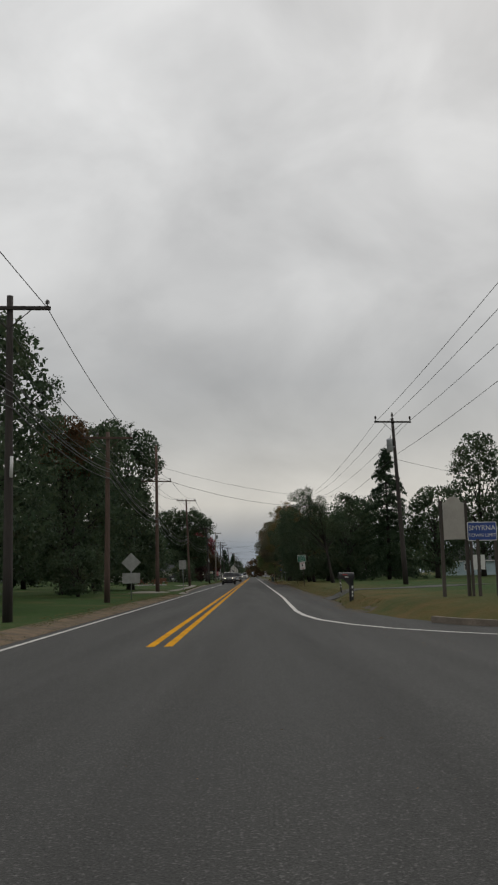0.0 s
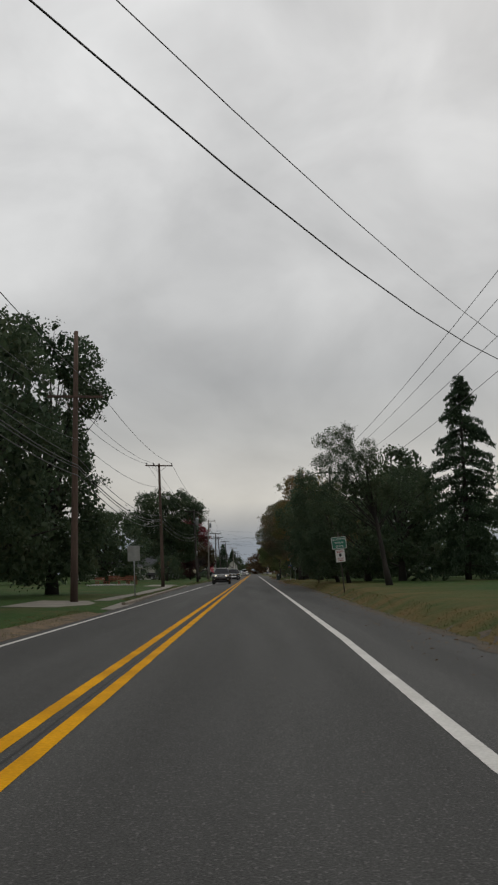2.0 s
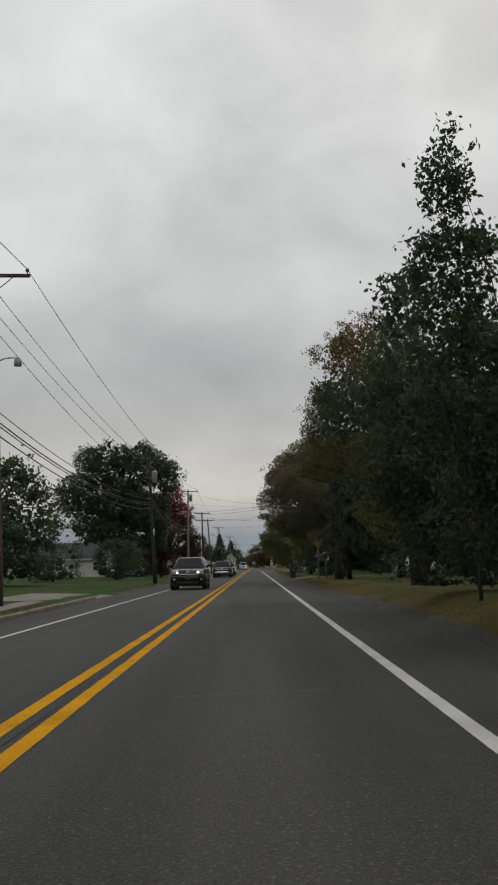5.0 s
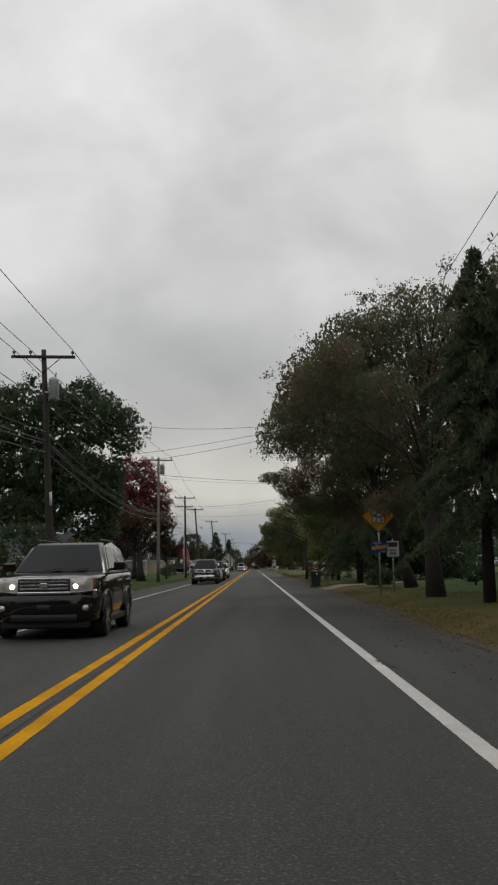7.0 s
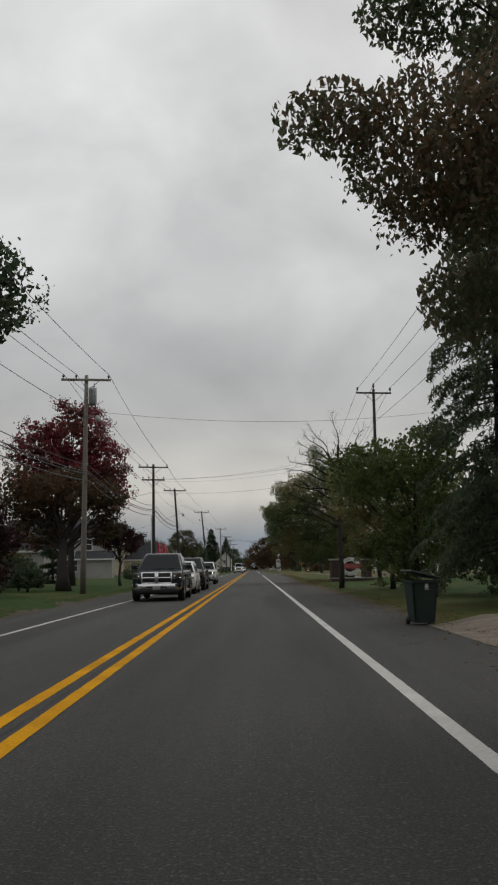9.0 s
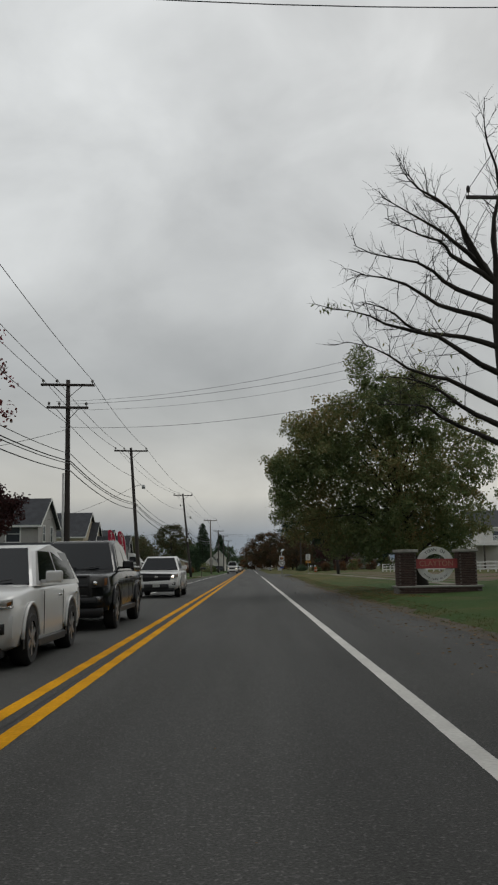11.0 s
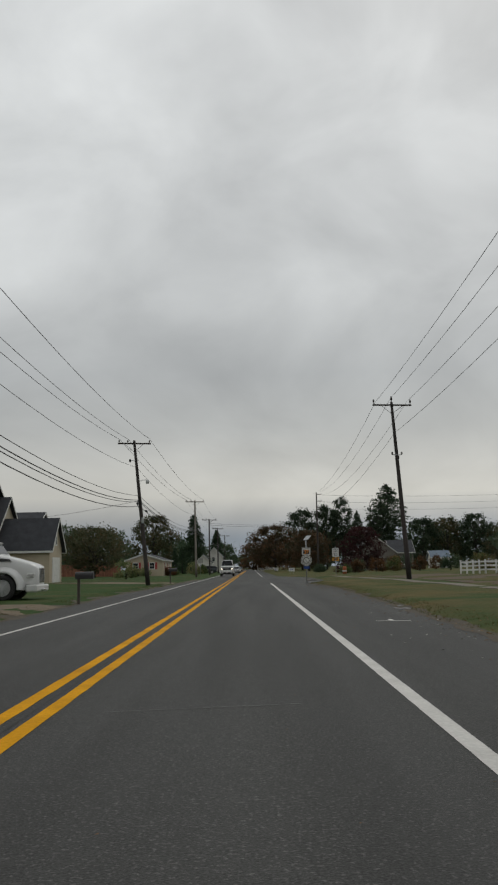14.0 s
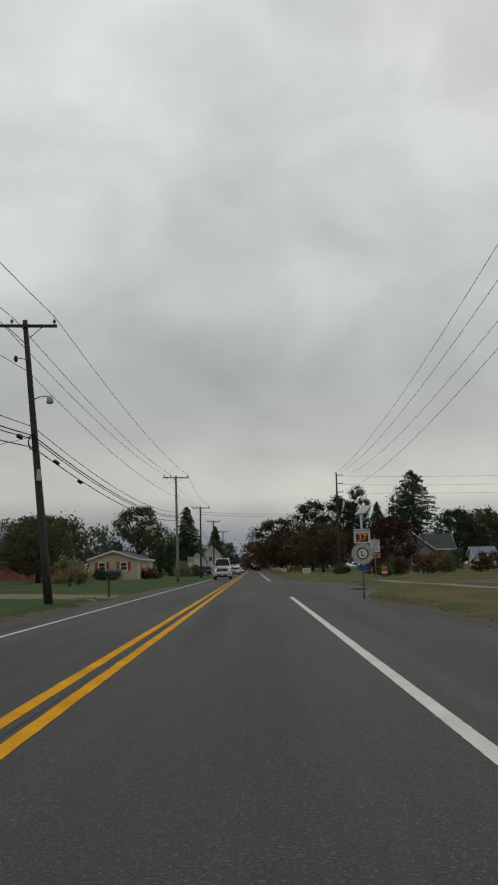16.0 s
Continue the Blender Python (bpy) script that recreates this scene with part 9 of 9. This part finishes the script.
# shrubs in the yards
SHRUBS = ((-17.3, 366.5, 1.3, DARK_GREEN), (-15.6, 365.8, 1.2, MAPLE_GREEN), (-12.6, 372, 1.5, RUST_MIX), (-12.4, 377, 1.3, LIGHT_GREEN), (-10.5, 398, 2.6, MAPLE_GREEN), (-8.8, 402, 1.6, LIGHT_GREEN),
          (-11.0, 232, 1.8, DARK_GREEN), (-13.0, 198, 2.0, DARK_GREEN), (14.5, 352, 1.7, RUST_MIX), (17.5, 356, 2.1, RUST_MIX), (20.5, 360, 2.3, AUTUMN_MIX), (24, 358, 2.0, RUST_MIX), (27, 352, 2.4, DARK_GREEN),
          (30, 345, 2.1, AUTUMN_MIX), (33, 338, 2.4, DARK_GREEN), (12.5, 349, 1.1, LIGHT_GREEN), (13.5, 362, 2.0, MAROON_LEAF), (16.2, 366, 2.0, DARK_GREEN), (22.5, 372, 2.6, RUST_MIX), (26.0, 380, 2.8, DARK_GREEN), (29.5, 374, 2.2, RUST_MIX), (34.5, 366, 2.4, AUTUMN_MIX), (38, 352, 2.6, DARK_GREEN), (18.5, 388, 2.8, MAROON_LEAF), (11.5, 380, 1.6, DARK_GREEN), (6.3, 158, 1.0, DARK_GREEN), (11, 158, 1.3, DARK_GREEN), (-14, 333, 2.2, MAPLE_GREEN))
for k, (x, y, h, mat) in enumerate(SHRUBS):
    broadleaf(x, y, h, h * 0.75, 1800, mat, 200 + k, "low rounded shrub in the yard", base=0.0, trunk_r=0.04, leaf=0.13 if y < 300 else 0.2, clumps=22, low=False)


# ---- verge: dirt edge, grass blades, fallen leaves and grit ----
GRASS_BLADE = leaf_paint("grass_blade", [(0.066, 0.092, 0.026), (0.080, 0.102, 0.030), (0.110, 0.100, 0.042), (0.150, 0.115, 0.055)], 0.7)
FALLEN = leaf_paint("fallen_leaf", [(0.075, 0.050, 0.028), (0.14, 0.085, 0.045), (0.20, 0.12, 0.05), (0.27, 0.19, 0.09)], 0.8)


def dirt_edge(name, edge, y0, y1, side, width, label):
    """A ragged strip of bare soil where the asphalt meets the grass."""
    verts, faces = [], []
    ys = np.arange(y0, y1, 0.5)
    for y in ys:
        y = float(y)
        xe = between(y, edge)
        w_in = 0.12 + 0.22 * noise.noise(Vector((y * 0.7, 3.0, side)))
        w_out = width * (0.55 + 0.75 * noise.noise(Vector((y * 0.35, 7.0, side))) + 0.35 * noise.noise(Vector((y * 1.9, 1.0, side))))
        for d in (-w_in, 0.0, max(0.05, w_out * 0.5), max(0.1, w_out)):
            x = xe + side * d
            verts.append((x, y, max(ground_z(x, y), 0.0 if d <= 0 else -1) + 0.006))
    for j in range(len(ys) - 1):
        for i in range(3):
            a = 4 * j + i
            faces.append((a, a + 1, a + 5, a + 4))
    tagged(new(name, mesh_of(name, verts, faces, SOIL, smooth=True)), label, "verge", kind="structure")


SOIL = paint("leaf_litter_soil", (0.074, 0.054, 0.031), (0.046, 0.038, 0.026), 2.2, 0.95, 0.8, 0.4, world_space=True)
dirt_edge("dirt_edge_2", RIGHT_EDGE, 23, 160, 1, 0.55, "dark soil and leaf litter along the asphalt edge")
dirt_edge("dirt_edge_3", RIGHT_EDGE, 168, 298, 1, 0.6, "dark soil and leaf litter along the asphalt edge")
dirt_edge("dirt_edge_4", LEFT_EDGE, 124, 330, -1, 0.75, "dark soil along the asphalt edge")


def blades(name, edge, side, y0, y1, count, reach, seed, label):
    """Single grass blades standing on the verge, thickest at the road."""
    rng = np.random.default_rng(seed)
    y = rng.uniform(y0, y1, count)
    d = 0.08 + reach * rng.random(count) ** 1.6
    x = np.array([between(b, edge) for b in y]) + side * d
    keep = np.array([noise.noise(Vector((a * 0.8, b * 0.8, 2.0))) > -0.25 for a, b in zip(x, y)])
    x, y = x[keep], y[keep]
    k = len(x)
    z = np.array([ground_z(a, b) for a, b in zip(x, y)])
    h = rng.uniform(0.015, 0.045, k) * (1 + 0.8 * (rng.random(k) < 0.08))
    a = rng.uniform(0, math.tau, k)
    lean = rng.normal(size=(k, 2)) * h[:, None] * 0.45
    w = rng.uniform(0.006, 0.012, k)
    v = np.empty((k, 3, 3))
    v[:, 0] = np.stack([x - np.cos(a) * w, y - np.sin(a) * w, z - 0.01], -1)
    v[:, 1] = np.stack([x + np.cos(a) * w, y + np.sin(a) * w, z - 0.01], -1)
    v[:, 2] = np.stack([x + lean[:, 0], y + lean[:, 1], z + h], -1)
    me = bpy.data.meshes.new(name)
    me.vertices.add(3 * k)
    me.vertices.foreach_set("co", v.ravel())
    me.loops.add(3 * k)
    me.loops.foreach_set("vertex_index", np.arange(3 * k, dtype=np.int32))
    me.polygons.add(k)
    me.polygons.foreach_set("loop_start", np.arange(k, dtype=np.int32) * 3)
    me.polygons.foreach_set("loop_total", np.full(k, 3, dtype=np.int32))
    me.materials.append(GRASS_BLADE)
    me.update(calc_edges=True)
    tagged(new(name, me), label, "grass", kind="stuff")


blades("grass", RIGHT_EDGE, 1, 24, 160, 18000, 0.9, 301, "short green and straw grass blades on the verge")
blades("grass", RIGHT_EDGE, 1, 168, 300, 18000, 0.9, 302, "short green and straw grass blades on the verge")
blades("grass", LEFT_EDGE, -1, 8, 58, 8000, 0.9, 303, "short green grass blades beside the lane")
blades("grass", LEFT_EDGE, -1, 70, 112, 9000, 0.75, 304, "short green grass blades between kerb and sidewalk")
blades("grass", LEFT_EDGE, -1, 124, 300, 18000, 0.9, 305, "short green grass blades beside the lane")


def litter(name, spots, seed, label, size=0.085, material=None):
    """Fallen leaves lying flat; spots: (x0, x1, y0, y1, how many)."""
    rng = np.random.default_rng(seed)
    pos = []
    for x0, x1, y0, y1, k in spots:
        x = x0 + (x1 - x0) * rng.beta(2.2, 1.0, k)
        y = rng.uniform(y0, y1, k)
        for a, b in zip(x, y):
            pos.append((a, b, max(ground_z(a, b), 0.0) + 0.012))
    pos = np.array(pos)
    me = leaf_cards(name, pos, rng.uniform(0.5, 1.2, len(pos)) * size, rng, material or FALLEN, 0.7, 0.0)
    co = np.empty(len(me.vertices) * 3)
    me.vertices.foreach_get("co", co)
    co = co.reshape(-1, 4, 3)
    c = pos[:, None, 2]
    co[:, :, 2] = c + (co[:, :, 2] - c) * 0.22 + 0.004
    me.vertices.foreach_set("co", co.ravel())
    me.update()
    tagged(new(name, me), label, "leaves", kind="stuff")


litter("fallen_leaves", [(2.2, 4.2, 24, 60, 500), (2.6, 4.6, 60, 110, 900), (2.2, 4.3, 110, 160, 2600), (2.4, 4.6, 160, 205, 1500), (2.3, 5.2, 205, 240, 2600), (3.6, 6.5, 212, 232, 2500), (3.2, 5.6, 240, 300, 1200),
                         (3.5, 8.0, 140, 160, 2600), (-5.2, -6.6, 20, 60, 700), (-6.2, -8.5, 120, 250, 1800)], 401, "brown fallen leaves scattered on the shoulder and grass")
litter("road_grit", [(-4.6, 4.0, -2, 300, 900), (2.0, 3.6, 8, 60, 700)], 402, "small dark grit and leaf scraps on the asphalt", 0.035)

PALE_CHIP = paint("pale_stone_chip", (0.34, 0.33, 0.30), (0.16, 0.155, 0.14), 3, 0.9, island=0.3)
litter("stone_chips", [(2.1, 4.0, 222, 238, 420), (2.3, 4.4, 212, 222, 160), (2.4, 4.6, 238, 262, 180)], 403, "pale and dark stone chips strewn over the shoulder", 0.075, PALE_CHIP)


# scuffs and old paint marks on the lane
SCUFF = paint("scuffed_paint", (0.15, 0.147, 0.14), (0.09, 0.09, 0.086), 9, 0.8, 0.2, 0.3, world_space=True, contrast=(0.4, 0.6))
TAR = paint("tar_patch", (0.014, 0.014, 0.014), (0.026, 0.025, 0.024), 6, 0.9, 0.3, 0.3, world_space=True)
for k, (x0, y0, x1, y1, w, mat) in enumerate(((-0.75, 25.2, 0.95, 25.9, 0.018, SCUFF), (0.35, 221.2, 1.0, 221.0, 0.014, SCUFF),
                                           (1.02, 221.1, 1.18, 219.6, 0.018, SCUFF), (1.72, 125.5, 1.80, 124.6, 0.10, TAR), (2.4, 161.8, 2.9, 162.4, 0.08, TAR), (-1.2, 238.4, 0.6, 238.7, 0.018, SCUFF), (-0.8, 88.2, 0.7, 88.5, 0.016, SCUFF),
                                           (0.9, 104.6, 1.0, 103.8, 0.07, TAR), (-0.6, 199.4, 0.3, 199.2, 0.016, SCUFF))):
    pts = [(x0 + (x1 - x0) * i / 8 + 0.03 * noise.noise(Vector((k, i * 0.9, 0))), y0 + (y1 - y0) * i / 8 + 0.05 * noise.noise(Vector((k, i * 0.9, 4)))) for i in range(9)]
    ribbon("scuff_mark_%d" % (k + 1), pts, w, mat, "faint scuff mark on the asphalt", z=0.005, wear=w * 0.4)


# wet hollow, drain slab and a painted corner at the side entrance
PUDDLE = paint("wet_asphalt", (0.020, 0.020, 0.021), (0.030, 0.029, 0.028), 3, 0.45, world_space=True)
PUDDLE.node_tree.nodes["Principled BSDF"].inputs["Specular IOR Level"].default_value = 0.25
for k, (x, y, rx, ry) in enumerate(((4.55, 256.8, 0.24, 0.75), (4.8, 258.4, 0.15, 0.4))):
    pts = [(x + rx * math.cos(a) * (1 + 0.35 * noise.noise(Vector((math.cos(a), math.sin(a), k + 3.0)))), y + ry * math.sin(a) * (1 + 0.3 * noise.noise(Vector((math.cos(a), math.sin(a), k + 8.0)))), 0.005) for a in [math.tau * i / 24 for i in range(24)]]
    tagged(new("puddle_%d" % (k + 1), mesh_of("puddle", pts, [tuple(range(24))], PUDDLE)), "shallow puddle on the shoulder", "water", kind="structure")
ribbon("parking_mark_1", [(2.95, 250.9), (3.3, 250.85), (3.75, 250.8)], 0.10, WHITE_LINE, "short white painted mark on the shoulder")
ribbon("parking_mark_2", [(3.35, 250.95), (3.36, 251.5)], 0.10, WHITE_LINE, "short white painted mark on the shoulder")
drain = thing("drain_slab", pose(5.65, 311.2, 0.0), "pale concrete drain slab at the side entrance", "drain")
box("slab", -0.5, 0.5, -0.35, 0.35, -0.02, 0.09, CONCRETE, drain, bevel=0.02)
box("grate", -0.3, 0.3, -0.37, -0.345, 0.01, 0.07, BLACK_PLASTIC, drain)

# tar seam between the centre stripes
ribbon("centre_seam_1", run(lambda q: -1.838 + 0.015 * noise.noise(Vector((q * 0.6, 2.0, 0))), 10.3, 330, 0.4), 0.022, TAR, "dark tar seam between the centre stripes", z=0.0035, wear=0.02)
